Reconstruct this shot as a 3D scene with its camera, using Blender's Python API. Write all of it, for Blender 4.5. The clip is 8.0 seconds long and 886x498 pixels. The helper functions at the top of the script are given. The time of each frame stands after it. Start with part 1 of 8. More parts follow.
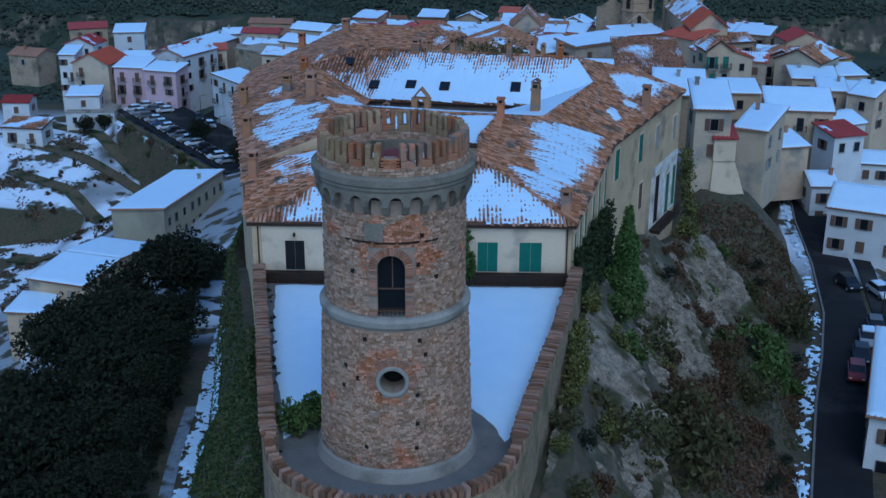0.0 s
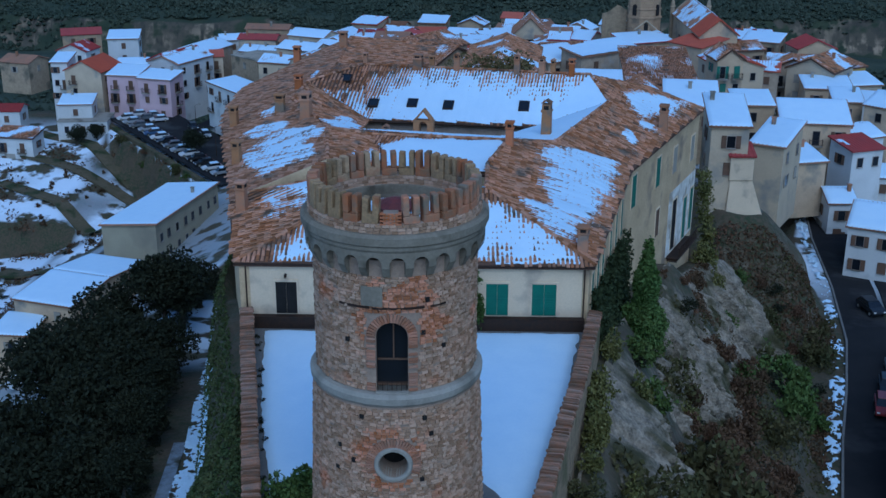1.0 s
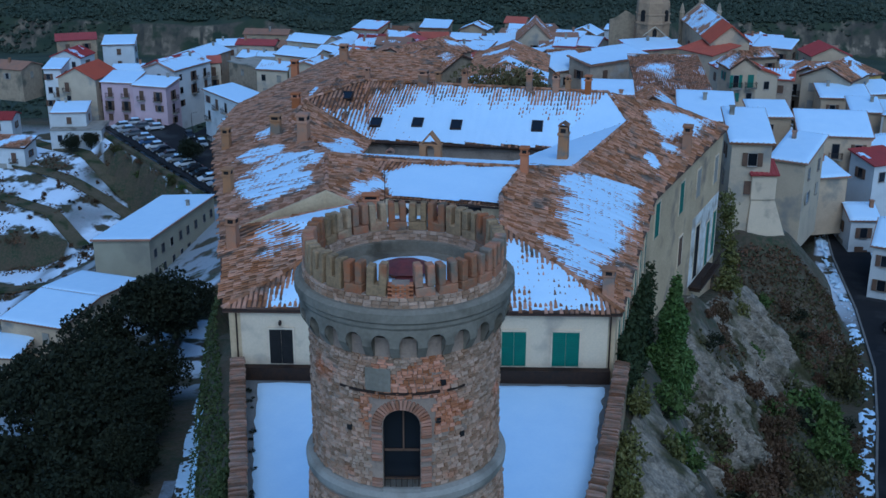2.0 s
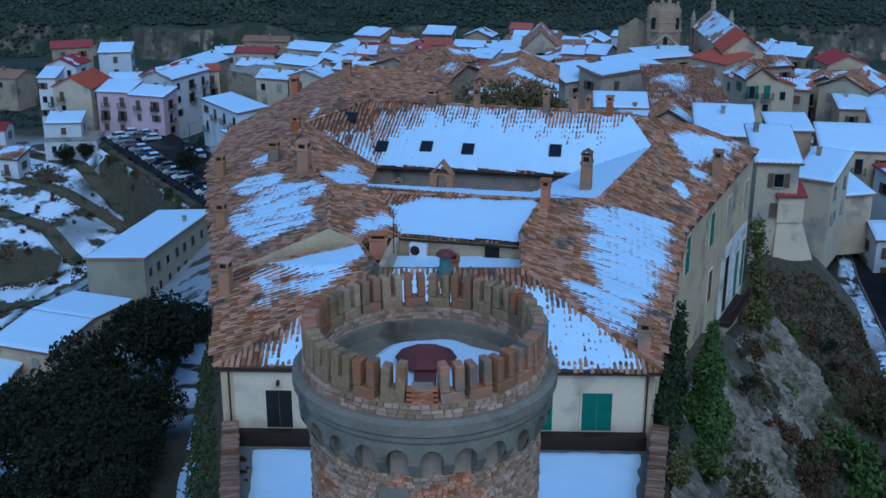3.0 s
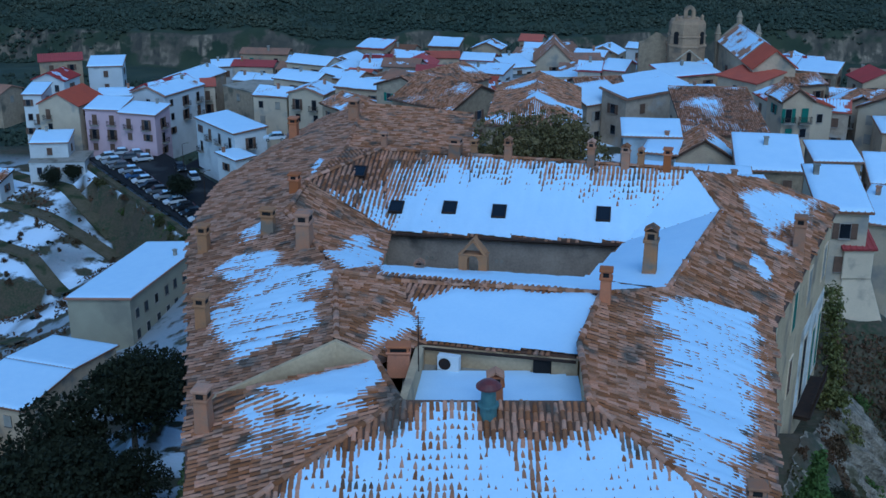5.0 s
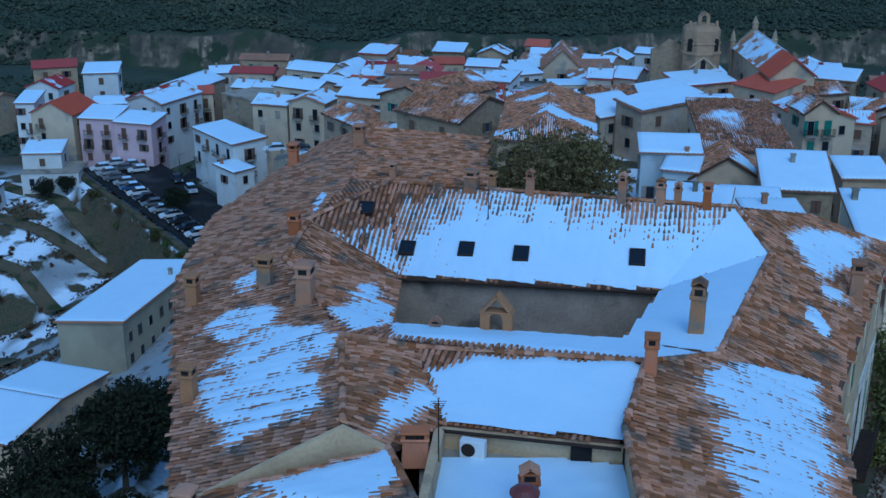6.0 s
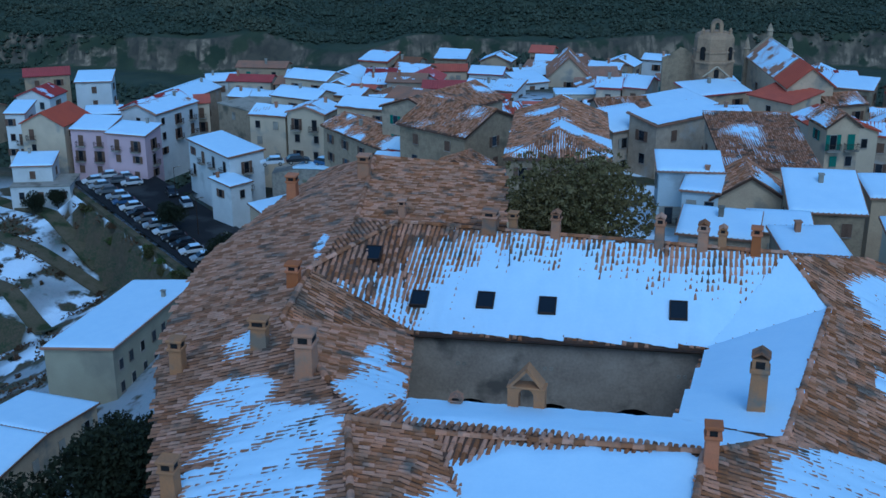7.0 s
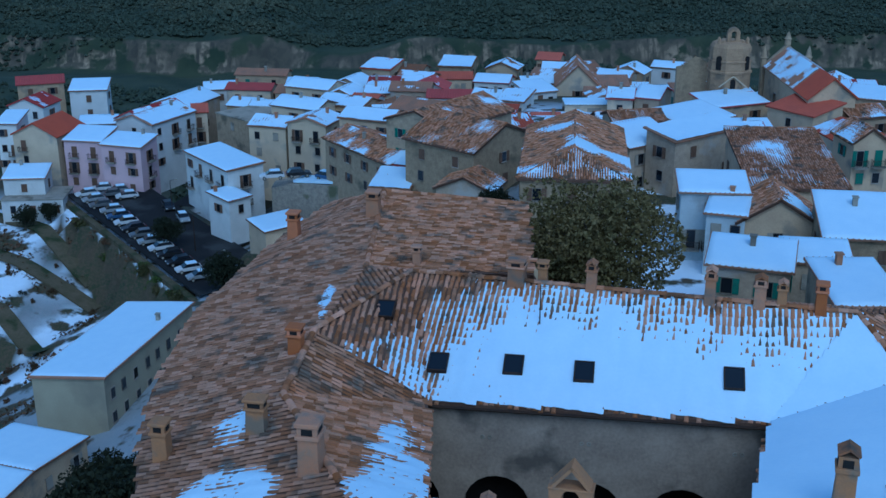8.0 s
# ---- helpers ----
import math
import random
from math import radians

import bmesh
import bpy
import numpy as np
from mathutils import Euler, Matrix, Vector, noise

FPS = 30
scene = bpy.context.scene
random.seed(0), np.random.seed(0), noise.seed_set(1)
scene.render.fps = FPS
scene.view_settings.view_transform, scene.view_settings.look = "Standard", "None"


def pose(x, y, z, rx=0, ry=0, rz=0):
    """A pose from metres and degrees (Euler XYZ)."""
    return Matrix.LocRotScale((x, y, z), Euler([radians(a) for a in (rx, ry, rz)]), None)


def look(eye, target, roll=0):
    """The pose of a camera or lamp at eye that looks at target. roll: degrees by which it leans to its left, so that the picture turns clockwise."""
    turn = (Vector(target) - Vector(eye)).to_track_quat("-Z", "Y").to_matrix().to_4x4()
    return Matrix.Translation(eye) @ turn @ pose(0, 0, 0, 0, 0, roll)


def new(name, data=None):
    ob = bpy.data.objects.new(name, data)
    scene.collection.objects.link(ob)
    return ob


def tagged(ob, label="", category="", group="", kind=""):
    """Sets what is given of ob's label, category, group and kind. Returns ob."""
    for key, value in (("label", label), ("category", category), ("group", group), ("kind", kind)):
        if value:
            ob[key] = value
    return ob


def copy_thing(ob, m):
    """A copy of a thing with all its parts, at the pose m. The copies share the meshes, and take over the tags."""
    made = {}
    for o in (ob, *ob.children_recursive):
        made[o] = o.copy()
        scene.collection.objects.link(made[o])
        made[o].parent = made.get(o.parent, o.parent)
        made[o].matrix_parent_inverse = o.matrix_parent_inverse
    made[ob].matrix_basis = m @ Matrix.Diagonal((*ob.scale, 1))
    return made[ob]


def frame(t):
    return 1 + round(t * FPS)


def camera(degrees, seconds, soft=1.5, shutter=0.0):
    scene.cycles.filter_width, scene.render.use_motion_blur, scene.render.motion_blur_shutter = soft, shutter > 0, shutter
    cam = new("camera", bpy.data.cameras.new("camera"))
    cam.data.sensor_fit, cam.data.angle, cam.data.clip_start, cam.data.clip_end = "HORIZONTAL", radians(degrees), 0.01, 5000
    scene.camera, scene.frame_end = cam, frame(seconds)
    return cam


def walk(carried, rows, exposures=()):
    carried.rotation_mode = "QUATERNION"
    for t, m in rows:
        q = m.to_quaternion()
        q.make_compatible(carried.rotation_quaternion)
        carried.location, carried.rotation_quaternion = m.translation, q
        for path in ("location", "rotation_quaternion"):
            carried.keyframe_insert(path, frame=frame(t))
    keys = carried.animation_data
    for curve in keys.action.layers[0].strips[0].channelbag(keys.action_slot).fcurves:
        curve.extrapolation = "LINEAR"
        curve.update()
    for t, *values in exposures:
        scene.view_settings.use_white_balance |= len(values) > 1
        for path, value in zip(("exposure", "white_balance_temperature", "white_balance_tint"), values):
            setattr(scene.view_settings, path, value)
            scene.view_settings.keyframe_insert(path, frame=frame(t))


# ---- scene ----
cam = camera(41.70, 8.0)
PATH = [
    (0, (2.352, -68.377, 26.969), (2.3421, -66.5001, 26.2777), 0.23),
    (0.5, (2.188, -64.915, 26.968), (2.1783, -63.0385, 26.2774), 0.23),
    (1, (1.977, -61.472, 26.959), (1.9675, -59.5941, 26.2704), 0.23),
    (1.5, (1.693, -58.052, 26.939), (1.6836, -56.1743, 26.2504), 0.23),
    (3, (0.56, -47.791, 26.873), (0.5486, -45.9116, 26.1896), 0.12),
    (3.5, (0.139, -44.27, 26.857), (0.1275, -42.3907, 26.173), 0.12),
    (4, (-0.291, -40.677, 26.84), (-0.302, -38.7968, 26.158), 0.12),
    (4.5, (-0.736, -36.998, 26.837), (-0.7471, -35.1172, 26.1569), 0.12),
    (6, (-2.089, -25.692, 26.925), (-2.1022, -23.8114, 26.2441), 0.01),
    (6.5, (-2.559, -21.909, 26.928), (-2.5715, -20.0288, 26.2474), 0.01),
    (7, (-3.049, -18.141, 26.926), (-3.0602, -16.2597, 26.2467), -0.08),
    (7.5, (-3.56, -14.388, 26.925), (-3.5717, -12.5058, 26.2479), 0.02),
    (8, (-4.087, -10.646, 26.922), (-4.0983, -8.7647, 26.2449), -0.08),
]
walk(cam, [(t, look(eye, target, roll)) for t, eye, target, roll in PATH], [(0.0, 0.0, 4450, 1), (8.0, 0.0, 4150, -6)])

# ---- light ----
world = bpy.data.worlds.new("sky")
scene.world = world
world.use_nodes = True
wn = world.node_tree.nodes
sky = wn.new("ShaderNodeTexSky")
sky.sky_type = "NISHITA"
sky.sun_disc = False
sky.sun_elevation = radians(49)
sky.sun_rotation = radians(171)
world.node_tree.links.new(sky.outputs[0], wn["Background"].inputs[0])
wn["Background"].inputs[1].default_value = 0.115
sun_data = bpy.data.lights.new("sun", "SUN")
sun_data.energy = 0.7
sun_data.angle = radians(40)
sun_data.color = (1.0, 0.93, 0.85)
sun = new("sun", sun_data)
sun.matrix_world = look((9, -56, 66), (0, 0, 0))

# ---- materials ----


def surface(name, a, b, scale=0.6, rough=0.9, bump=0.3, grain=9.0, vary=0.0, island=0.0, metal=0.0, stain=None, stain_scale=0.15, stain_cut=0.55):
    """A weathered surface: two colours mixed by coarse and fine noise, value shifts per piece, relief and large stains."""
    m = bpy.data.materials.new(name)
    m.use_nodes = True
    nt = m.node_tree
    n, link = nt.nodes, nt.links.new
    bsdf = n["Principled BSDF"]
    geo = n.new("ShaderNodeNewGeometry")
    coarse, fine = n.new("ShaderNodeTexNoise"), n.new("ShaderNodeTexNoise")
    coarse.inputs["Scale"].default_value, coarse.inputs["Detail"].default_value = scale, 6
    fine.inputs["Scale"].default_value, fine.inputs["Detail"].default_value = grain, 3
    for tex in (coarse, fine):
        link(geo.outputs["Position"], tex.inputs["Vector"])
    add = n.new("ShaderNodeMath")
    add.operation = "MULTIPLY_ADD"
    link(coarse.outputs[0], add.inputs[0])
    add.inputs[1].default_value = 1.6
    link(fine.outputs[0], add.inputs[2])
    ramp = n.new("ShaderNodeMapRange")
    ramp.inputs[1].default_value, ramp.inputs[2].default_value = 0.85, 1.75
    link(add.outputs[0], ramp.inputs[0])
    mix = n.new("ShaderNodeMix")
    mix.data_type = "RGBA"
    mix.inputs["A"].default_value, mix.inputs["B"].default_value = (*a, 1), (*b, 1)
    link(ramp.outputs[0], mix.inputs["Factor"])
    out = mix.outputs["Result"]
    if stain:
        big = n.new("ShaderNodeTexNoise")
        big.inputs["Scale"].default_value, big.inputs["Detail"].default_value = stain_scale, 8
        link(geo.outputs["Position"], big.inputs["Vector"])
        cut = n.new("ShaderNodeMapRange")
        cut.inputs[1].default_value, cut.inputs[2].default_value = stain_cut, stain_cut + 0.12
        link(big.outputs[0], cut.inputs[0])
        over = n.new("ShaderNodeMix")
        over.data_type = "RGBA"
        over.inputs["B"].default_value = (*stain, 1)
        link(cut.outputs[0], over.inputs["Factor"])
        link(out, over.inputs["A"])
        out = over.outputs["Result"]
    if vary or island:
        hue = n.new("ShaderNodeHueSaturation")
        span = n.new("ShaderNodeMapRange")
        k = island or vary
        span.inputs[3].default_value, span.inputs[4].default_value = 1 - k, 1 + k
        if island:
            link(geo.outputs["Random Per Island"], span.inputs[0])
        else:
            info = n.new("ShaderNodeObjectInfo")
            link(info.outputs["Random"], span.inputs[0])
        link(span.outputs[0], hue.inputs["Value"])
        sat = n.new("ShaderNodeMapRange")
        sat.inputs[3].default_value, sat.inputs[4].default_value = 1 + 0.15 * k, 1 - 0.4 * k
        link(span.inputs[0].links[0].from_socket, sat.inputs[0])
        link(sat.outputs[0], hue.inputs["Saturation"])
        link(out, hue.inputs["Color"])
        out = hue.outputs[0]
    link(out, bsdf.inputs["Base Color"])
    bsdf.inputs["Roughness"].default_value, bsdf.inputs["Metallic"].default_value = rough, metal
    bsdf.inputs["Specular IOR Level"].default_value = 0.5 if rough < 0.7 else 0.22
    if bump:
        bm_node = n.new("ShaderNodeBump")
        bm_node.inputs["Strength"].default_value, bm_node.inputs["Distance"].default_value = bump, 0.06
        link(add.outputs[0], bm_node.inputs["Height"])
        link(bm_node.outputs[0], bsdf.inputs["Normal"])
    return m


def glass_mat():
    m = bpy.data.materials.new("window_glass")
    m.use_nodes = True
    p = m.node_tree.nodes["Principled BSDF"]
    p.inputs["Base Color"].default_value = (0.012, 0.014, 0.018, 1)
    p.inputs["Roughness"].default_value = 0.12
    return m


def ground_mat():
    """Grass and scrub earth, bare rock where it is steep, snow lying on the flatter parts, forest floor far off."""
    m = bpy.data.materials.new("ground_mixed")
    m.use_nodes = True
    nt = m.node_tree
    n, link = nt.nodes, nt.links.new
    geo = n.new("ShaderNodeNewGeometry")

    def noise_tex(scale, detail=7.0):
        t = n.new("ShaderNodeTexNoise")
        t.inputs["Scale"].default_value, t.inputs["Detail"].default_value = scale, detail
        link(geo.outputs["Position"], t.inputs["Vector"])
        return t.outputs[0]

    def rng(value, lo, hi):
        r = n.new("ShaderNodeMapRange")
        r.inputs[1].default_value, r.inputs[2].default_value = lo, hi
        link(value, r.inputs[0])
        return r.outputs[0]

    def blend(f, a, b):
        x = n.new("ShaderNodeMix")
        x.data_type = "RGBA"
        link(f, x.inputs["Factor"])
        for key, v in (("A", a), ("B", b)):
            if isinstance(v, tuple):
                x.inputs[key].default_value = (*v, 1)
            else:
                link(v, x.inputs[key])
        return x.outputs["Result"]

    def mul(a, b):
        x = n.new("ShaderNodeMath")
        x.operation = "MULTIPLY"
        link(a, x.inputs[0])
        link(b, x.inputs[1])
        return x.outputs[0]

    split = n.new("ShaderNodeSeparateXYZ")
    link(geo.outputs["Normal"], split.inputs[0])
    pos = n.new("ShaderNodeSeparateXYZ")
    link(geo.outputs["Position"], pos.inputs[0])
    grass = blend(rng(noise_tex(0.35), 0.35, 0.65), (0.035, 0.048, 0.018), (0.075, 0.058, 0.032))
    grass = blend(rng(noise_tex(2.5), 0.4, 0.7), grass, (0.095, 0.07, 0.042))
    strata = n.new("ShaderNodeMapping")
    strata.inputs["Rotation"].default_value = (radians(35), 0, 0)
    strata.inputs["Scale"].default_value = (1.6, 2.0, 0.22)
    link(geo.outputs["Position"], strata.inputs["Vector"])
    streaks = n.new("ShaderNodeTexNoise")
    streaks.inputs["Scale"].default_value, streaks.inputs["Detail"].default_value = 0.9, 8.0
    link(strata.outputs[0], streaks.inputs["Vector"])
    rock = blend(rng(streaks.outputs[0], 0.4, 0.62), (0.27, 0.225, 0.165), (0.055, 0.047, 0.034))
    rock = blend(rng(noise_tex(0.8), 0.5, 0.7), rock, (0.13, 0.1, 0.065))
    rock = blend(rng(noise_tex(0.3), 0.55, 0.66), rock, (0.06, 0.06, 0.02))
    steep = mul(rng(split.outputs["Z"], 0.74, 0.55), rng(noise_tex(0.5), 0.45, 0.7))
    steep = mul(steep, rng(pos.outputs["X"], -2.0, 4.0))
    col = blend(steep, grass, rock)
    flat = rng(split.outputs["Z"], 0.90, 0.96)
    patch = rng(noise_tex(0.2), 0.43, 0.49)
    near = rng(pos.outputs["Y"], 208.0, 188.0)
    snow_f = mul(mul(flat, patch), near)
    away = n.new("ShaderNodeMath")
    away.operation = "MAXIMUM"
    link(rng(pos.outputs["X"], -38.0, -46.0), away.inputs[0])
    link(rng(pos.outputs["Y"], 60.0, 75.0), away.inputs[1])
    snow_f = mul(snow_f, away.outputs[0])
    # ground snow carries the same blue shade tint in its colour
    col = blend(snow_f, col, (0.74, 0.81, 0.9))
    forest = blend(rng(noise_tex(0.05), 0.35, 0.65), (0.024, 0.036, 0.018), (0.046, 0.055, 0.026))
    cliffs = blend(rng(noise_tex(0.03), 0.4, 0.65), (0.07, 0.06, 0.042), (0.33, 0.25, 0.16))
    tall = n.new("ShaderNodeMapping")
    tall.inputs["Scale"].default_value = (0.16, 0.05, 0.02)
    link(geo.outputs["Position"], tall.inputs["Vector"])
    fissures = n.new("ShaderNodeTexNoise")
    fissures.inputs["Scale"].default_value, fissures.inputs["Detail"].default_value = 1.0, 8.0
    link(tall.outputs[0], fissures.inputs["Vector"])
    cliffs = blend(rng(fissures.outputs[0], 0.45, 0.58), cliffs, (0.055, 0.048, 0.034))
    cliffs = blend(rng(noise_tex(0.15), 0.46, 0.6), cliffs, (0.085, 0.072, 0.048))
    cliffs = blend(rng(noise_tex(0.04), 0.5, 0.56), cliffs, forest)
    far = blend(mul(rng(split.outputs["Z"], 0.93, 0.80), rng(pos.outputs["Y"], 840.0, 870.0)), forest, cliffs)
    col = blend(rng(pos.outputs["Y"], 266.0, 330.0), col, far)
    p = n["Principled BSDF"]
    link(col, p.inputs["Base Color"])
    p.inputs["Roughness"].default_value = 0.95
    b = n.new("ShaderNodeBump")
    b.inputs["Strength"].default_value, b.inputs["Distance"].default_value = 0.7, 0.35
    link(noise_tex(1.1, 9.0), b.inputs["Height"])
    link(b.outputs[0], p.inputs["Normal"])
    return m


M_GROUND = ground_mat()
M_GLASS = glass_mat()
M_FLAKE = surface("flaking_whitewash", (0.82, 0.79, 0.72), (0.55, 0.48, 0.38), 1.4, 0.92, 0.3, 6.0, stain=(0.4, 0.34, 0.26), stain_scale=0.6, stain_cut=0.52)
# white snow tinted blue: the blue of sky-lit shade is put into its colour
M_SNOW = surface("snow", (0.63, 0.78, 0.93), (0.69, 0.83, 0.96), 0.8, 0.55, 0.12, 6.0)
M_TILE = surface("old_clay_tile", (0.47, 0.19, 0.075), (0.27, 0.15, 0.08), 1.1, 0.92, 0.5, 9.0, island=0.42, stain=(0.14, 0.105, 0.075), stain_scale=0.8, stain_cut=0.54)
# for slopes turned from the light: their dimness is put into the tile colour
M_TILE_DIM = surface("dim_slope_clay_tile", (0.38, 0.175, 0.088), (0.24, 0.145, 0.088), 1.1, 0.92, 0.5, 9.0, island=0.4, stain=(0.14, 0.105, 0.078), stain_scale=0.8, stain_cut=0.55)
M_TILE_ONE = surface("old_clay_tile_single", (0.47, 0.19, 0.075), (0.27, 0.15, 0.08), 1.1, 0.92, 0.5, 9.0, vary=0.5, stain=(0.14, 0.105, 0.075), stain_scale=0.8, stain_cut=0.54)
# bed darkened: the shadow in the channels between tiles is put into its colour
M_TILE_BED = surface("shaded_tile_bed", (0.09, 0.05, 0.034), (0.15, 0.095, 0.065), 0.8, 0.95, 0.3)
M_TILE_FAR = surface("village_clay_tile", (0.34, 0.155, 0.08), (0.2, 0.13, 0.085), 0.5, 0.9, 0.6, 5.0, vary=0.3)
M_TILE_RED = surface("new_red_tile", (0.46, 0.105, 0.055), (0.36, 0.09, 0.055), 0.5, 0.85, 0.5, 5.0, vary=0.2)
M_TILE_WINE = surface("wine_red_tile", (0.36, 0.055, 0.05), (0.27, 0.055, 0.05), 0.5, 0.85, 0.5, 5.0, vary=0.2)
M_STONE = surface("tower_stone", (0.46, 0.27, 0.155), (0.34, 0.24, 0.155), 1.4, 0.92, 0.45, 14.0, island=0.36, stain=(0.47, 0.19, 0.085), stain_scale=0.6, stain_cut=0.58)
M_STONE_ONE = surface("tower_stone_single", (0.46, 0.27, 0.155), (0.34, 0.24, 0.155), 1.4, 0.92, 0.45, 14.0, vary=0.36, stain=(0.47, 0.19, 0.085), stain_scale=0.6, stain_cut=0.58)
M_STONE_RED = surface("red_brick_rubble", (0.5, 0.19, 0.075), (0.4, 0.19, 0.095), 1.8, 0.92, 0.45, 14.0, island=0.4)
M_MORTAR = surface("mortar", (0.38, 0.28, 0.2), (0.25, 0.19, 0.14), 1.2, 0.95, 0.5, 10.0)
M_BRICK = surface("orange_brick", (0.5, 0.175, 0.06), (0.38, 0.15, 0.065), 1.5, 0.9, 0.3, 14.0, vary=0.3)
M_OLDBRICK = surface("weathered_red_brick", (0.4, 0.17, 0.085), (0.29, 0.18, 0.12), 1.8, 0.92, 0.4, 14.0, vary=0.25)
M_RENDER = surface("grey_cement", (0.37, 0.335, 0.275), (0.27, 0.245, 0.2), 0.7, 0.9, 0.3, 8.0, stain=(0.18, 0.16, 0.125), stain_scale=0.35)
M_CROWN = surface("stained_crown_cement", (0.27, 0.235, 0.175), (0.17, 0.145, 0.105), 0.9, 0.92, 0.4, 7.0, stain=(0.1, 0.085, 0.06), stain_scale=0.6, stain_cut=0.53)
M_PLASTER = surface("cream_plaster", (0.74, 0.59, 0.4), (0.6, 0.48, 0.33), 0.5, 0.9, 0.15, 10.0, stain=(0.45, 0.36, 0.26), stain_scale=0.5, stain_cut=0.54)
M_OLDWALL = surface("old_stained_plaster", (0.64, 0.475, 0.275), (0.45, 0.32, 0.18), 0.5, 0.92, 0.35, 6.0, stain=(0.29, 0.22, 0.15), stain_scale=0.35, stain_cut=0.57)
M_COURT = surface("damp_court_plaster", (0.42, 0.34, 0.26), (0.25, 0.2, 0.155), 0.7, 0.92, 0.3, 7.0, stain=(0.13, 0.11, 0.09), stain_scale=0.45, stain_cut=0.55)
M_BANK = surface("overgrown_bank", (0.085, 0.075, 0.04), (0.14, 0.11, 0.07), 0.6, 0.95, 0.9, 3.0, stain=(0.04, 0.05, 0.02), stain_scale=0.3, stain_cut=0.5)
M_FRAME = surface("weathered_window_frame", (0.2, 0.16, 0.125), (0.3, 0.26, 0.21), 2.0, 0.7, 0.05, vary=0.5)
M_ROCK = surface("pale_cliff_rock", (0.36, 0.3, 0.22), (0.09, 0.075, 0.055), 1.5, 0.95, 1.0, 6.0, stain=(0.06, 0.055, 0.025), stain_scale=0.3, stain_cut=0.5)
M_PATH = surface("trodden_snow", (0.3, 0.34, 0.4), (0.14, 0.15, 0.16), 0.9, 0.9, 0.5, 5.0, stain=(0.06, 0.058, 0.035), stain_scale=0.45, stain_cut=0.54)
M_RUBBLE = surface("rubble_stone", (0.36, 0.31, 0.24), (0.21, 0.18, 0.145), 1.6, 0.95, 0.9, 4.0, stain=(0.12, 0.12, 0.07), stain_scale=0.3, stain_cut=0.57)
M_PARAPET = surface("terrace_rubble", (0.42, 0.3, 0.17), (0.2, 0.15, 0.1), 2.6, 0.95, 1.0, 5.0, stain=(0.16, 0.14, 0.07), stain_scale=0.5, stain_cut=0.54)
M_COPING = surface("coping_brick", (0.34, 0.15, 0.07), (0.18, 0.135, 0.09), 2.2, 0.95, 0.8, 14.0, vary=0.5)
M_GREEN = surface("green_paint", (0.03, 0.16, 0.1), (0.02, 0.12, 0.08), 2.0, 0.6, 0.1, 12.0)
# near-black: shade inside openings put in as colour; also the dark door leaves
M_DARK = surface("opening_shade_dark_door", (0.015, 0.014, 0.013), (0.025, 0.022, 0.02), 2.0, 0.9, 0.0)
M_IRON = surface("rusty_iron", (0.035, 0.028, 0.024), (0.07, 0.04, 0.025), 3.0, 0.7, 0.1, metal=0.5)
M_WOOD = surface("brown_wood", (0.16, 0.095, 0.06), (0.11, 0.07, 0.045), 2.0, 0.75, 0.2)
M_WHITE = surface("white_paint", (0.78, 0.78, 0.76), (0.7, 0.7, 0.68), 1.0, 0.6, 0.05)
M_ASPHALT = surface("asphalt", (0.013, 0.013, 0.015), (0.023, 0.022, 0.022), 0.4, 0.95, 0.15, 15.0, stain=(0.05, 0.049, 0.048))
M_PAVE = surface("paving", (0.2, 0.19, 0.175), (0.13, 0.125, 0.115), 0.8, 0.9, 0.3)
M_RUBBER = surface("rubber", (0.02, 0.02, 0.02), (0.03, 0.03, 0.03), 4.0, 0.85, 0.0)
M_BARK = surface("bark", (0.07, 0.055, 0.04), (0.12, 0.1, 0.075), 3.0, 0.95, 0.6)
M_KERB = surface("kerb_concrete", (0.2, 0.19, 0.17), (0.12, 0.115, 0.105), 0.8, 0.95, 0.3, 12.0, vary=0.2)
M_LEAF_DARK = surface("evergreen_leaf", (0.014, 0.019, 0.009), (0.026, 0.028, 0.012), 0.25, 0.85, 0.0, island=0.25)
M_OLIVE = surface("olive_leaf", (0.115, 0.1, 0.034), (0.165, 0.12, 0.04), 0.4, 0.85, 0.0, island=0.35)
M_LEAF = surface("shrub_leaf", (0.052, 0.06, 0.018), (0.095, 0.076, 0.026), 0.4, 0.85, 0.0, island=0.35)
M_GRASS = surface("rough_grass", (0.038, 0.066, 0.015), (0.085, 0.088, 0.03), 0.5, 0.9, 0.0, island=0.4)
M_LEAF_GREEN = surface("ivy_leaf", (0.055, 0.096, 0.017), (0.09, 0.114, 0.024), 0.5, 0.8, 0.0, island=0.3)
M_LEAF_YELLOW = surface("yellow_shrub_leaf", (0.16, 0.14, 0.03), (0.09, 0.1, 0.025), 0.5, 0.8, 0.0, island=0.5)
M_SCRUB = surface("dry_scrub", (0.125, 0.062, 0.032), (0.062, 0.05, 0.022), 0.25, 0.9, 0.0, island=0.35)
M_COPPER = surface("verdigris_copper", (0.11, 0.19, 0.18), (0.07, 0.13, 0.13), 3.0, 0.6, 0.1)
M_DOME = surface("dark_red_metal", (0.17, 0.035, 0.026), (0.085, 0.028, 0.024), 2.0, 0.5, 0.1)


# ---- mesh helpers ----


def mesh_ob(name, bm, material, parent=None, label="", category="", group="", kind="", smooth=False):
    me = bpy.data.meshes.new(name)
    bm.normal_update()
    bm.to_mesh(me)
    bm.free()
    return data_ob(name, me, material, parent, label, category, group, kind, smooth)


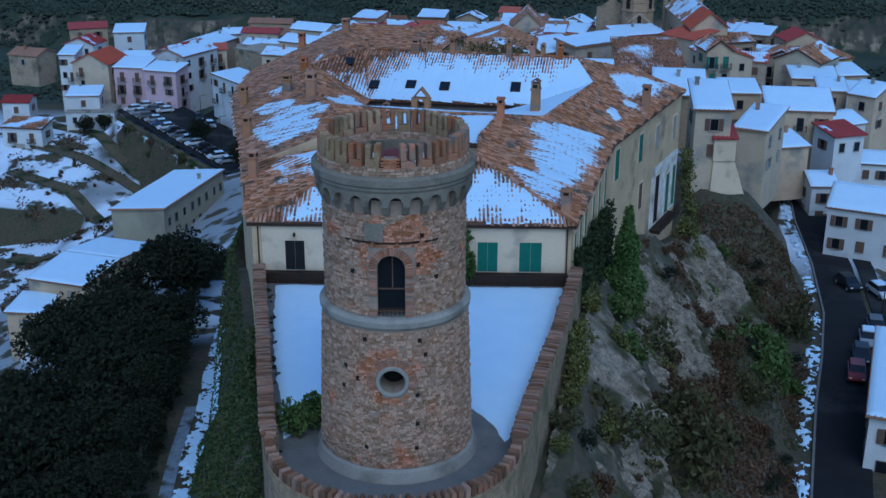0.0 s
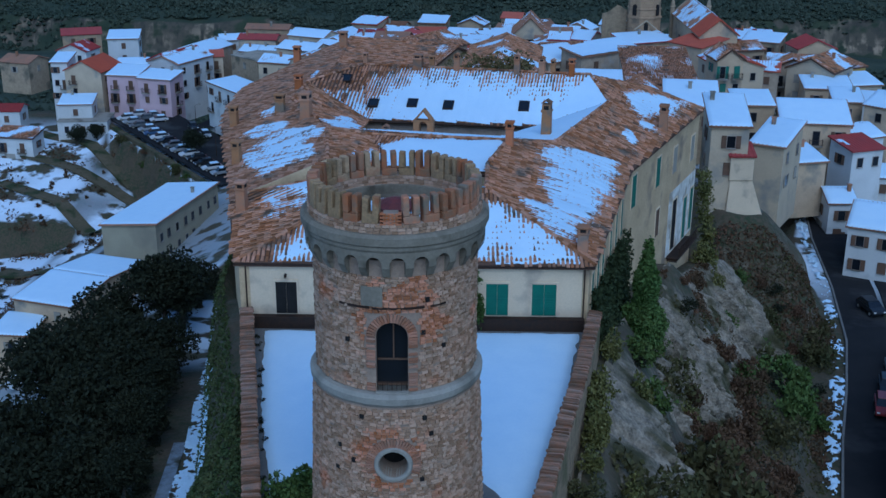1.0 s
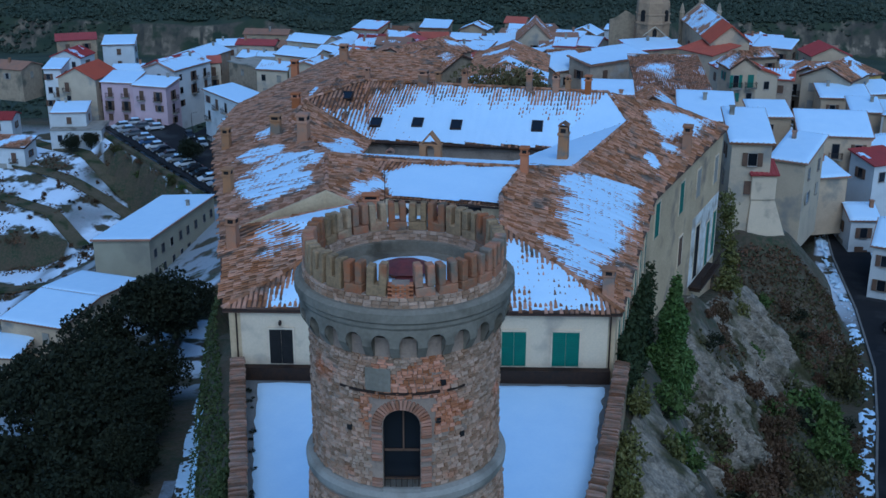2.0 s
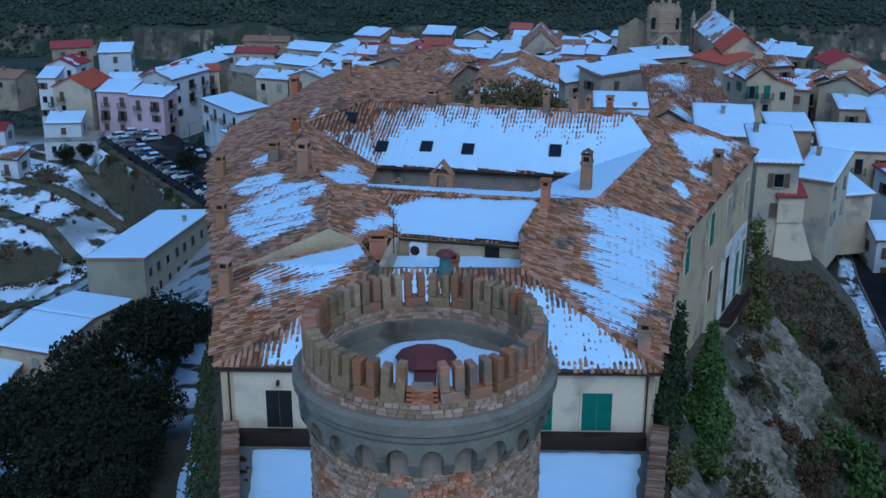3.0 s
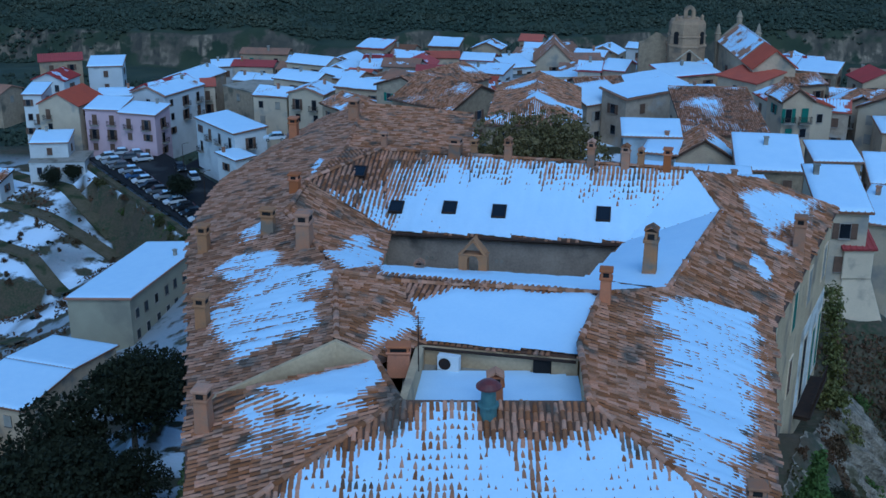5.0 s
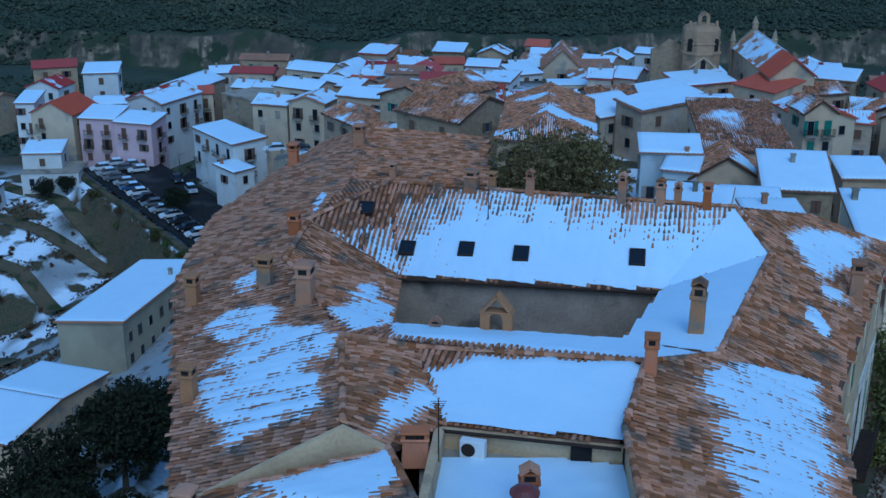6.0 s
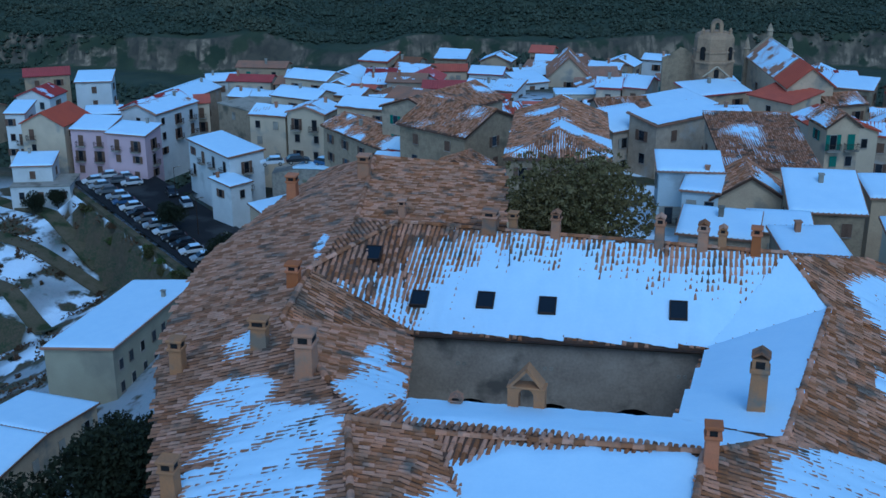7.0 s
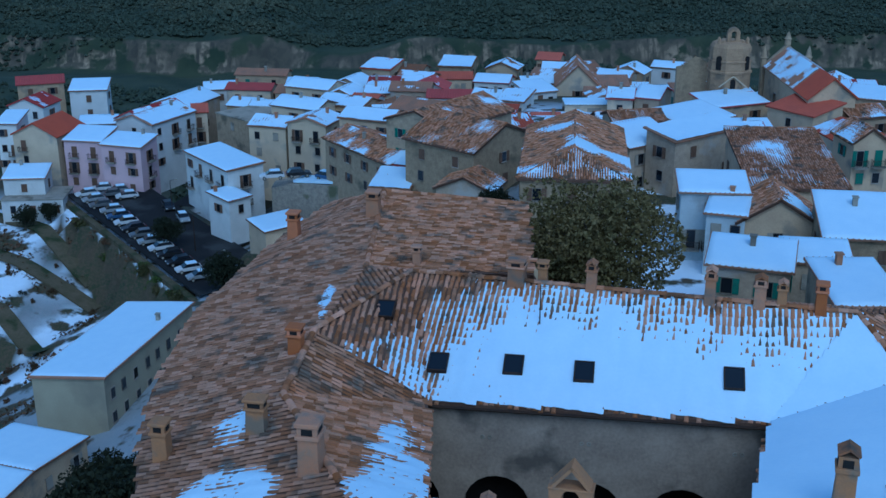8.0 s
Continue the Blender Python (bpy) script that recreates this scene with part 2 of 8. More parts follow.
def data_ob(name, me, material, parent=None, label="", category="", group="", kind="", smooth=False):
    if material and not me.materials:
        me.materials.append(material)
    if smooth:
        me.shade_smooth()
    ob = new(name, me)
    if parent:
        ob.parent = parent
    return tagged(ob, label, category, group, kind)


def part(name, bm, material, parent, label=""):
    return mesh_ob(name, bm, material, parent, label)


def thing(name, m, label, category, group="", kind=""):
    ob = new(name)
    ob.empty_display_size = 0.2
    ob.matrix_world = m
    return tagged(ob, label, category, group, kind)


def add_box(bm, x0, y0, z0, x1, y1, z1, m=None, bevel=0.0):
    """A box between two corners, turned by m, with its edges broken."""
    r = bmesh.ops.create_cube(bm, size=1)
    vs = r["verts"]
    bmesh.ops.scale(bm, vec=(x1 - x0, y1 - y0, z1 - z0), verts=vs)
    bmesh.ops.translate(bm, vec=((x0 + x1) / 2, (y0 + y1) / 2, (z0 + z1) / 2), verts=vs)
    if bevel:
        es = list({e for v in vs for e in v.link_edges})
        out = bmesh.ops.bevel(bm, geom=es, offset=bevel, segments=1, affect="EDGES")
        vs = list({v for f in out["faces"] for v in f.verts} | {v for v in vs if v.is_valid})
    if m is not None:
        bmesh.ops.transform(bm, matrix=m, verts=vs)
    return vs


def box(x0, y0, z0, x1, y1, z1, m=None, bevel=0.0):
    bm = bmesh.new()
    add_box(bm, x0, y0, z0, x1, y1, z1, m, bevel)
    return bm


def prism(points, z0, z1):
    """An upright body over a plan outline, between two heights (numbers, or one height a point)."""
    bm = bmesh.new()
    lo = z0 if isinstance(z0, (list, tuple)) else [z0] * len(points)
    hi = z1 if isinstance(z1, (list, tuple)) else [z1] * len(points)
    a = [bm.verts.new((p[0], p[1], z)) for p, z in zip(points, lo)]
    b = [bm.verts.new((p[0], p[1], z)) for p, z in zip(points, hi)]
    n = len(points)
    for i in range(n):
        bm.faces.new((a[i], a[(i + 1) % n], b[(i + 1) % n], b[i]))
    bm.faces.new(b)
    bm.faces.new(a[::-1])
    bmesh.ops.recalc_face_normals(bm, faces=bm.faces)
    return bm


def lathe(profile, steps=48, cap=True):
    """A turned body: (radius, height) pairs swept round z."""
    bm = bmesh.new()
    rings = []
    for r, z in profile:
        rings.append([bm.verts.new((r * math.cos(2 * math.pi * i / steps), r * math.sin(2 * math.pi * i / steps), z)) for i in range(steps)])
    for a, b in zip(rings, rings[1:]):
        for i in range(steps):
            j = (i + 1) % steps
            bm.faces.new((a[i], a[j], b[j], b[i]))
    if cap:
        bm.faces.new(rings[0][::-1])
        bm.faces.new(rings[-1])
    return bm


def inside(x, y, poly):
    hit, n = False, len(poly)
    j = n - 1
    for i in range(n):
        xi, yi, xj, yj = poly[i][0], poly[i][1], poly[j][0], poly[j][1]
        if (yi > y) != (yj > y) and x < (xj - xi) * (y - yi) / (yj - yi) + xi:
            hit = not hit
        j = i
    return hit


def edge_gap(x, y, poly):
    """How far a place is from an outline, in plan."""
    best = 1e9
    for (x0, y0, *_), (x1, y1, *_) in zip(poly, poly[1:] + poly[:1]):
        dx, dy = x1 - x0, y1 - y0
        k = max(0.0, min(1.0, ((x - x0) * dx + (y - y0) * dy) / (dx * dx + dy * dy + 1e-9)))
        best = min(best, math.hypot(x - x0 - k * dx, y - y0 - k * dy))
    return best


def nz(x, y, z=0.0):
    return noise.noise((x, y, z))

import functools

from mathutils.geometry import tessellate_polygon

def shared(bm, name, material):
    me = bpy.data.meshes.new(name)
    bm.to_mesh(me)
    bm.free()
    me.materials.append(material)
    return me


# ---- the castle's plan ----
TOWER_X, TOWER_Y = -0.1, -18.8
FRONT_L, FRONT_R = (-10.6, 1.89, 2.85), (10.5, 1.6, 2.85)
OUTLINE = [(-10.3, 2.02), (10.2, 1.76), (12.27, 9.98), (15.26, 21.88), (24.52, 41.1), (20.34, 43.36), (2.37, 47.24), (0.63, 55.01), (-2.51, 62.13), (-11.7, 62.77),
           (-14.16, 56.3), (-16.66, 43.36), (-16.64, 34.3), (-15.88, 29.13), (-13.76, 19.42), (-11.93, 10.36)]
TERRACE = [(-9.6, 2.0), (10.4, 1.6), (8.7, -7.4), (7.1, -13.9), (6.1, -18.2), (5.6, -20.4)] + [
    (-0.15 + 5.8 * math.cos(a), -20.4 + 5.8 * math.sin(a)) for a in [radians(-5 - 17 * i) for i in range(11)]] + [(-6.1, -19.5), (-7.8, -9.9)]
SPUR = [(-10.59, 0.53), (-12.52, 8.94), (-14.45, 18), (-16.57, 27.7), (-17.33, 32.88), (-17.45, 41.94), (-14.95, 54.88), (-12.49, 61.99), (-3.48, 62.64), (8.45, 54.88), (22.37, 44.52), (25.53, 40), (16.37, 20.58),
        (13.07, 8.29), (11, -0.12), (9.22, -10.47), (7.55, -19.53), (6.4, -24.71), (3.19, -26.91), (-0.02, -27.42), (-3.21, -26.91), (-6.4, -24.71), (-7.65, -18.88), (-8.68, -10.47)]


ROAD = [(23.07, -24.46, -23.99), (28.20, -8.4, -24.57), (31.80, 4.46, -24.95), (34.78, 14.16, -24.95), (37.14, 21.6, -24.95), (39.81, 30.01, -24.95), (43.29, 39.85, -24.95), (46.99, 51.5, -24.95), (50.21, 67.22, -24.95), (52.34, 82.85, -24.47), (55.89, 101.17, -23.51), (59.22, 118.3, -22.06)]
PATHWAY = [(-18.3, -5.25, -24.6), (-20.1, 4.19, -25.9), (-21.5, 16.67, -26.6), (-22.5, 24.94, -27.4), (-23.6, 36.41, -28.8), (-25.9, 51.81, -31.2), (-28.0, 68.23, -34.6), (-29.2, 78.72, -36.0), (-30.6, 89.26, -37)]


def along_line(x, y, line):
    """How far a place is from a line in plan, and the line's height there."""
    best, z = 1e9, 0.0
    for (x0, y0, z0), (x1, y1, z1) in zip(line, line[1:]):
        dx, dy = x1 - x0, y1 - y0
        k = max(0.0, min(1.0, ((x - x0) * dx + (y - y0) * dy) / (dx * dx + dy * dy)))
        d = math.hypot(x - x0 - k * dx, y - y0 - k * dy)
        if d < best:
            best, z = d, z0 + k * (z1 - z0)
    return best, z


def smooth(t):
    t = max(0.0, min(1.0, t))
    return t * t * (3 - 2 * t)


def village_level(x, y):
    """The hill under the village, without the castle's rock; its profile is drawn on a longer grid."""
    y = (y + 5.7) / 0.647
    z = -16.0
    near = 1 - smooth((y - 430) / 350)
    if x < 10:
        z -= near * (0.42 * (10 - x) if x > -75 else 35.7 + 0.12 * min(400, -75 - x))
    k = smooth((y - 130) / 90)
    if x > 24:
        z -= near * (min((x - 24) * ((1 - k) * 0.55 + k * 0.16), (1 - k) * 10.0 + k * 30) + min(300, max(0.0, x - 60)) * 0.1)
    if y < 110:
        z -= 2.5 * smooth((110 - y) / 60)
    z -= max(0.0, min(y, 430) - 250) * 0.07
    if y > 430:
        z -= 137 * smooth((y - 430) / 420)
    if y > 1200:
        edge = 1500 + 90 * nz(x * 0.003, 3.3) + 40 * nz(x * 0.012, 1.7)
        gap = 0.45 + 0.55 * smooth((nz(x * 0.006, 9.1) + 0.4) * 3)
        z += 26 * gap * smooth((y - edge) / 28) + 0.08 * max(0, y - edge - 20)
    if y < -60:
        z -= 0.25 * (-60 - y) if y > -400 else 85
    if y > 500:
        far = smooth((y - 500) / 300)
        z += far * (6 * nz(x * 0.006, y * 0.006, 1.0) + 2.5 * nz(x * 0.02, y * 0.02, 2.0))
    return z


CLIFF_HEAD = [(-30, -5.0), (-20, -4.6), (-8, -3.4), (0, -2.8), (5, -2.9), (10, -4.3), (16, -6.2), (22, -7.3), (29, -7.2), (34, -10.2), (41, -11.5), (46, -13.4)]


def cliff_head(y):
    """The height of the rock at the foot of the walls on the cliff side."""
    for (a, za), (b, zb) in zip(CLIFF_HEAD, CLIFF_HEAD[1:]):
        if y < b:
            return za + (zb - za) * max(0.0, y - a) / (b - a)
    return CLIFF_HEAD[-1][1]


def ground_level(x, y):
    v = village_level(x, y)
    # car park shelf above the terraced gardens
    px, py = x + 58.3, (y + 7.5) / 0.647 - 268
    along, across = px * -0.43 + py * 0.90, px * 0.90 + py * 0.43
    if -34 < along < 45 and -1.0 < across < 15:
        v = -37.5 + 0.02 * along
    elif -34 < along < 60 and -60 < across <= -1.0:
        v = min(v, -43.5 - (0.05 + 0.2 * smooth((18 - along) / 25)) * (-1 - across) + 0.8 * nz(x * 0.12, y * 0.12))
    if x < -62 and 150 < y < 215:
        v = max(v, -38.9 - 0.28 * max(0.0, 181 - y) - 0.3 * max(0.0, x + 75) + 0.5 * nz(x * 0.1, y * 0.1))
    k = math.hypot(x - 34.0, y - 61.5)
    if k < 14:
        v = max(v, -13.2 - 1.15 * max(0.0, k - 3.0) + 0.8 * nz(x * 0.3, y * 0.3))
    if -110 < x < 90 and -90 < y < 110:
        if inside(x, y, SPUR):
            d = -edge_gap(x, y, SPUR)
        else:
            d = edge_gap(x, y, SPUR)
        if d < 60:
            if d <= 0:
                r = -4.6 if y < 2 else -9.2 - 4.6 * smooth((y - 22) / 18)
                if y > 45:
                    r -= (y - 45) * 0.18
                elif x > 8:
                    r = cliff_head(y) - 0.2
            elif x < 0:
                k = smooth((y + 4) / 12)
                r = -(4.6 + 4.6 * k) - (1.75 + 0.6 * k) * d + 0.9 * nz(x * 0.3, y * 0.15, 4)
            else:
                strata = 1 - abs(nz(x * 0.30 + y * 0.12, y * 0.07 - x * 0.05, 9)) * 2.2
                rough = 2.4 * nz(x * 0.13, y * 0.09, 7) + 1.5 * strata + 0.6 * nz(x * 0.9, y * 0.5, 3)
                r = cliff_head(y) - (1.9 * min(d, 5.5) + 0.62 * max(0, d - 5.5)) + 0.7 * rough * min(1, d / 2.5)
            v = max(v, r)
    for line, half, bank in ((ROAD, 4.2, 3.0), (PATHWAY, 3.6, 1.6)):
        if line[0][1] - 5 < y < line[-1][1] + 5:
            d, z = along_line(x, y, line)
            if d < half + bank:
                v = z - 0.12 + (v - z + 0.12) * smooth((d - half) / bank)
    return v


def axis(stops):
    out = []
    for (a, b, step) in stops:
        k = max(1, round((b - a) / step))
        out += [a + (b - a) * i / k for i in range(k)]
    return out + [stops[-1][1]]


def build_ground():
    xs = axis([(-4800, -900, 300), (-900, -300, 16), (-300, -120, 10), (-120, -40, 2.5), (-40, 8, 1.1), (8, 48, 0.75), (48, 60, 1.5), (60, 130, 2.5), (130, 400, 15), (400, 1000, 16), (1000, 4800, 300)])
    ys = axis([(-4800, -400, 400), (-400, -90, 14), (-90, -36, 2), (-36, 70, 0.8), (70, 210, 2), (210, 300, 4), (300, 650, 13), (650, 855, 20), (855, 1060, 4), (1060, 1300, 14), (1300, 4900, 130)])
    verts = [(x, y, ground_level(x, y)) for y in ys for x in xs]
    w = len(xs)
    faces = [(j * w + i, j * w + i + 1, (j + 1) * w + i + 1, (j + 1) * w + i) for j in range(len(ys) - 1) for i in range(w - 1)]
    me = bpy.data.meshes.new("ground")
    me.from_pydata(verts, [], faces)
    data_ob("ground", me, M_GROUND, None, "rocky hillside of winter grass, scrub and patchy snow", "ground", kind="structure", smooth=True)


build_ground()

# ---- roofs ----


@functools.lru_cache(None)
def triangles(pts):
    """An outline cut into triangles."""
    return [tuple(pts[i] for i in t) for t in tessellate_polygon([[Vector((p[0], p[1], 0)) for p in pts]])]


def tri_height(x, y, pts, loose=False):
    """The height of a roof over a place: four corners are spanned by a ruled surface, other outlines are cut into triangles."""
    if len(pts) == 4:
        a, b, c, d = pts
        u = v = 0.5
        for _ in range(8):
            px = (1 - v) * ((1 - u) * a[0] + u * b[0]) + v * ((1 - u) * d[0] + u * c[0]) - x
            py = (1 - v) * ((1 - u) * a[1] + u * b[1]) + v * ((1 - u) * d[1] + u * c[1]) - y
            xu = (1 - v) * (b[0] - a[0]) + v * (c[0] - d[0])
            yu = (1 - v) * (b[1] - a[1]) + v * (c[1] - d[1])
            xv = (1 - u) * (d[0] - a[0]) + u * (c[0] - b[0])
            yv = (1 - u) * (d[1] - a[1]) + u * (c[1] - b[1])
            det = xu * yv - xv * yu
            if abs(det) < 1e-9:
                break
            u -= (px * yv - py * xv) / det
            v -= (py * xu - px * yu) / det
        return (1 - v) * ((1 - u) * a[2] + u * b[2]) + v * ((1 - u) * d[2] + u * c[2])
    near = None
    for a, b, c in triangles(tuple(pts)):
        det = (b[1] - c[1]) * (a[0] - c[0]) + (c[0] - b[0]) * (a[1] - c[1])
        if abs(det) < 1e-9:
            continue
        u = ((b[1] - c[1]) * (x - c[0]) + (c[0] - b[0]) * (y - c[1])) / det
        v = ((c[1] - a[1]) * (x - c[0]) + (a[0] - c[0]) * (y - c[1])) / det
        if u > -1e-4 and v > -1e-4 and u + v < 1 + 1e-4:
            return u * a[2] + v * b[2] + (1 - u - v) * c[2]
        if loose and u > -0.12 and v > -0.12 and u + v < 1.12:
            near = u * a[2] + v * b[2] + (1 - u - v) * c[2]
    return near


TILE_W, TILE_L = 0.27, 0.42
ARC = [(-1.0, 0.0), (-0.72, 0.72), (0.0, 1.0), (0.72, 0.72), (1.0, 0.0)]


def tile_verts(w, length, h):
    """One barrel tile, wide end at the bottom, with its open end closed."""
    lo = [(w * 0.5 * a, -length / 2, h * b) for a, b in ARC]
    hi = [(w * 0.38 * a, length / 2, h * 0.62 * b - 0.01) for a, b in ARC]
    return lo + hi


TILE_FACES = [(i, i + 1, i + 6, i + 5) for i in range(4)] + [(4, 3, 2, 1, 0)]


def tiled_roof(parent, pts, down, snow=None, singles=None, thick=0.28, seed=0, tile=None):
    """A tiled roof over an outline (x, y, z): its bed, the joined barrel tiles, tiles of their own inside `singles`, and the snow that lies on it."""
    rnd = random.Random(seed)
    bm = bmesh.new()
    lift = {p: (bm.verts.new(p), bm.verts.new((p[0], p[1], p[2] - thick))) for p in pts}
    if len(pts) == 4:
        a, b, c, d = (Vector(p) for p in pts)
        grid = [[bm.verts.new((1 - j / 8) * ((1 - i / 8) * a + i / 8 * b) + j / 8 * ((1 - i / 8) * d + i / 8 * c)) for i in range(9)] for j in range(9)]
        for j in range(8):
            for i in range(8):
                bm.faces.new((grid[j][i], grid[j][i + 1], grid[j + 1][i + 1], grid[j + 1][i]))
    for tri in triangles(tuple(pts)):
        if len(pts) != 4:
            bm.faces.new([lift[p][0] for p in tri])
            bm.faces.new([lift[p][1] for p in tri[::-1]])
    for a, b in zip(pts, pts[1:] + pts[:1]):
        bm.faces.new((lift[a][0], lift[a][1], lift[b][1], lift[b][0]))
    bmesh.ops.recalc_face_normals(bm, faces=bm.faces)
    roof = part("roof", bm, M_TILE_BED, parent, "old clay barrel-tile roof with patches of snow")
    dn = Vector((down[0], down[1])).normalized()
    ac = Vector((-dn.y, dn.x))
    us = [p[0] * ac.x + p[1] * ac.y for p in pts]
    vs = [p[0] * dn.x + p[1] * dn.y for p in pts]
    verts, faces = [], []
    u = math.floor(min(us) / TILE_W) * TILE_W
    one = tile_verts(0.8 * TILE_W, 1.2 * TILE_L, 0.092)
    single_mesh = None
    made = 0
    while u < max(us):
        v = math.floor(min(vs) / TILE_L) * TILE_L + rnd.uniform(-0.08, 0.08)
        while v < max(vs):
            x, y = u * ac.x + v * dn.x, u * ac.y + v * dn.y
            v += TILE_L
            if not inside(x, y, pts):
                continue
            z = tri_height(x, y, pts)
            z2 = tri_height(x + 0.12 * dn.x, y + 0.12 * dn.y, pts)
            if z is None:
                continue
            pitch = 0.3 if z2 is None else (z - z2) / 0.12
            ang = math.atan(pitch)
            ca, sa = math.cos(ang), math.sin(ang)
            jx, jz, tw = rnd.uniform(-0.022, 0.022), rnd.uniform(-0.005, 0.026), rnd.uniform(-0.07, 0.07)
            if singles and made < 290 and singles[0] <= x <= singles[2] and singles[1] <= y <= singles[3]:
                if single_mesh is None:
                    single_mesh = bpy.data.meshes.new("tile")
                    single_mesh.from_pydata(one, [], TILE_FACES)
                    single_mesh.materials.append(M_TILE_ONE)
                ob = new("tile", single_mesh)
                ob.parent = roof
                ex = Vector((ac.x, ac.y, 0))
                ey = Vector((-dn.x * ca, -dn.y * ca, sa))
                ez = ex.cross(ey)
                if ez.z < 0:
                    ex, ez = -ex, -ez
                ob.matrix_world = Matrix(((ex.x, ey.x, ez.x, x), (ex.y, ey.y, ez.y, y), (ex.z, ey.z, ez.z, z + 0.02 + jz), (0, 0, 0, 1))) @ pose(0, 0, 0, 0, 0, math.degrees(tw))
                made += 1
                continue
            base = len(verts)
            for px, py, pz in one:
                px, py = px + jx - tw * py, py + tw * px
                run = -py * ca
                verts.append((x + ac.x * px + dn.x * run, y + ac.y * px + dn.y * run, z + 0.02 + jz + pz + py * sa))
            faces += [tuple(base + i for i in f) for f in TILE_FACES]
        u += TILE_W
    if verts:
        me = bpy.data.meshes.new("tiles")
        me.from_pydata(verts, [], faces)
        data_ob("tile_field", me, tile or M_TILE, roof, "weathered clay barrel tiles", kind="stuff")
    if snow:
        snow_sheet(roof, pts, snow, dn, ac)
    return roof


def snow_sheet(parent, pts, depth, dn, ac):
    """Snow lying on a roof: a lumpy sheet on a grid that follows the tile courses; thin snow sinks between the tiles."""
    su, sv = TILE_W / 2, TILE_L / 2
    us = [p[0] * ac.x + p[1] * ac.y for p in pts]
    vs = [p[0] * dn.x + p[1] * dn.y for p in pts]
    i0, i1 = math.floor(min(us) / TILE_W) * 2, int(max(us) / su) + 1
    j0, j1 = int(min(vs) / sv) - 1, int(max(vs) / sv) + 1
    index, verts, cells = {}, [], []
    for j in range(j0, j1 + 1):
        for i in range(i0, i1 + 1):
            u, v = i * su, j * sv
            x, y = u * ac.x + v * dn.x, u * ac.y + v * dn.y
            within = inside(x, y, pts)
            if not within and edge_gap(x, y, pts) > 0.16:
                continue
            z = tri_height(x, y, pts, True)
            if z is None:
                continue
            d = depth(x, y, u, v)
            if d > (-0.03 if within else 0.06):
                index[i, j] = len(verts)
                verts.append((x, y, z + min(d, 0.2) + 0.012 * nz(x * 2, y * 2)))
    for (i, j), a in index.items():
        quad = (index.get((i + 1, j)), index.get((i + 1, j + 1)), index.get((i, j + 1)))
        if None not in quad:
            cells.append((a, *quad))
    if not cells:
        return
    me = bpy.data.meshes.new("snow_cover")
    me.from_pydata(verts, [], cells)
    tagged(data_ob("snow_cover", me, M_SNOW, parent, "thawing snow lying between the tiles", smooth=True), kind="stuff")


RIDGE_MADE = [0]


def ridge_tiles(parent, a, b, r=0.16, name="ridge_cap"):
    """A row of mortared ridge tiles from a to b."""
    a, b = Vector(a), Vector(b)
    d = b - a
    count = max(2, int(d.length / 0.42))
    bm = bmesh.new()
    m = look(a, b)
    rnd = random.Random(int(a.x * 10 + b.y * 7))
    if parent is castle and RIDGE_MADE[0] + count < 295:
        RIDGE_MADE[0] += count
        one = bmesh.new()
        lo = [one.verts.new((r * math.cos(math.pi * k / 5), 0.9 * r * math.sin(math.pi * k / 5), 0)) for k in range(6)]
        hi = [one.verts.new((0.85 * r * math.cos(math.pi * k / 5), 0.8 * r * math.sin(math.pi * k / 5), -0.45)) for k in range(6)]
        for k in range(5):
            one.faces.new((lo[k], lo[k + 1], hi[k + 1], hi[k]))
        one.faces.new(lo[::-1])
        bmesh.ops.recalc_face_normals(one, faces=one.faces)
        me = bpy.data.meshes.new("ridge_tile")
        one.to_mesh(me)
        one.free()
        me.materials.append(M_TILE_ONE)
        for i in range(count):
            ob = new("ridge_tile", me)
            ob.parent = parent
            ob.matrix_world = m @ Matrix.Translation((0, 0, -d.length * i / count)) @ pose(0, 0, 0, rnd.uniform(-3, 3), rnd.uniform(-3, 3), rnd.uniform(-8, 8))
        bm.free()
        return None
    for i in range(count):
        s0, s1 = d.length * i / count, d.length * (i + 1.08) / count
        w = r * rnd.uniform(0.9, 1.15)
        lo, hi = [], []
        for k in range(6):
            t = math.pi * k / 5
            lo.append(bm.verts.new(m @ Vector((w * math.cos(t), w * math.sin(t) * 0.9, -s0))))
            hi.append(bm.verts.new(m @ Vector((w * 0.85 * math.cos(t), w * 0.8 * math.sin(t), -s1))))
        for k in range(5):
            bm.faces.new((lo[k], lo[k + 1], hi[k + 1], hi[k]))
        bm.faces.new(lo[::-1])
    bmesh.ops.recalc_face_normals(bm, faces=bm.faces)
    return tagged(part(name, bm, M_TILE, parent, "mortared ridge tiles"), kind="stuff")


def streaks(x, y, u, v):
    """Unevenness of the snow: drifts, and streaks that run down the tile courses."""
    return nz(x * 0.7, y * 0.7, 5) + 0.9 * nz(u * 2.1, v * 0.5, 8) + 0.55 * nz(x * 5, y * 5, 2)


def blob(cx, cy, rx, ry, turn=0.0, rough=0.6, base=0.12):
    """A snow patch: deep in the middle, ragged at the rim."""
    c, s = math.cos(radians(turn)), math.sin(radians(turn))

    def depth(x, y, u, v):
        px, py = x - cx, y - cy
        q = math.hypot((px * c + py * s) / rx, (-px * s + py * c) / ry)
        return min(base, 0.28 * (1.05 - q)) + rough * 0.13 * streaks(x, y, u, v)
    return depth


def patches(*fns):
    return lambda x, y, u, v: max(f(x, y, u, v) for f in fns)


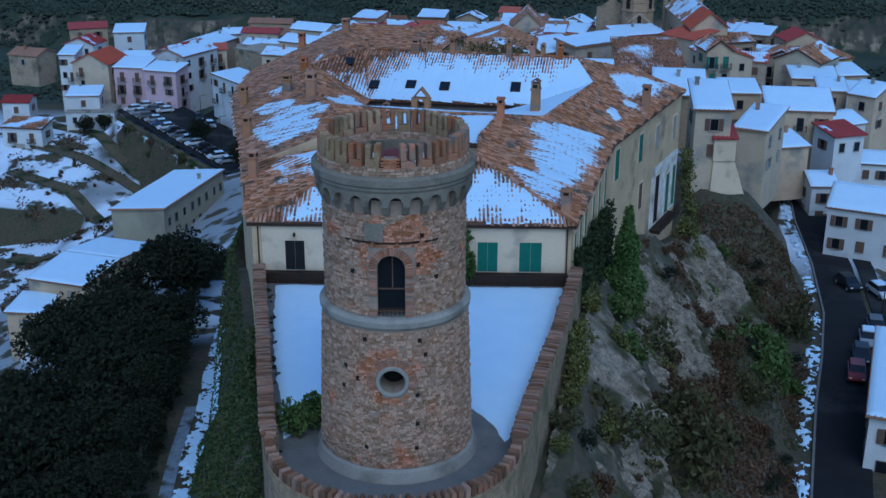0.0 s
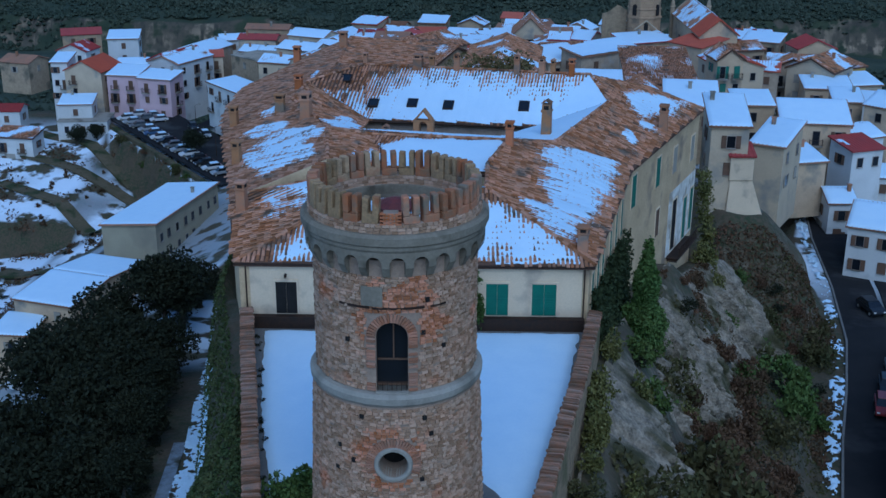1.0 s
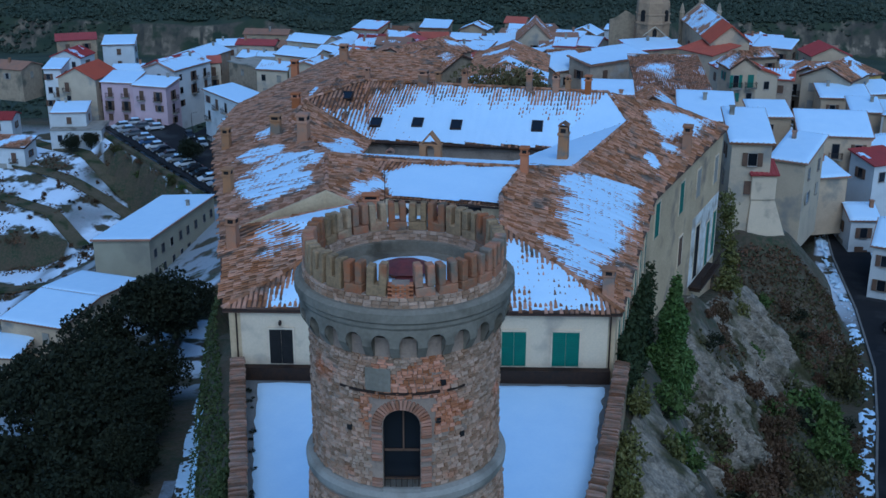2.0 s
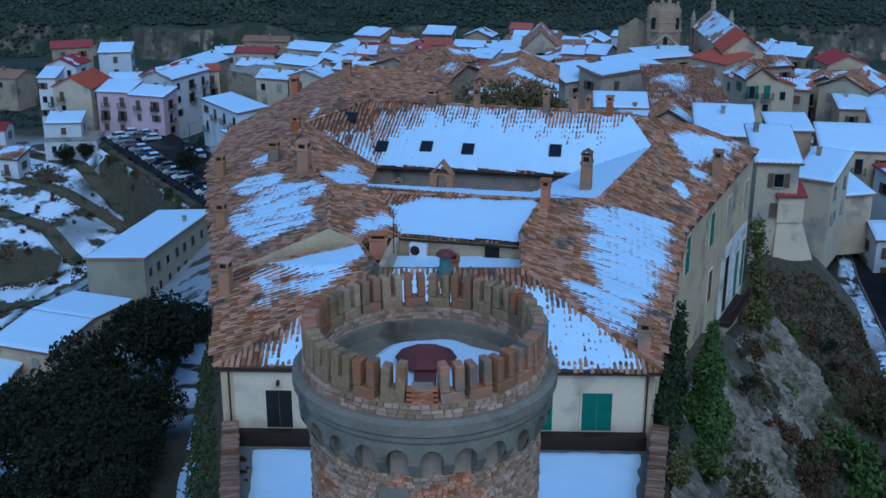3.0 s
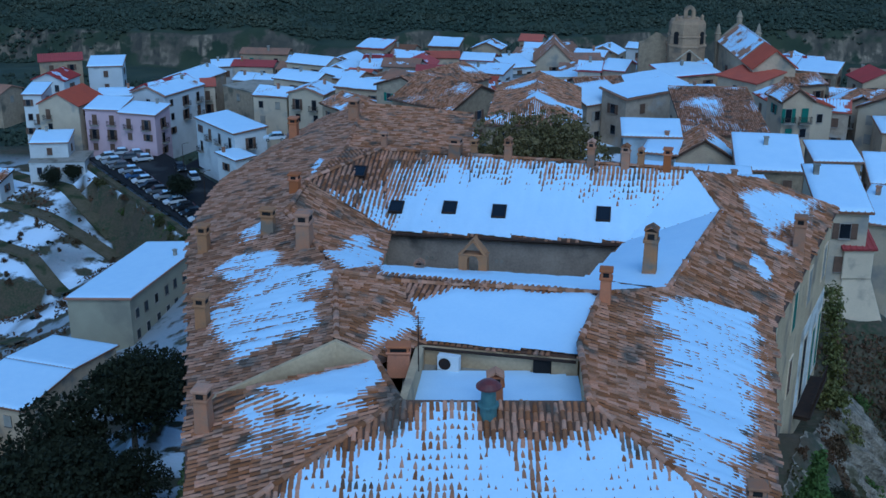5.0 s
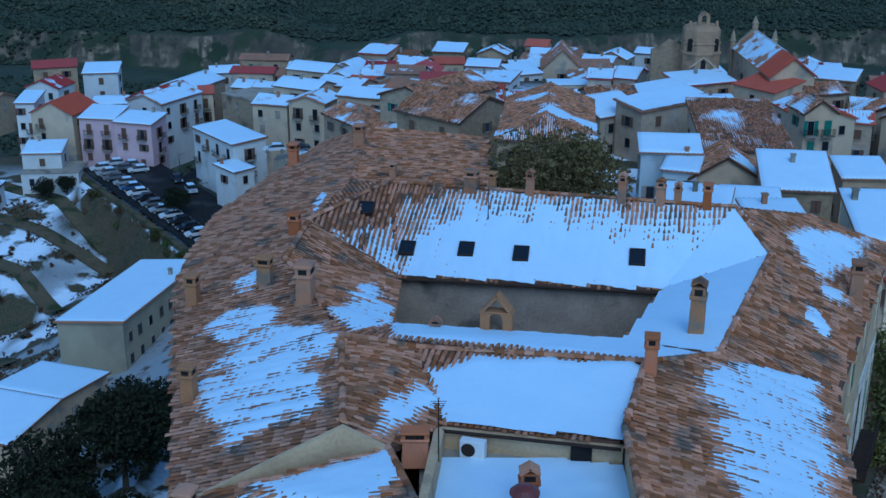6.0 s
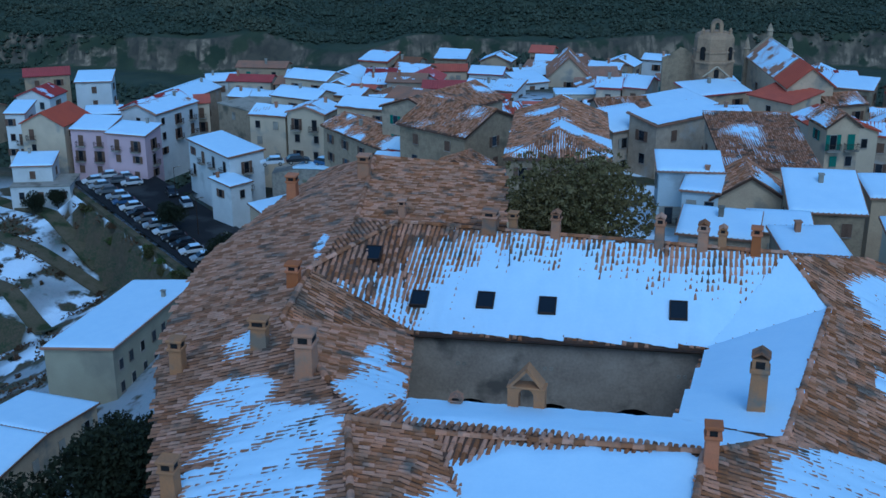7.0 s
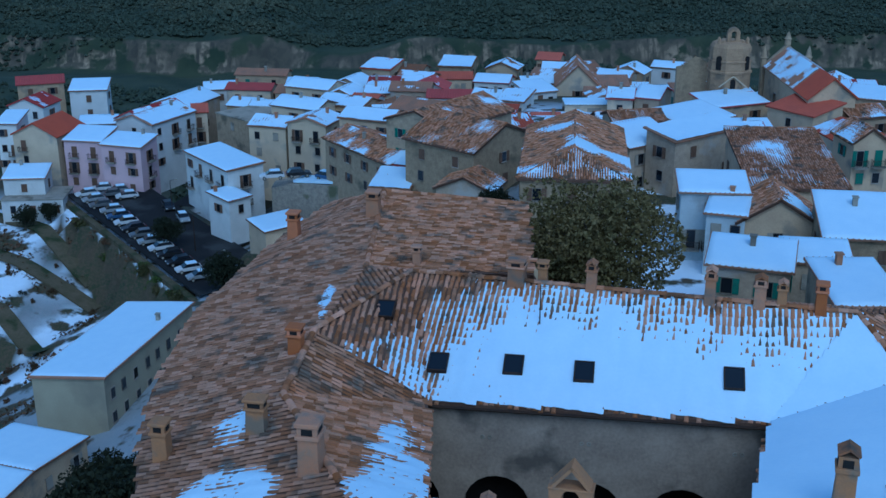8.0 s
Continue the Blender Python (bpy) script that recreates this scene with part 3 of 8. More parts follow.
def quilt(poly, base=0.12, fade=1.0, rough=0.5, calm=0.3):
    """Snow over an outline, thinning towards its rim."""
    def depth(x, y, u, v):
        g = edge_gap(x, y, poly)
        g = g if inside(x, y, poly) else -g
        k = 1.0 if g < fade else max(calm, 1.0 - (g - fade))
        return min(base, 0.07 + 0.10 * g / fade) + rough * 0.17 * k * streaks(x, y, u, v)
    return depth


# ---- castle ----
castle = thing("castle", pose(0, 0, 0), "old fortified palace of patched plaster and stone under snow-dusted clay roofs", "castle")

R_A = [FRONT_L, FRONT_R, (4.34, 7.88, 5.64), (-3.16, 7.88, 5.64)]
R_A2 = [(-3.16, 7.88, 5.64), (-4.42, 12.4, 5.26), (-10.83, 10.64, 4.44), (-12.23, 10.12, 3.67), FRONT_L]
R_B1 = [(-6.12, 13.12, 5.93), (-6.86, 20.73, 6.12), (-14.16, 19.61, 3.86), (-12.23, 10.26, 3.72)]
R_B2 = [(-6.86, 20.73, 6.12), (-6.12, 13.12, 5.93), (-4.32, 12.4, 5.26), (-2.4, 15.09, 4.82), (-3.56, 20.13, 5.74)]
R_MID = [(-2.4, 15.09, 4.82), (4.39, 13.66, 4.82), (6.13, 18.83, 5.69), (-3.56, 20.14, 5.79)]
R_BACK = [(-3.56, 20.14, 5.79), (6.13, 18.83, 5.69), (9.75, 21.12, 4.92), (5.87, 22.86, 4.87), (-4.82, 24.49, 4.92), (-6.86, 20.72, 6.08)]
R_R1 = [(4.34, 7.88, 5.64), FRONT_R, (12.57, 9.95, 2.85), (15.66, 21.97, 2.8), (9.75, 21.14, 5.02), (6.13, 18.84, 5.74), (4.55, 13.6, 5.45)]
R_R2 = [(9.75, 21.14, 5.02), (15.66, 21.97, 2.8), (24.92, 41.4, 2.9), (19.82, 41.48, 4.82), (14.0, 36.9, 6.75), (15.25, 33.61, 5.21)]
R_S = [(5.87, 22.86, 4.87), (9.75, 21.13, 4.97), (15.25, 33.59, 5.11), (9.56, 33.43, 3.14)]
R_D = [(-5.03, 35.5, 3.14), (9.56, 33.43, 3.14), (14.0, 36.9, 6.75), (-5.97, 43.41, 6.27)]
R_DL = [(-5.03, 35.5, 3.14), (-5.97, 43.41, 6.27), (-10.03, 36.27, 6.17)]
R_DR = [(9.56, 33.43, 3.14), (15.25, 33.59, 5.11), (14.0, 36.9, 6.75)]
R_DB = [(-5.97, 43.41, 6.27), (14.0, 36.9, 6.75), (19.82, 41.48, 4.82), (0.65, 45.04, 4.82)]
R_E = [(-10.03, 36.27, 6.17), (-5.97, 43.41, 6.27), (0.65, 45.04, 4.82), (0.2, 44.4, 5.7), (-8.3, 44.2, 6.15)]
R_C = [(-4.82, 24.49, 4.92), (-5.03, 35.5, 3.14), (-10.03, 36.27, 6.17), (-10.67, 30.71, 5.88), (-7.83, 23.94, 5.98)]
R_L = [(-6.86, 20.73, 6.12), (-7.83, 23.94, 5.98), (-10.67, 30.71, 5.88), (-10.03, 36.27, 6.17), (-17.04, 34.51, 3.96), (-16.28, 29.33, 3.96), (-14.16, 19.61, 3.86)]
R_K = [(-6.86, 20.73, 6.1), (-4.82, 24.49, 4.92), (-7.83, 23.94, 5.98)]
R_L2 = [(-10.03, 36.27, 6.17), (-8.3, 44.2, 6.15), (-8.0, 56.3, 6.5), (-11.8, 61.5, 4.2), (-14.46, 56.4, 3.47), (-17.06, 43.57, 3.96), (-17.04, 34.51, 3.96)]
R_F = [(-8.3, 44.2, 6.15), (-8.0, 56.3, 6.5), (0.6, 56.0, 5.75), (0.2, 44.4, 5.75)]

tiled_roof(castle, R_A, (0, -1), patches(
    quilt([(1.2, 1.9), (9.1, 2.0), (8.4, 3.4), (6.4, 5.3), (5.0, 6.2), (2.2, 5.7)], 0.118, 0.7, 0.4, 0.25),
    quilt([(-8.0, 2.1), (2.5, 2.0), (2.5, 5.9), (0.6, 5.4), (-0.4, 6.9), (-1.8, 7.1), (-3.2, 6.3), (-5.3, 5.2), (-7.1, 3.7)], 0.1, 0.9, 0.4, 0.5)), singles=(-9, 1.4, 9, 3.1), seed=1)
tiled_roof(castle, R_A2, (-1, -0.1), patches(quilt([(-3.7, 10.0), (-4.3, 12.2), (-9.2, 10.7), (-7.4, 8.7), (-5.0, 8.1)], 0.15, 0.6, 0.35, 0.2), quilt([(-5.0, 7.9), (-7.5, 9.5), (-9.5, 9.4), (-8.6, 6.9), (-6, 6.8)], 0.07, 0.8, 0.7, 0.9)), seed=2)
tiled_roof(castle, R_B1, (-1, 0.15), quilt([(-11.7, 16.4), (-12.9, 19.0), (-12.9, 21.4), (-7.3, 21.8), (-7.1, 19.4), (-7.7, 18.4), (-7.2, 15.1), (-8.6, 14.7), (-10.7, 13.5)], 0.112, 0.6, 0.62, 0.72), seed=3, tile=M_TILE_DIM)
tiled_roof(castle, R_B2, (1, -0.15), quilt([(-4.4, 15.9), (-3.5, 17.5), (-2.5, 17.0), (-2.9, 15.9), (-4.1, 14.3), (-4.8, 13.0)], 0.11, 0.4, 0.5), seed=4)
tiled_roof(castle, R_MID, (-0.25, -1), quilt([(-2.2, 14.0), (4.9, 12.6), (6.2, 18.2), (5.6, 19.0), (-1.0, 19.3), (-3.0, 18.4)], 0.17, 0.4, 0.3, 0.15), seed=5)
tiled_roof(castle, R_BACK, (0.2, 1), quilt([(-4.6, 21.2), (6.2, 19.6), (9.9, 20.9), (5.9, 23.4), (-5.0, 25.0)], 0.17, 0.35, 0.3, 0.15), seed=6)
tiled_roof(castle, R_R1, (1, -0.13), patches(quilt([(8.5, 18.4), (9.8, 20.0), (11.2, 21.4), (14.4, 22.3), (14.5, 21.6), (13.2, 15.8), (11.5, 9.6), (10.3, 7.5), (9.4, 4.0), (8.6, 4.2), (6.9, 6.4), (7.0, 7.9), (8.6, 9.4), (8.1, 11.7), (8.8, 15.0)], 0.118, 0.8, 0.45, 0.45)), seed=7)
tiled_roof(castle, R_R2, (1, -0.3), patches(quilt([(17.1, 36.6), (18.5, 38.3), (23.0, 40.7), (21.5, 36.9), (19.5, 34.6), (17.9, 32.6), (17.4, 34.6)], 0.13, 0.7, 0.4), blob(16.2, 27.8, 0.6, 1.6, 0, 0.9, 0.09), blob(18.3, 31.2, 0.9, 1.1, 0, 0.9, 0.1)), seed=8)
tiled_roof(castle, R_S, (-1, 0.28), quilt([(4.4, 22.9), (10.5, 20.3), (16.8, 35.5), (8, 36.5)], 0.17, 0.3, 0.25, 0.1), seed=9)
tiled_roof(castle, R_D, (-0.22, -1), quilt([(-5.8, 34.0), (9.3, 31.6), (16.5, 32.8), (13.2, 36.2), (10.2, 36.9), (8.0, 37.6), (6.6, 38.3), (3.8, 39.6), (-0.6, 40.8), (-3.0, 39.9), (-4.6, 38.0), (-5.4, 36.2)], 0.165, 2.5, 0.3, 0.2), seed=10)
tiled_roof(castle, R_DL, (-0.1, -1), quilt([(-6.6, 35.7), (-5.0, 34.2), (-4.7, 38.6), (-5.5, 37.4)], 0.12, 1.8, 0.4, 0.4), seed=20)
tiled_roof(castle, R_DR, (-0.6, -1), quilt([(7, 31.5), (17, 31.8), (14.6, 37.0), (10, 37.5)], 0.165, 0.3, 0.3, 0.15), seed=21)
tiled_roof(castle, R_DB, (0.4, 1), None, seed=22)
tiled_roof(castle, R_E, (-0.3, 1), None, seed=23)
tiled_roof(castle, R_C, (1, 0), patches(quilt([(-7.8, 23.8), (-6.9, 26.4), (-5.0, 28.4), (-4.6, 24.0)], 0.13, 0.7, 0.5), quilt([(-7.0, 25.6), (-6.4, 31.6), (-5.2, 32.2), (-4.9, 26.5)], 0.068, 0.8, 0.7, 1.0)), seed=11)
tiled_roof(castle, R_L, (-1, 0.12), patches(quilt([(-13.8, 24.9), (-12.9, 26.6), (-10.9, 26.0), (-10.5, 24.2), (-11.3, 23.4), (-12.2, 23.2)], 0.12, 0.5, 0.5), quilt([(-13.3, 28.7), (-13.0, 30.2), (-11.9, 30.4), (-11.4, 29.2), (-12.0, 28.2)], 0.11, 0.4, 0.6),
                                            quilt([(-12.9, 20.6), (-12.2, 22.4), (-10.6, 23.6), (-7.9, 22.2), (-7.3, 20.4)], 0.114, 0.5, 0.62, 0.7)), seed=12, tile=M_TILE_DIM)
tiled_roof(castle, R_K, (0.5, 1), quilt([(-6.5, 21.6), (-4.4, 24.9), (-8.2, 24.4)], 0.13, 0.5, 0.5), seed=31)
tiled_roof(castle, R_L2, (-1, 0.1), blob(-9.9, 40.5, 0.4, 2.6, 0, 0.9), seed=13, tile=M_TILE_DIM)
tiled_roof(castle, R_F, (1, -0.2), None, seed=14)
for a, b in ((FRONT_L, (-3.16, 7.88, 5.64)), (FRONT_R, (4.34, 7.88, 5.64)), ((-3.16, 7.88, 5.64), (-4.42, 12.41, 5.31)), ((4.34, 7.89, 5.69), (4.55, 13.6, 5.5)), ((4.55, 13.6, 5.5), (6.13, 18.84, 5.79)),
             ((-6.12, 13.13, 5.98), (-6.86, 20.74, 6.17)), ((-3.56, 20.15, 5.84), (6.13, 18.85, 5.79)), ((-6.86, 20.74, 6.17), (-3.56, 20.15, 5.84)), ((9.75, 21.15, 5.06), (15.25, 33.62, 5.26)), ((15.25, 33.62, 5.26), (14.0, 36.91, 6.82)),
             ((14.0, 36.91, 6.82), (-5.97, 43.42, 6.32)), ((-5.97, 43.42, 6.32), (-10.03, 36.29, 6.27)), ((-10.03, 36.29, 6.27), (-10.67, 30.73, 5.98)), ((-10.67, 30.73, 5.98), (-7.83, 23.95, 6.03)),
             ((-8.3, 44.21, 6.2), (-8.0, 56.31, 6.55)), ((6.13, 18.85, 5.79), (9.75, 21.15, 5.06)), ((-8.0, 56.31, 6.55), (0.6, 56.0, 5.8))):
    ridge_tiles(castle, a, b)

# outer walls: blocks under the eaves, with the court left open
part("wall", prism([(-10.3, 2.07), (10.2, 1.85), (10.2, 2.17), (-10.29, 2.4)], -2.0, 2.75), M_PLASTER, castle, "cream plastered front wall")
for i, ((ax, ay), (bx, by)) in enumerate(zip(OUTLINE[1:-1], OUTLINE[2:])):
    d = Vector((bx - ax, by - ay)).normalized()
    nrm = Vector((-d.y, d.x)) * 0.6
    top = 2.7 if ax > 2 and ay < 64 else 3.5
    part("wall", prism([(ax, ay), (bx, by), (bx + nrm.x, by + nrm.y), (ax + nrm.x, ay + nrm.y)], -18.0, top), M_OLDWALL, castle)
d = Vector((OUTLINE[0][0] - OUTLINE[-1][0], OUTLINE[0][1] - OUTLINE[-1][1]))
part("wall", prism([OUTLINE[-1], OUTLINE[0], (-9.7, 2.04), (-11.33, 10.32)], -13.0, [3.4, 2.7, 2.7, 3.4]), M_OLDWALL, castle)

# gable wall between the front roof and the left wing
part("gable_wall", prism([(-12.13, 10.41), (-10.83, 10.63), (-6.11, 12.67), (-4.32, 12.15), (-4.32, 12.41), (-6.11, 12.93), (-10.83, 10.89), (-12.13, 10.66)],
                         3.3, [3.75, 4.45, 5.98, 5.33, 5.33, 5.98, 4.45, 3.75]), M_OLDWALL, castle, "bare greenish-grey plastered gable")
# sunken roof terrace between the front roof and the middle roof
part("roof_terrace", prism([(-3.16, 7.59), (4.44, 7.59), (5, 13.93), (-3.29, 15.1)], 3.3, 3.9), M_RENDER, castle, "small flat roof terrace")
verts, index, cells = [], {}, []
for i in range(44):
    for j in range(34):
        x, y = -3.0 + 0.175 * i, 8.1 + 0.175 * j
        if y < 14.9 - (x + 2.4) * 0.21 and (x < 0.1 or x > 0.9 or y > 10.6) and x < 4.5 + (y - 8) * 0.05:
            index[i, j] = len(verts)
            verts.append((x, y, 4.03 + 0.05 * nz(x, y, 3)))
for (i, j), a in index.items():
    q = (index.get((i + 1, j)), index.get((i + 1, j + 1)), index.get((i, j + 1)))
    if None not in q:
        cells.append((a, *q))
me = bpy.data.meshes.new("snow_cover")
me.from_pydata(verts, [], cells)
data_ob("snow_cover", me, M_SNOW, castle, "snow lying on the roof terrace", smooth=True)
part("wall", prism([(-2.5, 14.84), (4.49, 13.41), (4.59, 13.67), (-2.39, 15.1)], 3.3, 4.72), M_OLDWALL, castle, "low grey wall under the middle eaves")
part("wall", prism([(-3.26, 7.56), (-2.96, 7.56), (-2.3, 14.9), (-2.7, 14.9)], 3.3, [5.5, 5.5, 4.8, 4.8]), M_OLDWALL, castle)
part("wall", prism([(4.24, 7.56), (4.54, 7.56), (4.99, 13.54), (4.59, 13.54)], 3.3, [5.5, 5.5, 5.2, 5.2]), M_OLDWALL, castle)
# near-black box painted as the shade of a small opening
part("window", box(2.55, 13.6, 3.95, 3.35, 14.05, 4.65), M_DARK, castle, "small opening drawn as a near-black box")


def cut_mesh(bm, cutters, name):
    """The mesh bm with the bodies of the cutters taken out."""
    me = bpy.data.meshes.new(name)
    bm.to_mesh(me)
    bm.free()
    ob = new("cut", me)
    tools = []
    for c in cutters:
        cm = bpy.data.meshes.new("cutter")
        bmesh.ops.recalc_face_normals(c, faces=c.faces)
        c.to_mesh(cm)
        c.free()
        co = new("cutter", cm)
        tools.append(co)
        mod = ob.modifiers.new("cut", "BOOLEAN")
        mod.operation, mod.object, mod.solver = "DIFFERENCE", co, "EXACT"
    bpy.context.view_layer.update()
    deps = bpy.context.evaluated_depsgraph_get()
    out = bpy.data.meshes.new_from_object(ob.evaluated_get(deps))
    out.name = name
    for o in (ob, *tools):
        bpy.data.objects.remove(o)
    return out


def arch_prism(w, h, depth, steps=10):
    """A round-headed opening's body: width, full height, depth along y."""
    bm = bmesh.new()
    pts = [(-w / 2, 0), (w / 2, 0)] + [(w / 2 * math.cos(math.pi * i / steps), h - w / 2 + w / 2 * math.sin(math.pi * i / steps)) for i in range(steps + 1)]
    a = [bm.verts.new((x, -depth / 2, z)) for x, z in pts]
    b = [bm.verts.new((x, depth / 2, z)) for x, z in pts]
    n = len(pts)
    for i in range(n):
        bm.faces.new((a[i], a[(i + 1) % n], b[(i + 1) % n], b[i]))
    bm.faces.new(a[::-1])
    bm.faces.new(b)
    bmesh.ops.recalc_face_normals(bm, faces=bm.faces)
    return bm


def placed(bm, m):
    bmesh.ops.transform(bm, matrix=m, verts=bm.verts)
    return bm


# court walls, the rear one with its arcade
m = Matrix.Translation((-5.03, 35.75, 0)) @ pose(0, 0, 0, 0, 0, -8.1)
wall = box(-3.0, 0, -7, 15.4, 0.7, 3.0)
cutters = [placed(arch_prism(3.0, 4.1, 3.0), Matrix.Translation((-1.0 + 4.12 * i, 0, -4.6))) for i in range(4)]
me = cut_mesh(wall, cutters, "wall")
me.transform(m)
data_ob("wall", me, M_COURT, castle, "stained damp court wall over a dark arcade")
for x in (2.6, 7.0, 13.6):
    for dx in (-0.16, 0.16):
        ring = lathe([(0.05, -0.02), (0.05, 0.05), (0.1, 0.05), (0.1, -0.02)], 12, cap=False)
        part("wall_vent", placed(ring, m @ Matrix.Translation((x + dx, 0, 1.45)) @ pose(0, 0, 0, 90, 0, 0)), M_RENDER, castle)
part("wall", prism([(-5.32, 24.16), (-4.92, 24.16), (-5.13, 35.8), (-5.53, 35.8)], -7, [4.7, 4.7, 2.9, 2.9]), M_OLDWALL, castle)
part("wall", prism([(5.97, 22.6), (6.37, 22.54), (10.06, 33.86), (9.66, 33.86)], -7, [4.6, 4.6, 2.9, 2.9]), M_OLDWALL, castle)
part("wall", prism([(-5.22, 24.35), (6.17, 22.67), (6.16, 22.41), (-5.22, 24.09)], -7, 4.7), M_OLDWALL, castle)
part("court_floor", prism([(-5.82, 23.83), (6.66, 22.21), (10.28, 37.1), (-5.7, 39.04)], -7.2, -6.0), M_PAVE, castle, "dim stone-paved court")
# the arcade's deep shade is put into this wall's colour
part("wall", prism([(-7.21, 38.07), (11.27, 35.8), (11.28, 36.06), (-7.21, 38.33)], -7, 2.9), M_DARK, castle, "back wall of the arcade, coloured near-black for its shade")
# eaves: row of tile ends and a gutter over the court and the front
for (ax, ay), (bx, by), z in (((-5.13, 35.35), (9.66, 33.24), 3.0), ((-10.6, 1.9), (10.5, 1.61), 2.72), ((-2.4, 14.61), (4.39, 13.19), 4.78)):
    d = Vector((bx - ax, by - ay, 0))
    m = look((ax, ay, z), (bx, by, z))
    bm = bmesh.new()
    bmesh.ops.create_cone(bm, cap_ends=True, segments=8, radius1=0.075, radius2=0.075, depth=d.length, matrix=m @ Matrix.Translation((0, 0, -d.length / 2)))
    part("gutter", bm, M_IRON, castle, "dark metal gutter")


def opening(parent, m, w, h, leaf, label, name="door", frame_m=None):
    """A door or shutter pair set in a wall: surround, two leaves with rails; x across, y into the wall, z up from the sill."""
    bm = bmesh.new()
    add_box(bm, -w / 2 - 0.1, -0.05, -0.04, -w / 2, 0.06, h + 0.1, m)
    add_box(bm, w / 2, -0.05, -0.04, w / 2 + 0.1, 0.06, h + 0.1, m)
    add_box(bm, -w / 2 - 0.1, -0.06, h, w / 2 + 0.1, 0.06, h + 0.12, m)
    top = part(name, bm, frame_m or M_RENDER, parent, label)
    for s in (-1, 1):
        bm = bmesh.new()
        x0, x1 = (-w / 2, -0.01) if s < 0 else (0.01, w / 2)
        add_box(bm, x0, -0.02, 0.0, x1, 0.03, h, m)
        for z in (0.05, h * 0.48, h - 0.17):
            add_box(bm, x0 + 0.03, -0.045, z, x1 - 0.03, -0.02, z + 0.12, m)
        slats = 14
        for k in range(slats):
            z = 0.2 + (h - 0.45) * k / slats
            add_box(bm, x0 + 0.08, -0.035, z, x1 - 0.08, -0.02, z + 0.05, m)
        part("leaf", bm, leaf, top)
    return top


FRONT_TURN = -1.0
for x0, x1, leaf, label in ((4.2, 5.5, M_GREEN, "green louvred double door"), (6.9, 8.33, M_GREEN, "green louvred double door"), (-8.2, -6.95, M_DARK, "dark wooden double door")):
    y = 2.03 - (x0 + 10) * 0.0105
    opening(castle, pose((x0 + x1) / 2, y, -0.42, 0, 0, FRONT_TURN), x1 - x0, 2.0, leaf, label, frame_m=M_PLASTER)
opening(castle, pose(-1.2, 1.93, -0.42, 0, 0, FRONT_TURN), 1.2, 2.0, M_DARK, "dark wooden double door", frame_m=M_PLASTER)
part("downpipe", box(-9.95, 1.92, -1.3, -9.87, 2.0, 2.7, None, 0.02), M_IRON, castle)
part("downpipe", box(9.9, 1.7, -1.3, 9.98, 1.78, 2.7, None, 0.02), M_IRON, castle)
part("lantern", box(-7.65, 1.72, 1.9, -7.5, 2.0, 2.12, None, 0.03), M_IRON, castle, "small black wall lantern")

# windows, doors and balcony of the cliff-side wall
WALL_ANG = math.degrees(math.atan2(41.1 - 21.88, 24.52 - 15.26))
side = Matrix.Translation((15.26, 21.88, 0)) @ pose(0, 0, 0, 0, 0, WALL_ANG)
for s, z0, w, h, leaf, label in ((1.9, -0.75, 1.1, 2.6, M_GREEN, "faded green shutters"), (8.5, -0.9, 1.15, 2.5, M_GREEN, "faded green shutters"), (13.6, -1.05, 1.15, 2.3, M_RENDER, "grey-green closed shutters"),
                                 (19.4, -1.4, 1.15, 2.3, M_RENDER, "grey-green closed shutters"), (9.2, -5.4, 1.05, 2.4, M_WOOD, "brown closed shutters"), (14.6, -8.3, 1.3, 4.6, M_DARK, "tall dark balcony door"),
                                 (18.2, -8.4, 1.05, 3.9, M_GREEN, "green balcony door"), (20.4, -8.2, 1.05, 4.0, M_GREEN, "green balcony door")):
    opening(castle, side @ pose(s, -0.02, z0), w, h, leaf, label, "window", M_PLASTER)
part("plaster_patch", box(12.7, -0.03, -8.5, 21.3, 0.02, -2.7, side, 0.01), M_FLAKE, castle, "flaking whitewash round the balcony doors")
bm = box(13.0, -1.1, -8.72, 19.4, 0.0, -8.55, side, 0.03)
balcony = part("balcony", bm, M_IRON, castle, "long rusty iron balcony")
bm = bmesh.new()
for k in range(27):
    x = 13.02 + 0.244 * k
    add_box(bm, x, -1.08, -8.55, x + 0.03, -1.05, -7.6, side)
add_box(bm, 13.0, -1.1, -7.62, 19.4, -1.03, -7.56, side)
part("railing", bm, M_IRON, balcony)
for k in range(4):
    x = 13.4 + 1.8 * k
    part("bracket", box(x, -0.9, -9.05, x + 0.16, 0, -8.72, side), M_WOOD, balcony)
side2 = Matrix.Translation((12.27, 9.98, 0)) @ pose(0, 0, 0, 0, 0, math.degrees(math.atan2(11.9, 2.99)))
for s in (2.4, 5.8, 9.4):
    opening(castle, side2 @ pose(s, -0.02, -1.5), 1.05, 3.0, M_GREEN, "faded green shutters", "window", M_PLASTER)
side3 = Matrix.Translation((10.2, 1.76, 0)) @ pose(0, 0, 0, 0, 0, math.degrees(math.atan2(8.22, 2.07)))
for s in (1.6, 4.1, 6.6):
    opening(castle, side3 @ pose(s, -0.02, -0.7), 0.95, 2.5, M_GREEN, "green shutters", "window", M_PLASTER)

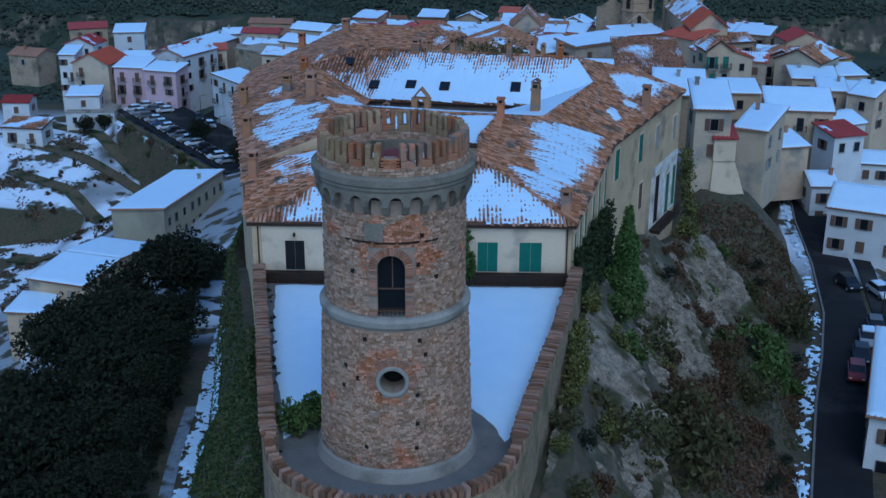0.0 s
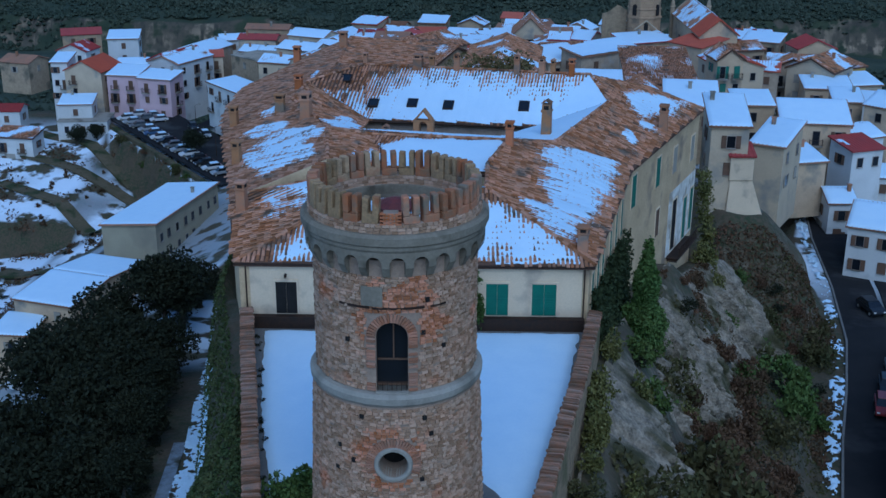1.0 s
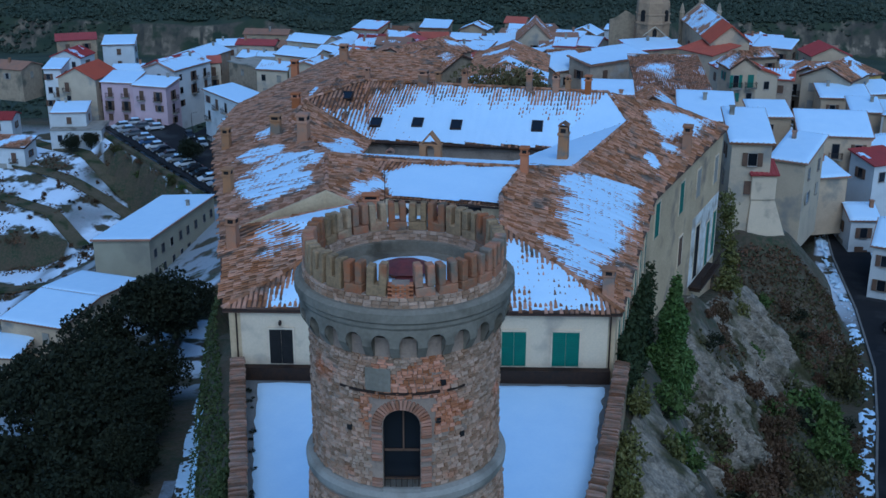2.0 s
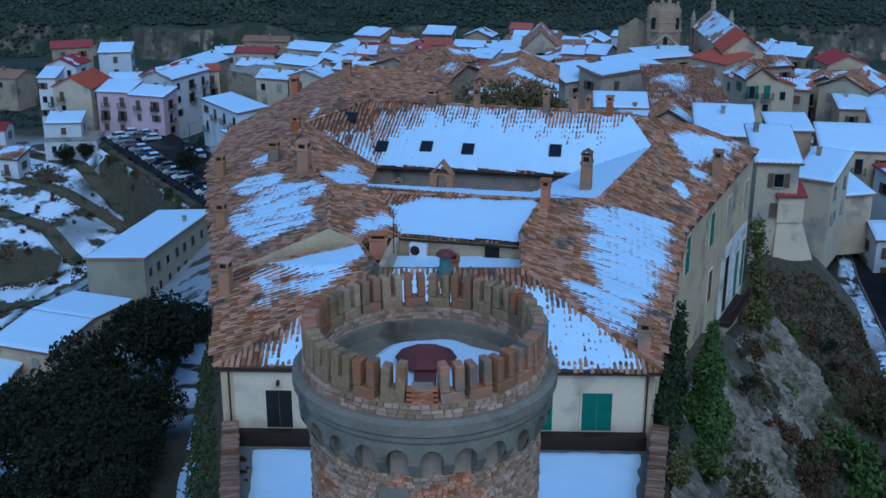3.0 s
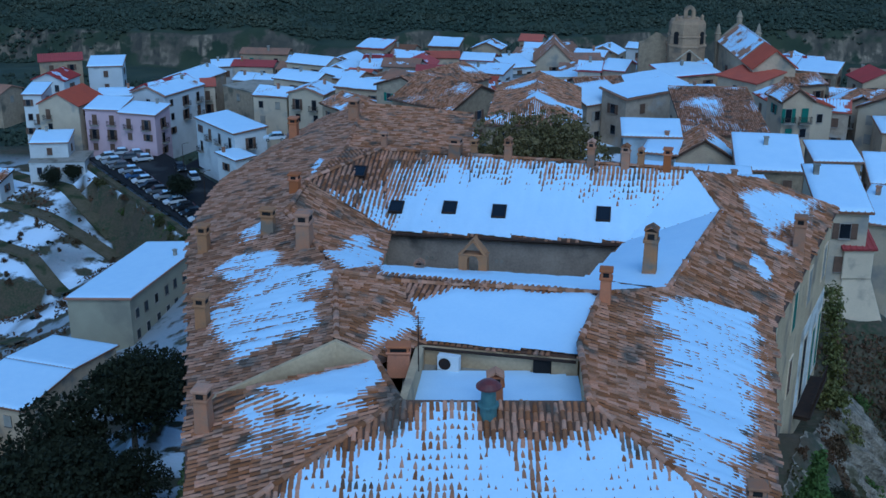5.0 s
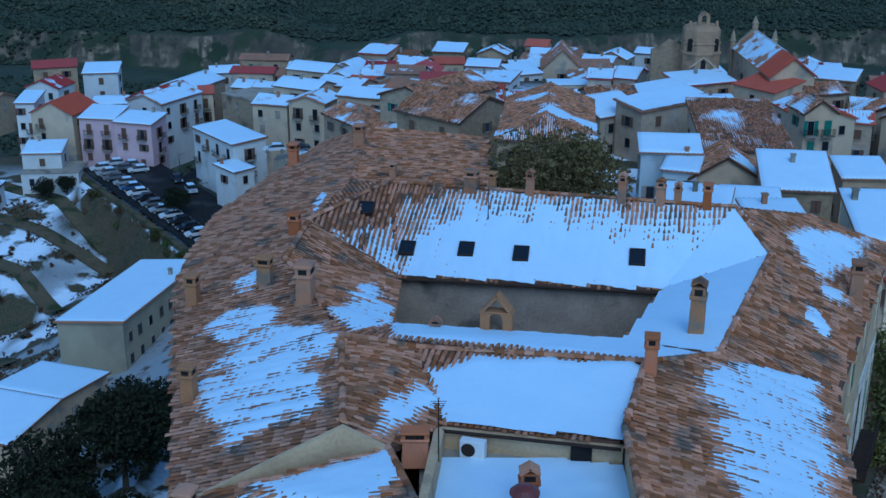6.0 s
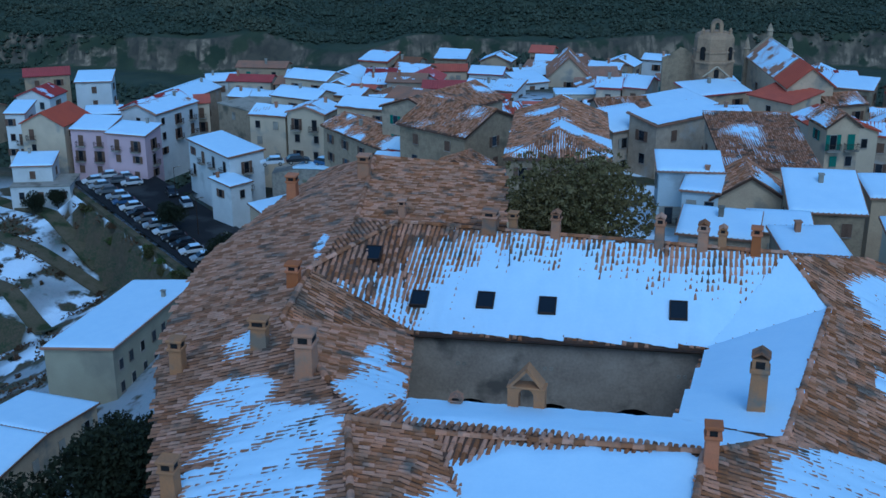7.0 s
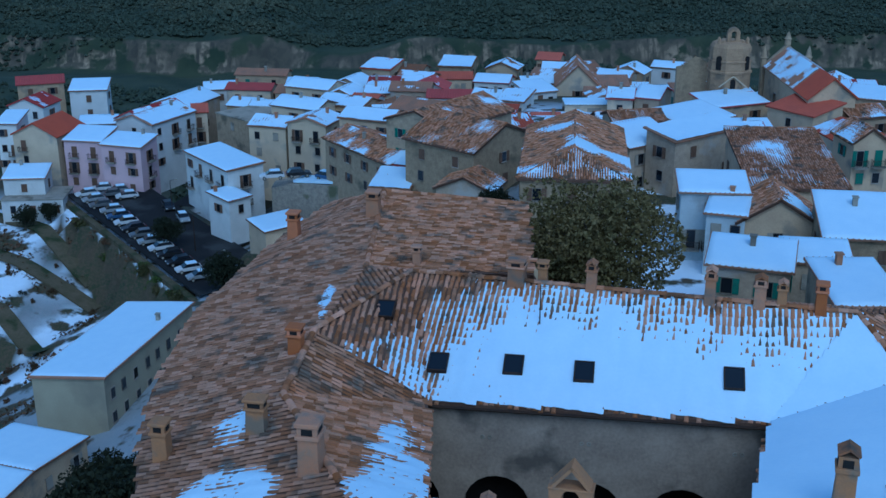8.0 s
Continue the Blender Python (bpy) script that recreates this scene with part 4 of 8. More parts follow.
# skylights on the rear roof
for x, y in ((-7.1, 39.6), (-4.6, 37.4), (-1.2, 36.9), (1.9, 36.2), (8.3, 35.1)):
    z = tri_height(x, y, R_DL if x < -7 else R_D)
    zz = tri_height(x - 0.05, y + 0.45, R_DL if x < -7 else R_D)
    tilt = math.degrees(math.atan2(zz - z, 0.46))
    m = pose(x, y, z + 0.2, tilt, 0, -9)
    bm = bmesh.new()
    for a in ((-0.45, -0.56, -0.39, 0.56), (0.39, -0.56, 0.45, 0.56), (-0.45, -0.56, 0.45, -0.5), (-0.45, 0.5, 0.45, 0.56)):
        add_box(bm, a[0], a[1], -0.12, a[2], a[3], 0.1, m, 0.01)
    sk = part("skylight", bm, M_IRON, castle, "dark roof window with a grey frame")
    part("pane", box(-0.4, -0.51, -0.1, 0.4, 0.51, 0.07, m), M_GLASS, sk)


def chimney(x, y, z, w, d, h, kind="pot", material=None, label="brick chimney with a vented cap", turn=-10.0):
    """A chimney: battered stack, corbelled neck, vent openings and a cap."""
    mat_ = material or M_BRICK
    w, d, h = w * 0.76, d * 0.76, h * 0.92
    root = thing("chimney", pose(x, y, z - 0.35, 0, 0, turn), label, "chimney", "chimneys on the castle roofs")
    hh = h + 0.35
    bm = box(-w / 2, -d / 2, 0, w / 2, d / 2, hh * 0.78, None, 0.03)
    rnd = random.Random(int(x * 31 + y * 17))
    for v in bm.verts:
        k = 1.12 - 0.16 * v.co.z / hh
        v.co.x, v.co.y = v.co.x * k + rnd.uniform(-0.02, 0.02), v.co.y * k + rnd.uniform(-0.02, 0.02)
    part("chimney_shaft", bm, mat_, root)
    part("neck", box(-w / 2 - 0.07, -d / 2 - 0.07, hh * 0.74, w / 2 + 0.07, d / 2 + 0.07, hh * 0.80, None, 0.02), mat_, root)
    t = min(w, d) * 0.22
    part("vent", box(-w / 2, -d / 2, hh * 0.80, w / 2, d / 2, hh * 0.94), mat_, root)
    # the vent is solid; near-black plates are put in as its openings' shade
    part("flue", box(-w / 2 + t, -d / 2 - 0.01, hh * 0.81, w / 2 - t, d / 2 + 0.01, hh * 0.91), M_DARK, root)
    part("flue", box(-w / 2 - 0.01, -d / 2 + t, hh * 0.81, w / 2 + 0.01, d / 2 - t, hh * 0.91), M_DARK, root)
    if kind == "gable":
        bm = bmesh.new()
        for s in (-1, 1):
            add_box(bm, -0.03, -d / 2 - 0.06, -0.03, w * 0.66, d / 2 + 0.06, 0.04, Matrix.Translation((0, 0, hh * 1.04)) @ pose(0, 0, 0, 0, 32 if s > 0 else 148, 0))
        part("cap", bm, M_TILE_ONE, root)
    else:
        part("cap", box(-w / 2 - 0.08, -d / 2 - 0.08, hh * 0.93, w / 2 + 0.08, d / 2 + 0.08, hh, None, 0.03), mat_, root)
    return root


STACK = surface("weathered_stack", (0.45, 0.2, 0.095), (0.32, 0.2, 0.125), 1.6, 0.92, 0.5, 10.0, vary=0.25, stain=(0.22, 0.17, 0.13), stain_scale=0.8)
SANDY = surface("sandy_render", (0.42, 0.2, 0.08), (0.29, 0.165, 0.085), 1.2, 0.92, 0.4, 10.0, stain=(0.22, 0.17, 0.12), stain_scale=0.8)
chimney(-10.64, 34.64, 5.79, 0.75, 0.75, 1.5, "flat", M_BRICK, "orange brick chimney stack")
chimney(-8.92, 25.17, 5.69, 0.95, 1.1, 2.3, "flat", STACK, "tall weathered brick chimney with a wide cap")
chimney(-11.39, 28.6, 5.4, 0.95, 0.7, 1.6, "flat", SANDY, "sandy rendered chimney stack")
chimney(-15.09, 28.6, 4.15, 0.75, 0.75, 1.9, "flat", SANDY, "sandy rendered chimney at the eaves")
chimney(-13.17, 18.55, 4.05, 0.75, 0.75, 1.8, "flat", SANDY, "sandy rendered chimney at the eaves")
chimney(-11.15, 8.8, 3.86, 0.75, 0.8, 2.0, "flat", STACK, "weathered brick chimney at the eaves")
chimney(-8.4, 52.2, 6.35, 0.9, 0.9, 1.6, "flat", STACK, "weathered brick chimney on the ridge")
chimney(-13.18, 53.7, 4.44, 0.8, 0.8, 1.8, "flat", M_BRICK, "orange brick chimney stack")
for x, y, w, h, kind, mt in ((-0.83, 41.73, 1.0, 1.3, "flat", STACK), (0.42, 41.82, 0.55, 1.1, "flat", SANDY), (2.62, 40.55, 0.6, 1.5, "gable", STACK), (7.85, 38.85, 0.6, 1.7, "gable", STACK),
                             (9.95, 38.2, 0.65, 1.5, "gable", STACK), (10.9, 38.0, 0.5, 1.3, "gable", SANDY), (12.45, 37.35, 0.6, 1.5, "flat", M_BRICK)):
    chimney(x, y, 6.27 + 0.024 * (x + 6), w, w, h, kind, mt, "brick chimney with a vented cap on the ridge", -16)
chimney(9.27, 23.69, 4.82, 0.85, 0.85, 2.9, "gable", SANDY, "tall slender rendered chimney with a flared foot", -16)
chimney(6.23, 18.16, 5.59, 0.65, 0.65, 1.9, "flat", M_BRICK, "orange brick chimney with a dark slab cap")
chimney(-2.78, 23.84, 4.92, 0.6, 0.5, 0.7, "gable", STACK, "low brick chimney beside the court")
chimney(19.65, 32.34, 3.19, 0.85, 0.85, 2.3, "flat", STACK, "weathered brick chimney above the cliff wall", -17)
chimney(9.91, 3.22, 3.19, 0.8, 0.8, 1.7, "flat", STACK, "squat brick chimney at the corner of the front roof")
chimney(-3.41, 13.02, 4.53, 1.25, 0.7, 1.3, "flat", M_BRICK, "broad brick chimney with square vents", 0)
chimney(0.72, 10.29, 3.86, 0.85, 0.7, 2.0, "gable", M_BRICK, "gabled brick chimney on the roof terrace", 0)
chimney(-5.76, 45.01, 6.17, 0.5, 0.5, 1.0, "flat", STACK, "small vented brick chimney")

# copper vent pipe on the front roof
pipe = thing("vent_pipe", pose(0.34, 7.21, 5.21), "round verdigris copper vent pipe with a red cap", "vent")
part("pipe", placed(lathe([(0.33, 0), (0.33, 0.5), (0.42, 0.55), (0.42, 0.65), (0.3, 0.7), (0.28, 1.35)], 20), Matrix()), M_COPPER, pipe)
part("cap", placed(lathe([(0.5, 1.35), (0.5, 1.42), (0.32, 1.58), (0.05, 1.66)], 20), Matrix()), M_DOME, pipe, "rusty red cap")

# bellcote beside the court
bell = thing("bellcote", pose(0.07, 23.84, 4.63, 0, 0, -13), "small pale stone bellcote with an arched opening and steep gable", "bellcote")
bm = box(-0.75, -0.3, 0, 0.75, 0.3, 1.35)
me = cut_mesh(bm, [placed(arch_prism(0.62, 1.15, 2.0), Matrix.Translation((0, 0, 0.15)))], "frame")
data_ob("frame", me, SANDY, bell)
bm = bmesh.new()
for s in (-1, 1):
    add_box(bm, -0.05, -0.34, -0.05, 1.0, 0.34, 0.07, Matrix.Translation((0, 0, 2.15)) @ pose(0, 0, 0, 0, 50 if s > 0 else 130, 0))
part("gable", bm, SANDY, bell, "steep stone gable")
part("cornice", box(-0.79, -0.34, 1.28, 0.79, 0.34, 1.38, None, 0.03), SANDY, bell)

# air conditioner on the roof terrace
ac = thing("air_conditioner", pose(-1.2, 14.04, 3.86, 0, 0, -16), "white outdoor air-conditioning unit against the low wall", "air conditioner")
part("case", box(-0.5, -0.2, 0.1, 0.5, 0.2, 0.85, None, 0.02), M_WHITE, ac)
bm = bmesh.new()
bmesh.ops.create_cone(bm, cap_ends=True, segments=20, radius1=0.28, radius2=0.28, depth=0.03, matrix=Matrix.Translation((-0.15, -0.21, 0.48)) @ pose(0, 0, 0, 90, 0, 0))
part("fan_grille", bm, M_IRON, ac, "round dark fan grille")
part("foot", box(-0.45, -0.15, 0, -0.35, 0.15, 0.1), M_IRON, ac)
part("foot", box(0.35, -0.15, 0, 0.45, 0.15, 0.1), M_IRON, ac)
for x, y, z, h in ((-2.52, 12.35, 4.73, 2.6), (0.1, 39.02, 5.11, 2.2)):
    pole = thing("antenna", pose(x, y, z), "thin metal antenna mast on the roof", "antenna")
    bm = bmesh.new()
    bmesh.ops.create_cone(bm, cap_ends=True, segments=6, radius1=0.035, radius2=0.025, depth=h, matrix=Matrix.Translation((0, 0, h / 2)))
    part("mast", bm, M_IRON, pole)
    bm = bmesh.new()
    for k in range(5):
        add_box(bm, -0.3 + 0.04 * k, -0.01 - 0.0, h - 0.1 - 0.09 * k, 0.3 - 0.04 * k, 0.01, h - 0.085 - 0.09 * k)
    part("arm", bm, M_IRON, pole)

# ---- round tower ----
tower = thing("round_tower", pose(TOWER_X, TOWER_Y, 0), "tall round tower of reddish rubble stone with a battlemented crown", "tower")


def shaft_radius(z):
    return 3.60 - 0.25 * (z + 0.7) / 7.1 if z < 6.45 else 3.2


bm = bmesh.new()
prof = [(3.56, -0.9), (3.31, 6.4), (3.16, 6.5), (3.16, 12.0), (2.3, 12.0), (2.3, -0.9)]
steps = 72
rows_ = [[bm.verts.new((r * math.cos(2 * math.pi * i / steps), r * math.sin(2 * math.pi * i / steps), z)) for i in range(steps)] for r, z in prof]
for a, b in zip(rows_, rows_[1:] + rows_[:1]):
    for i in range(steps):
        j = (i + 1) % steps
        bm.faces.new((a[i], a[j], b[j], b[i]))
bmesh.ops.recalc_face_normals(bm, faces=bm.faces)
round_cut = bmesh.new()
bmesh.ops.create_cone(round_cut, cap_ends=True, segments=32, radius1=0.56, radius2=0.56, depth=3, matrix=Matrix.Translation((0, -3.3, 3.7)) @ pose(0, 0, 0, 90, 0, 0))
WIN_X, WIN_Z, WIN_W, WIN_H = -0.02, 6.72, 1.2, 2.82
me = cut_mesh(bm, [placed(arch_prism(WIN_W, WIN_H, 3.0), Matrix.Translation((WIN_X, -3.0, WIN_Z))), round_cut], "shaft")
shaft = data_ob("shaft", me, M_MORTAR, tower, "battered rubble shaft")
part("plinth", lathe([(3.95, -1.8), (3.9, -1.2), (3.72, -0.75), (3.6, -0.64), (3.0, -0.64)], 64), M_RENDER, tower, "smooth grey cement plinth")
part("string_course", lathe([(3.0, 6.08), (3.36, 6.12), (3.46, 6.25), (3.48, 6.5), (3.38, 6.64), (3.0, 6.7)], 72), M_RENDER, tower, "grey rounded string course")
# the unlit inside of the tower is put into the lining's colour
part("lining", lathe([(2.2, -0.8), (2.2, 11.9)], 32), M_DARK, tower, "inner lining coloured near-black for the unlit inside")

rnd = random.Random(5)
verts, faces = [], []
red_verts, red_faces = [], []
stone_faces = [(0, 1, 2, 3), (4, 5, 1, 0), (5, 6, 2, 1), (6, 7, 3, 2), (7, 4, 0, 3)]
stone_mesh = []
for k in range(6):
    r2 = random.Random(k)
    vs = [(sx * 0.5 * r2.uniform(0.78, 0.95), -0.045 * r2.uniform(0.6, 1.2), sz * 0.5 * r2.uniform(0.72, 0.95)) for sx, sz in ((-1, -1), (1, -1), (1, 1), (-1, 1))]
    vs += [(sx * 0.52, 0.06, sz * 0.52) for sx, sz in ((-1, -1), (1, -1), (1, 1), (-1, 1))]
    sm = bpy.data.meshes.new("stone")
    sm.from_pydata(vs, [], stone_faces)
    sm.materials.append(M_STONE_ONE)
    stone_mesh.append(sm)
z, singles_made = -0.62, 0
while z < 11.3:
    hgt = rnd.uniform(0.075, 0.15)
    if 5.95 < z < 6.7:
        z = 6.71
        continue
    ang = rnd.uniform(0, 0.3)
    while ang < 2 * math.pi:
        zc = z + hgt / 2
        rad = shaft_radius(zc) - 0.02
        wid = rnd.uniform(0.1, 0.3)
        da = wid / rad
        a = ang + da / 2
        ang += da * 1.05
        px, py = rad * math.cos(a), rad * math.sin(a)
        if py < 0 and abs(px - WIN_X) < WIN_W / 2 + 0.32 + wid / 2 and WIN_Z - 0.12 < zc < WIN_Z + WIN_H + 0.42:
            continue
        if py < 0 and math.hypot(px, zc - 3.7) < 0.76 + 0.3 * (1 if zc > 4.5 else 0) + wid * 0.3:
            continue
        out = rnd.uniform(-0.05, 0.025)
        if rnd.random() < 0.03:
            continue
        m = Matrix.Translation((px, py, zc)) @ pose(0, 0, 0, 0, 0, math.degrees(a) + 90) @ Matrix.Translation((0, -out, 0))
        if singles_made < 290 and py < -1.6 and 6.8 < zc < 9.4:
            ob = new("stone", rnd.choice(stone_mesh))
            ob.parent = shaft
            ob.matrix_local = m @ pose(0, 0, 0, 0, rnd.uniform(-4, 4), 0) @ Matrix.Diagonal((wid, 1, hgt, 1))
            singles_made += 1
            continue
        patch_ = max(1.25 - math.hypot(px, (zc - 3.95) * 0.9), 1.35 - math.hypot((px - 0.35) * 0.8, (zc - 9.6) * 0.75)) + 0.6 * nz(px * 1.3, zc * 1.3, 4) + 0.35 * nz(px * 5, zc * 5, 2)
        to_v, to_f = (red_verts, red_faces) if py < 0 and patch_ > 0.15 else (verts, faces)
        base = len(to_v)
        for sx, sz in ((-1, -1), (1, -1), (1, 1), (-1, 1)):
            to_v.append(tuple(m @ Vector((sx * wid / 2 * rnd.uniform(0.75, 0.96), -0.045 * rnd.uniform(0.5, 1.2), sz * hgt / 2 * rnd.uniform(0.68, 0.98)))))
        for sx, sz in ((-1, -1), (1, -1), (1, 1), (-1, 1)):
            to_v.append(tuple(m @ Vector((sx * wid / 2, 0.06, sz * hgt / 2))))
        to_f += [tuple(base + i for i in f) for f in stone_faces]
    z += hgt * 1.02
me = bpy.data.meshes.new("stones")
me.from_pydata(verts, [], faces)
data_ob("rubble_facing", me, M_STONE, shaft, "tan and grey rubble stones", kind="stuff")
me = bpy.data.meshes.new("brickwork")
me.from_pydata(red_verts, [], red_faces)
data_ob("brickwork", me, M_STONE_RED, shaft, "patches of orange brick in the rubble", kind="stuff")

# brick ring over the arched window and round the oculus
brick_me = bpy.data.meshes.new("brick")
bm = box(-0.045, -0.08, 0, 0.045, 0.1, 0.34, None, 0.008)
bm.to_mesh(brick_me)
bm.free()
brick_me.materials.append(M_OLDBRICK)


def on_shaft(x, z, out=0.0):
    r = shaft_radius(z) + out
    y = -math.sqrt(max(0.01, r * r - x * x))
    return Matrix.Translation((x, y, z)) @ pose(0, 0, 0, 0, 0, math.degrees(math.atan2(x, -y)))


for k in range(21):
    a = math.pi * (k + 0.5) / 21
    x, z = WIN_X + (WIN_W / 2 + 0.02) * math.cos(a), WIN_Z + WIN_H - WIN_W / 2 + (WIN_W / 2 + 0.02) * math.sin(a)
    ob = new("brick", brick_me)
    ob.parent = shaft
    ob.matrix_local = on_shaft(x, z, -0.05) @ pose(0, 0, 0, 0, 90 - math.degrees(a), 0)
for s in (-1, 1):
    for k in range(21):
        if rnd.random() < 0.35:
            continue
        ob = new("brick", brick_me)
        ob.parent = shaft
        w = WIN_W / 2 + 0.02
        ob.matrix_local = on_shaft(WIN_X + s * w, WIN_Z + 0.05 + k * 0.105, -0.05) @ pose(0, 0, 0, 0, 90 * s, 0)
for k in range(34):
    a = math.pi * (k + 0.5) / 34 * 1.3 - 0.15 * math.pi
    x, z = 0.74 * math.cos(a), 3.7 + 0.74 * math.sin(a)
    ob = new("brick", brick_me)
    ob.parent = shaft
    ob.matrix_local = on_shaft(x, z, -0.04) @ pose(0, 0, 0, 0, 90 - math.degrees(a), 0)
bm = bmesh.new()
n = 40
ring = []
for k in range(n):
    a = 2 * math.pi * k / n
    row = []
    for rr, yy in ((0.56, -0.1), (0.56, -0.80), (0.6, -0.86), (0.7, -0.86), (0.75, -0.78), (0.75, -0.1)):
        x, z = rr * math.cos(a), 3.7 + rr * math.sin(a)
        row.append(bm.verts.new((x, -2.67 + yy, z)))
    ring.append(row)
for k in range(n):
    a, b = ring[k], ring[(k + 1) % n]
    for i in range(5):
        bm.faces.new((a[i], b[i], b[i + 1], a[i + 1]))
bmesh.ops.recalc_face_normals(bm, faces=bm.faces)
part("oculus", bm, M_RENDER, tower, "round grey cement window surround")
win = part("window", box(WIN_X - 0.62, -3.28, WIN_Z - 0.1, WIN_X + 0.62, -2.5, WIN_Z, None, 0.01), M_RENDER, tower, "arched opening with a dark glazed door")
bm = bmesh.new()
add_box(bm, WIN_X + 0.02, -2.72, WIN_Z + 1.1, WIN_X + 0.07, -2.66, WIN_Z + 2.75)
for z in (0.05, 1.1):
    add_box(bm, WIN_X - 0.58, -2.72, WIN_Z + z, WIN_X + 0.58, -2.66, WIN_Z + z + 0.06)
part("window_frame", bm, M_WOOD, win)
part("pane", placed(arch_prism(1.18, 2.79, 0.02), Matrix.Translation((WIN_X, -2.63, WIN_Z + 0.01))), M_GLASS, win)
bm = bmesh.new()
for k in range(7):
    add_box(bm, WIN_X - 0.56 + k * 0.18, -3.1, WIN_Z, WIN_X - 0.54 + k * 0.18, -3.08, WIN_Z + 0.35)
add_box(bm, WIN_X - 0.58, -3.11, WIN_Z + 0.33, WIN_X + 0.58, -3.07, WIN_Z + 0.37)
part("rail", bm, M_IRON, win)
# cement repair between the tie bands
bm = bmesh.new()
cols = [[bm.verts.new(on_shaft(-1.15 + 0.09 * i, z, out) @ Vector((0, 0, 0))) for z, out in ((10.2, -0.02), (10.2, 0.06), (10.98, 0.06), (10.98, -0.02))] for i in range(10)]
for a, b in zip(cols, cols[1:]):
    for i in range(3):
        bm.faces.new((a[i], b[i], b[i + 1], a[i + 1]))
bm.faces.new(cols[0])
bm.faces.new(cols[-1][::-1])
bmesh.ops.recalc_face_normals(bm, faces=bm.faces)
part("cement_patch", bm, M_CROWN, tower, "grey cement repair")
# iron tie bands, and put-log holes drawn as near-black blocks for their shade
for a0, a1 in ((-128, -105), (-103, -68), (-64, -52)):
    bm = bmesh.new()
    prev = None
    for k in range(13):
        a = radians(a0 + (a1 - a0) * k / 12)
        row = [bm.verts.new((r * math.cos(a), r * math.sin(a), z)) for r, z in ((3.15, 10.08), (3.24, 10.08), (3.24, 10.16), (3.15, 10.16))]
        if prev:
            for i in range(4):
                bm.faces.new((prev[i], prev[(i + 1) % 4], row[(i + 1) % 4], row[i]))
        prev = row
    bmesh.ops.recalc_face_normals(bm, faces=bm.faces)
    part("tie_band", bm, M_IRON, tower, "rusty iron tie band")
for x, z in ((-1.2, 5.65), (1.2, 5.6), (1.45, 4.9), (1.1, 3.0), (1.1, 1.6), (-1.2, 0.4), (1.05, 0.4), (1.15, 9.1), (1.3, 10.4), (-1.55, 3.7), (-2.1, 4.2), (-2.2, 3.2), (1.9, 8.4), (-1.7, 8.7)):
    part("putlog_hole", placed(box(-0.08, -0.05, -0.09, 0.08, 0.1, 0.09), on_shaft(x, z)), M_DARK, tower)

# corbel table: a ring of small round arches carrying the crown
BAYS = 25
step_a = 2 * math.pi / BAYS
bm = bmesh.new()
r_out, r_in, z0, z1 = 3.5, 3.12, 11.38, 12.5
arc = [(-0.29, 0.0)] + [(-0.29 * math.cos(math.pi * i / 8), 0.56 + 0.29 * math.sin(math.pi * i / 8)) for i in range(9)] + [(0.29, 0.0)]
half = r_out * step_a / 2


def bent(x, z, r):
    a = x / r_out - math.pi / 2
    taper = r - (0.26 * max(0.0, 0.45 - z) / 0.45 if r > 3.2 else 0)
    return (taper * math.cos(a), taper * math.sin(a), z0 + z)


tops = [(x, 1.03) for x, _ in arc]
f_out = [bm.verts.new(bent(x, z, r_out)) for x, z in arc]
f_top = [bm.verts.new(bent(x, z, r_out)) for x, z in tops]
f_in = [bm.verts.new(bent(x, z, r_in)) for x, z in arc]
for i in range(len(arc) - 1):
    bm.faces.new((f_out[i], f_out[i + 1], f_top[i + 1], f_top[i])) if i not in (0, len(arc) - 2) else None
    bm.faces.new((f_out[i + 1], f_out[i], f_in[i], f_in[i + 1]))
for s, i0 in ((-1, 0), (1, len(arc) - 1)):
    cols = [bm.verts.new(bent(s * half, z, r_out)) for z in (0.0, 0.2, 0.42, 1.03)]
    inn = [bm.verts.new(bent(s * 0.29, z, r_out)) for z in (0.0, 0.2, 0.42, 1.03)]
    for k in range(3):
        bm.faces.new((cols[k], cols[k + 1], inn[k + 1], inn[k]))
    low = [bm.verts.new(bent(x, 0.0, r_in)) for x in (s * half, s * 0.29)]
    bm.faces.new((cols[0], inn[0], low[1], low[0]))
bmesh.ops.remove_doubles(bm, verts=bm.verts, dist=0.002)
bmesh.ops.recalc_face_normals(bm, faces=bm.faces)
arch_me = bpy.data.meshes.new("corbel_arch")
bm.to_mesh(arch_me)
bm.free()
arch_me.materials.append(M_CROWN)
for k in range(BAYS):
    ob = new("corbel_arch", arch_me)
    ob.parent = tower
    ob.matrix_local = pose(0, 0, 0, 0, 0, 360 / BAYS * k + 4)
part("cornice", lathe([(3.0, 12.2), (3.5, 12.4), (3.56, 12.5), (3.56, 12.62), (3.64, 12.7), (3.64, 12.98), (3.5, 13.08), (2.72, 13.08), (2.72, 12.2)], 80, cap=False), M_CROWN, tower, "stained grey moulded cornice")
part("platform", lathe([(2.95, 12.4), (2.95, 12.72), (0.01, 12.74)], 48), M_CROWN, tower, "stained flat cement roof platform")
part("parapet", lathe([(2.84, 12.4), (2.84, 13.05), (2.92, 13.12), (2.92, 13.46), (3.3, 13.46), (3.34, 13.0)], 80, cap=False), M_MORTAR, tower, "low rubble parapet")
verts, faces = [], []
rnd = random.Random(9)
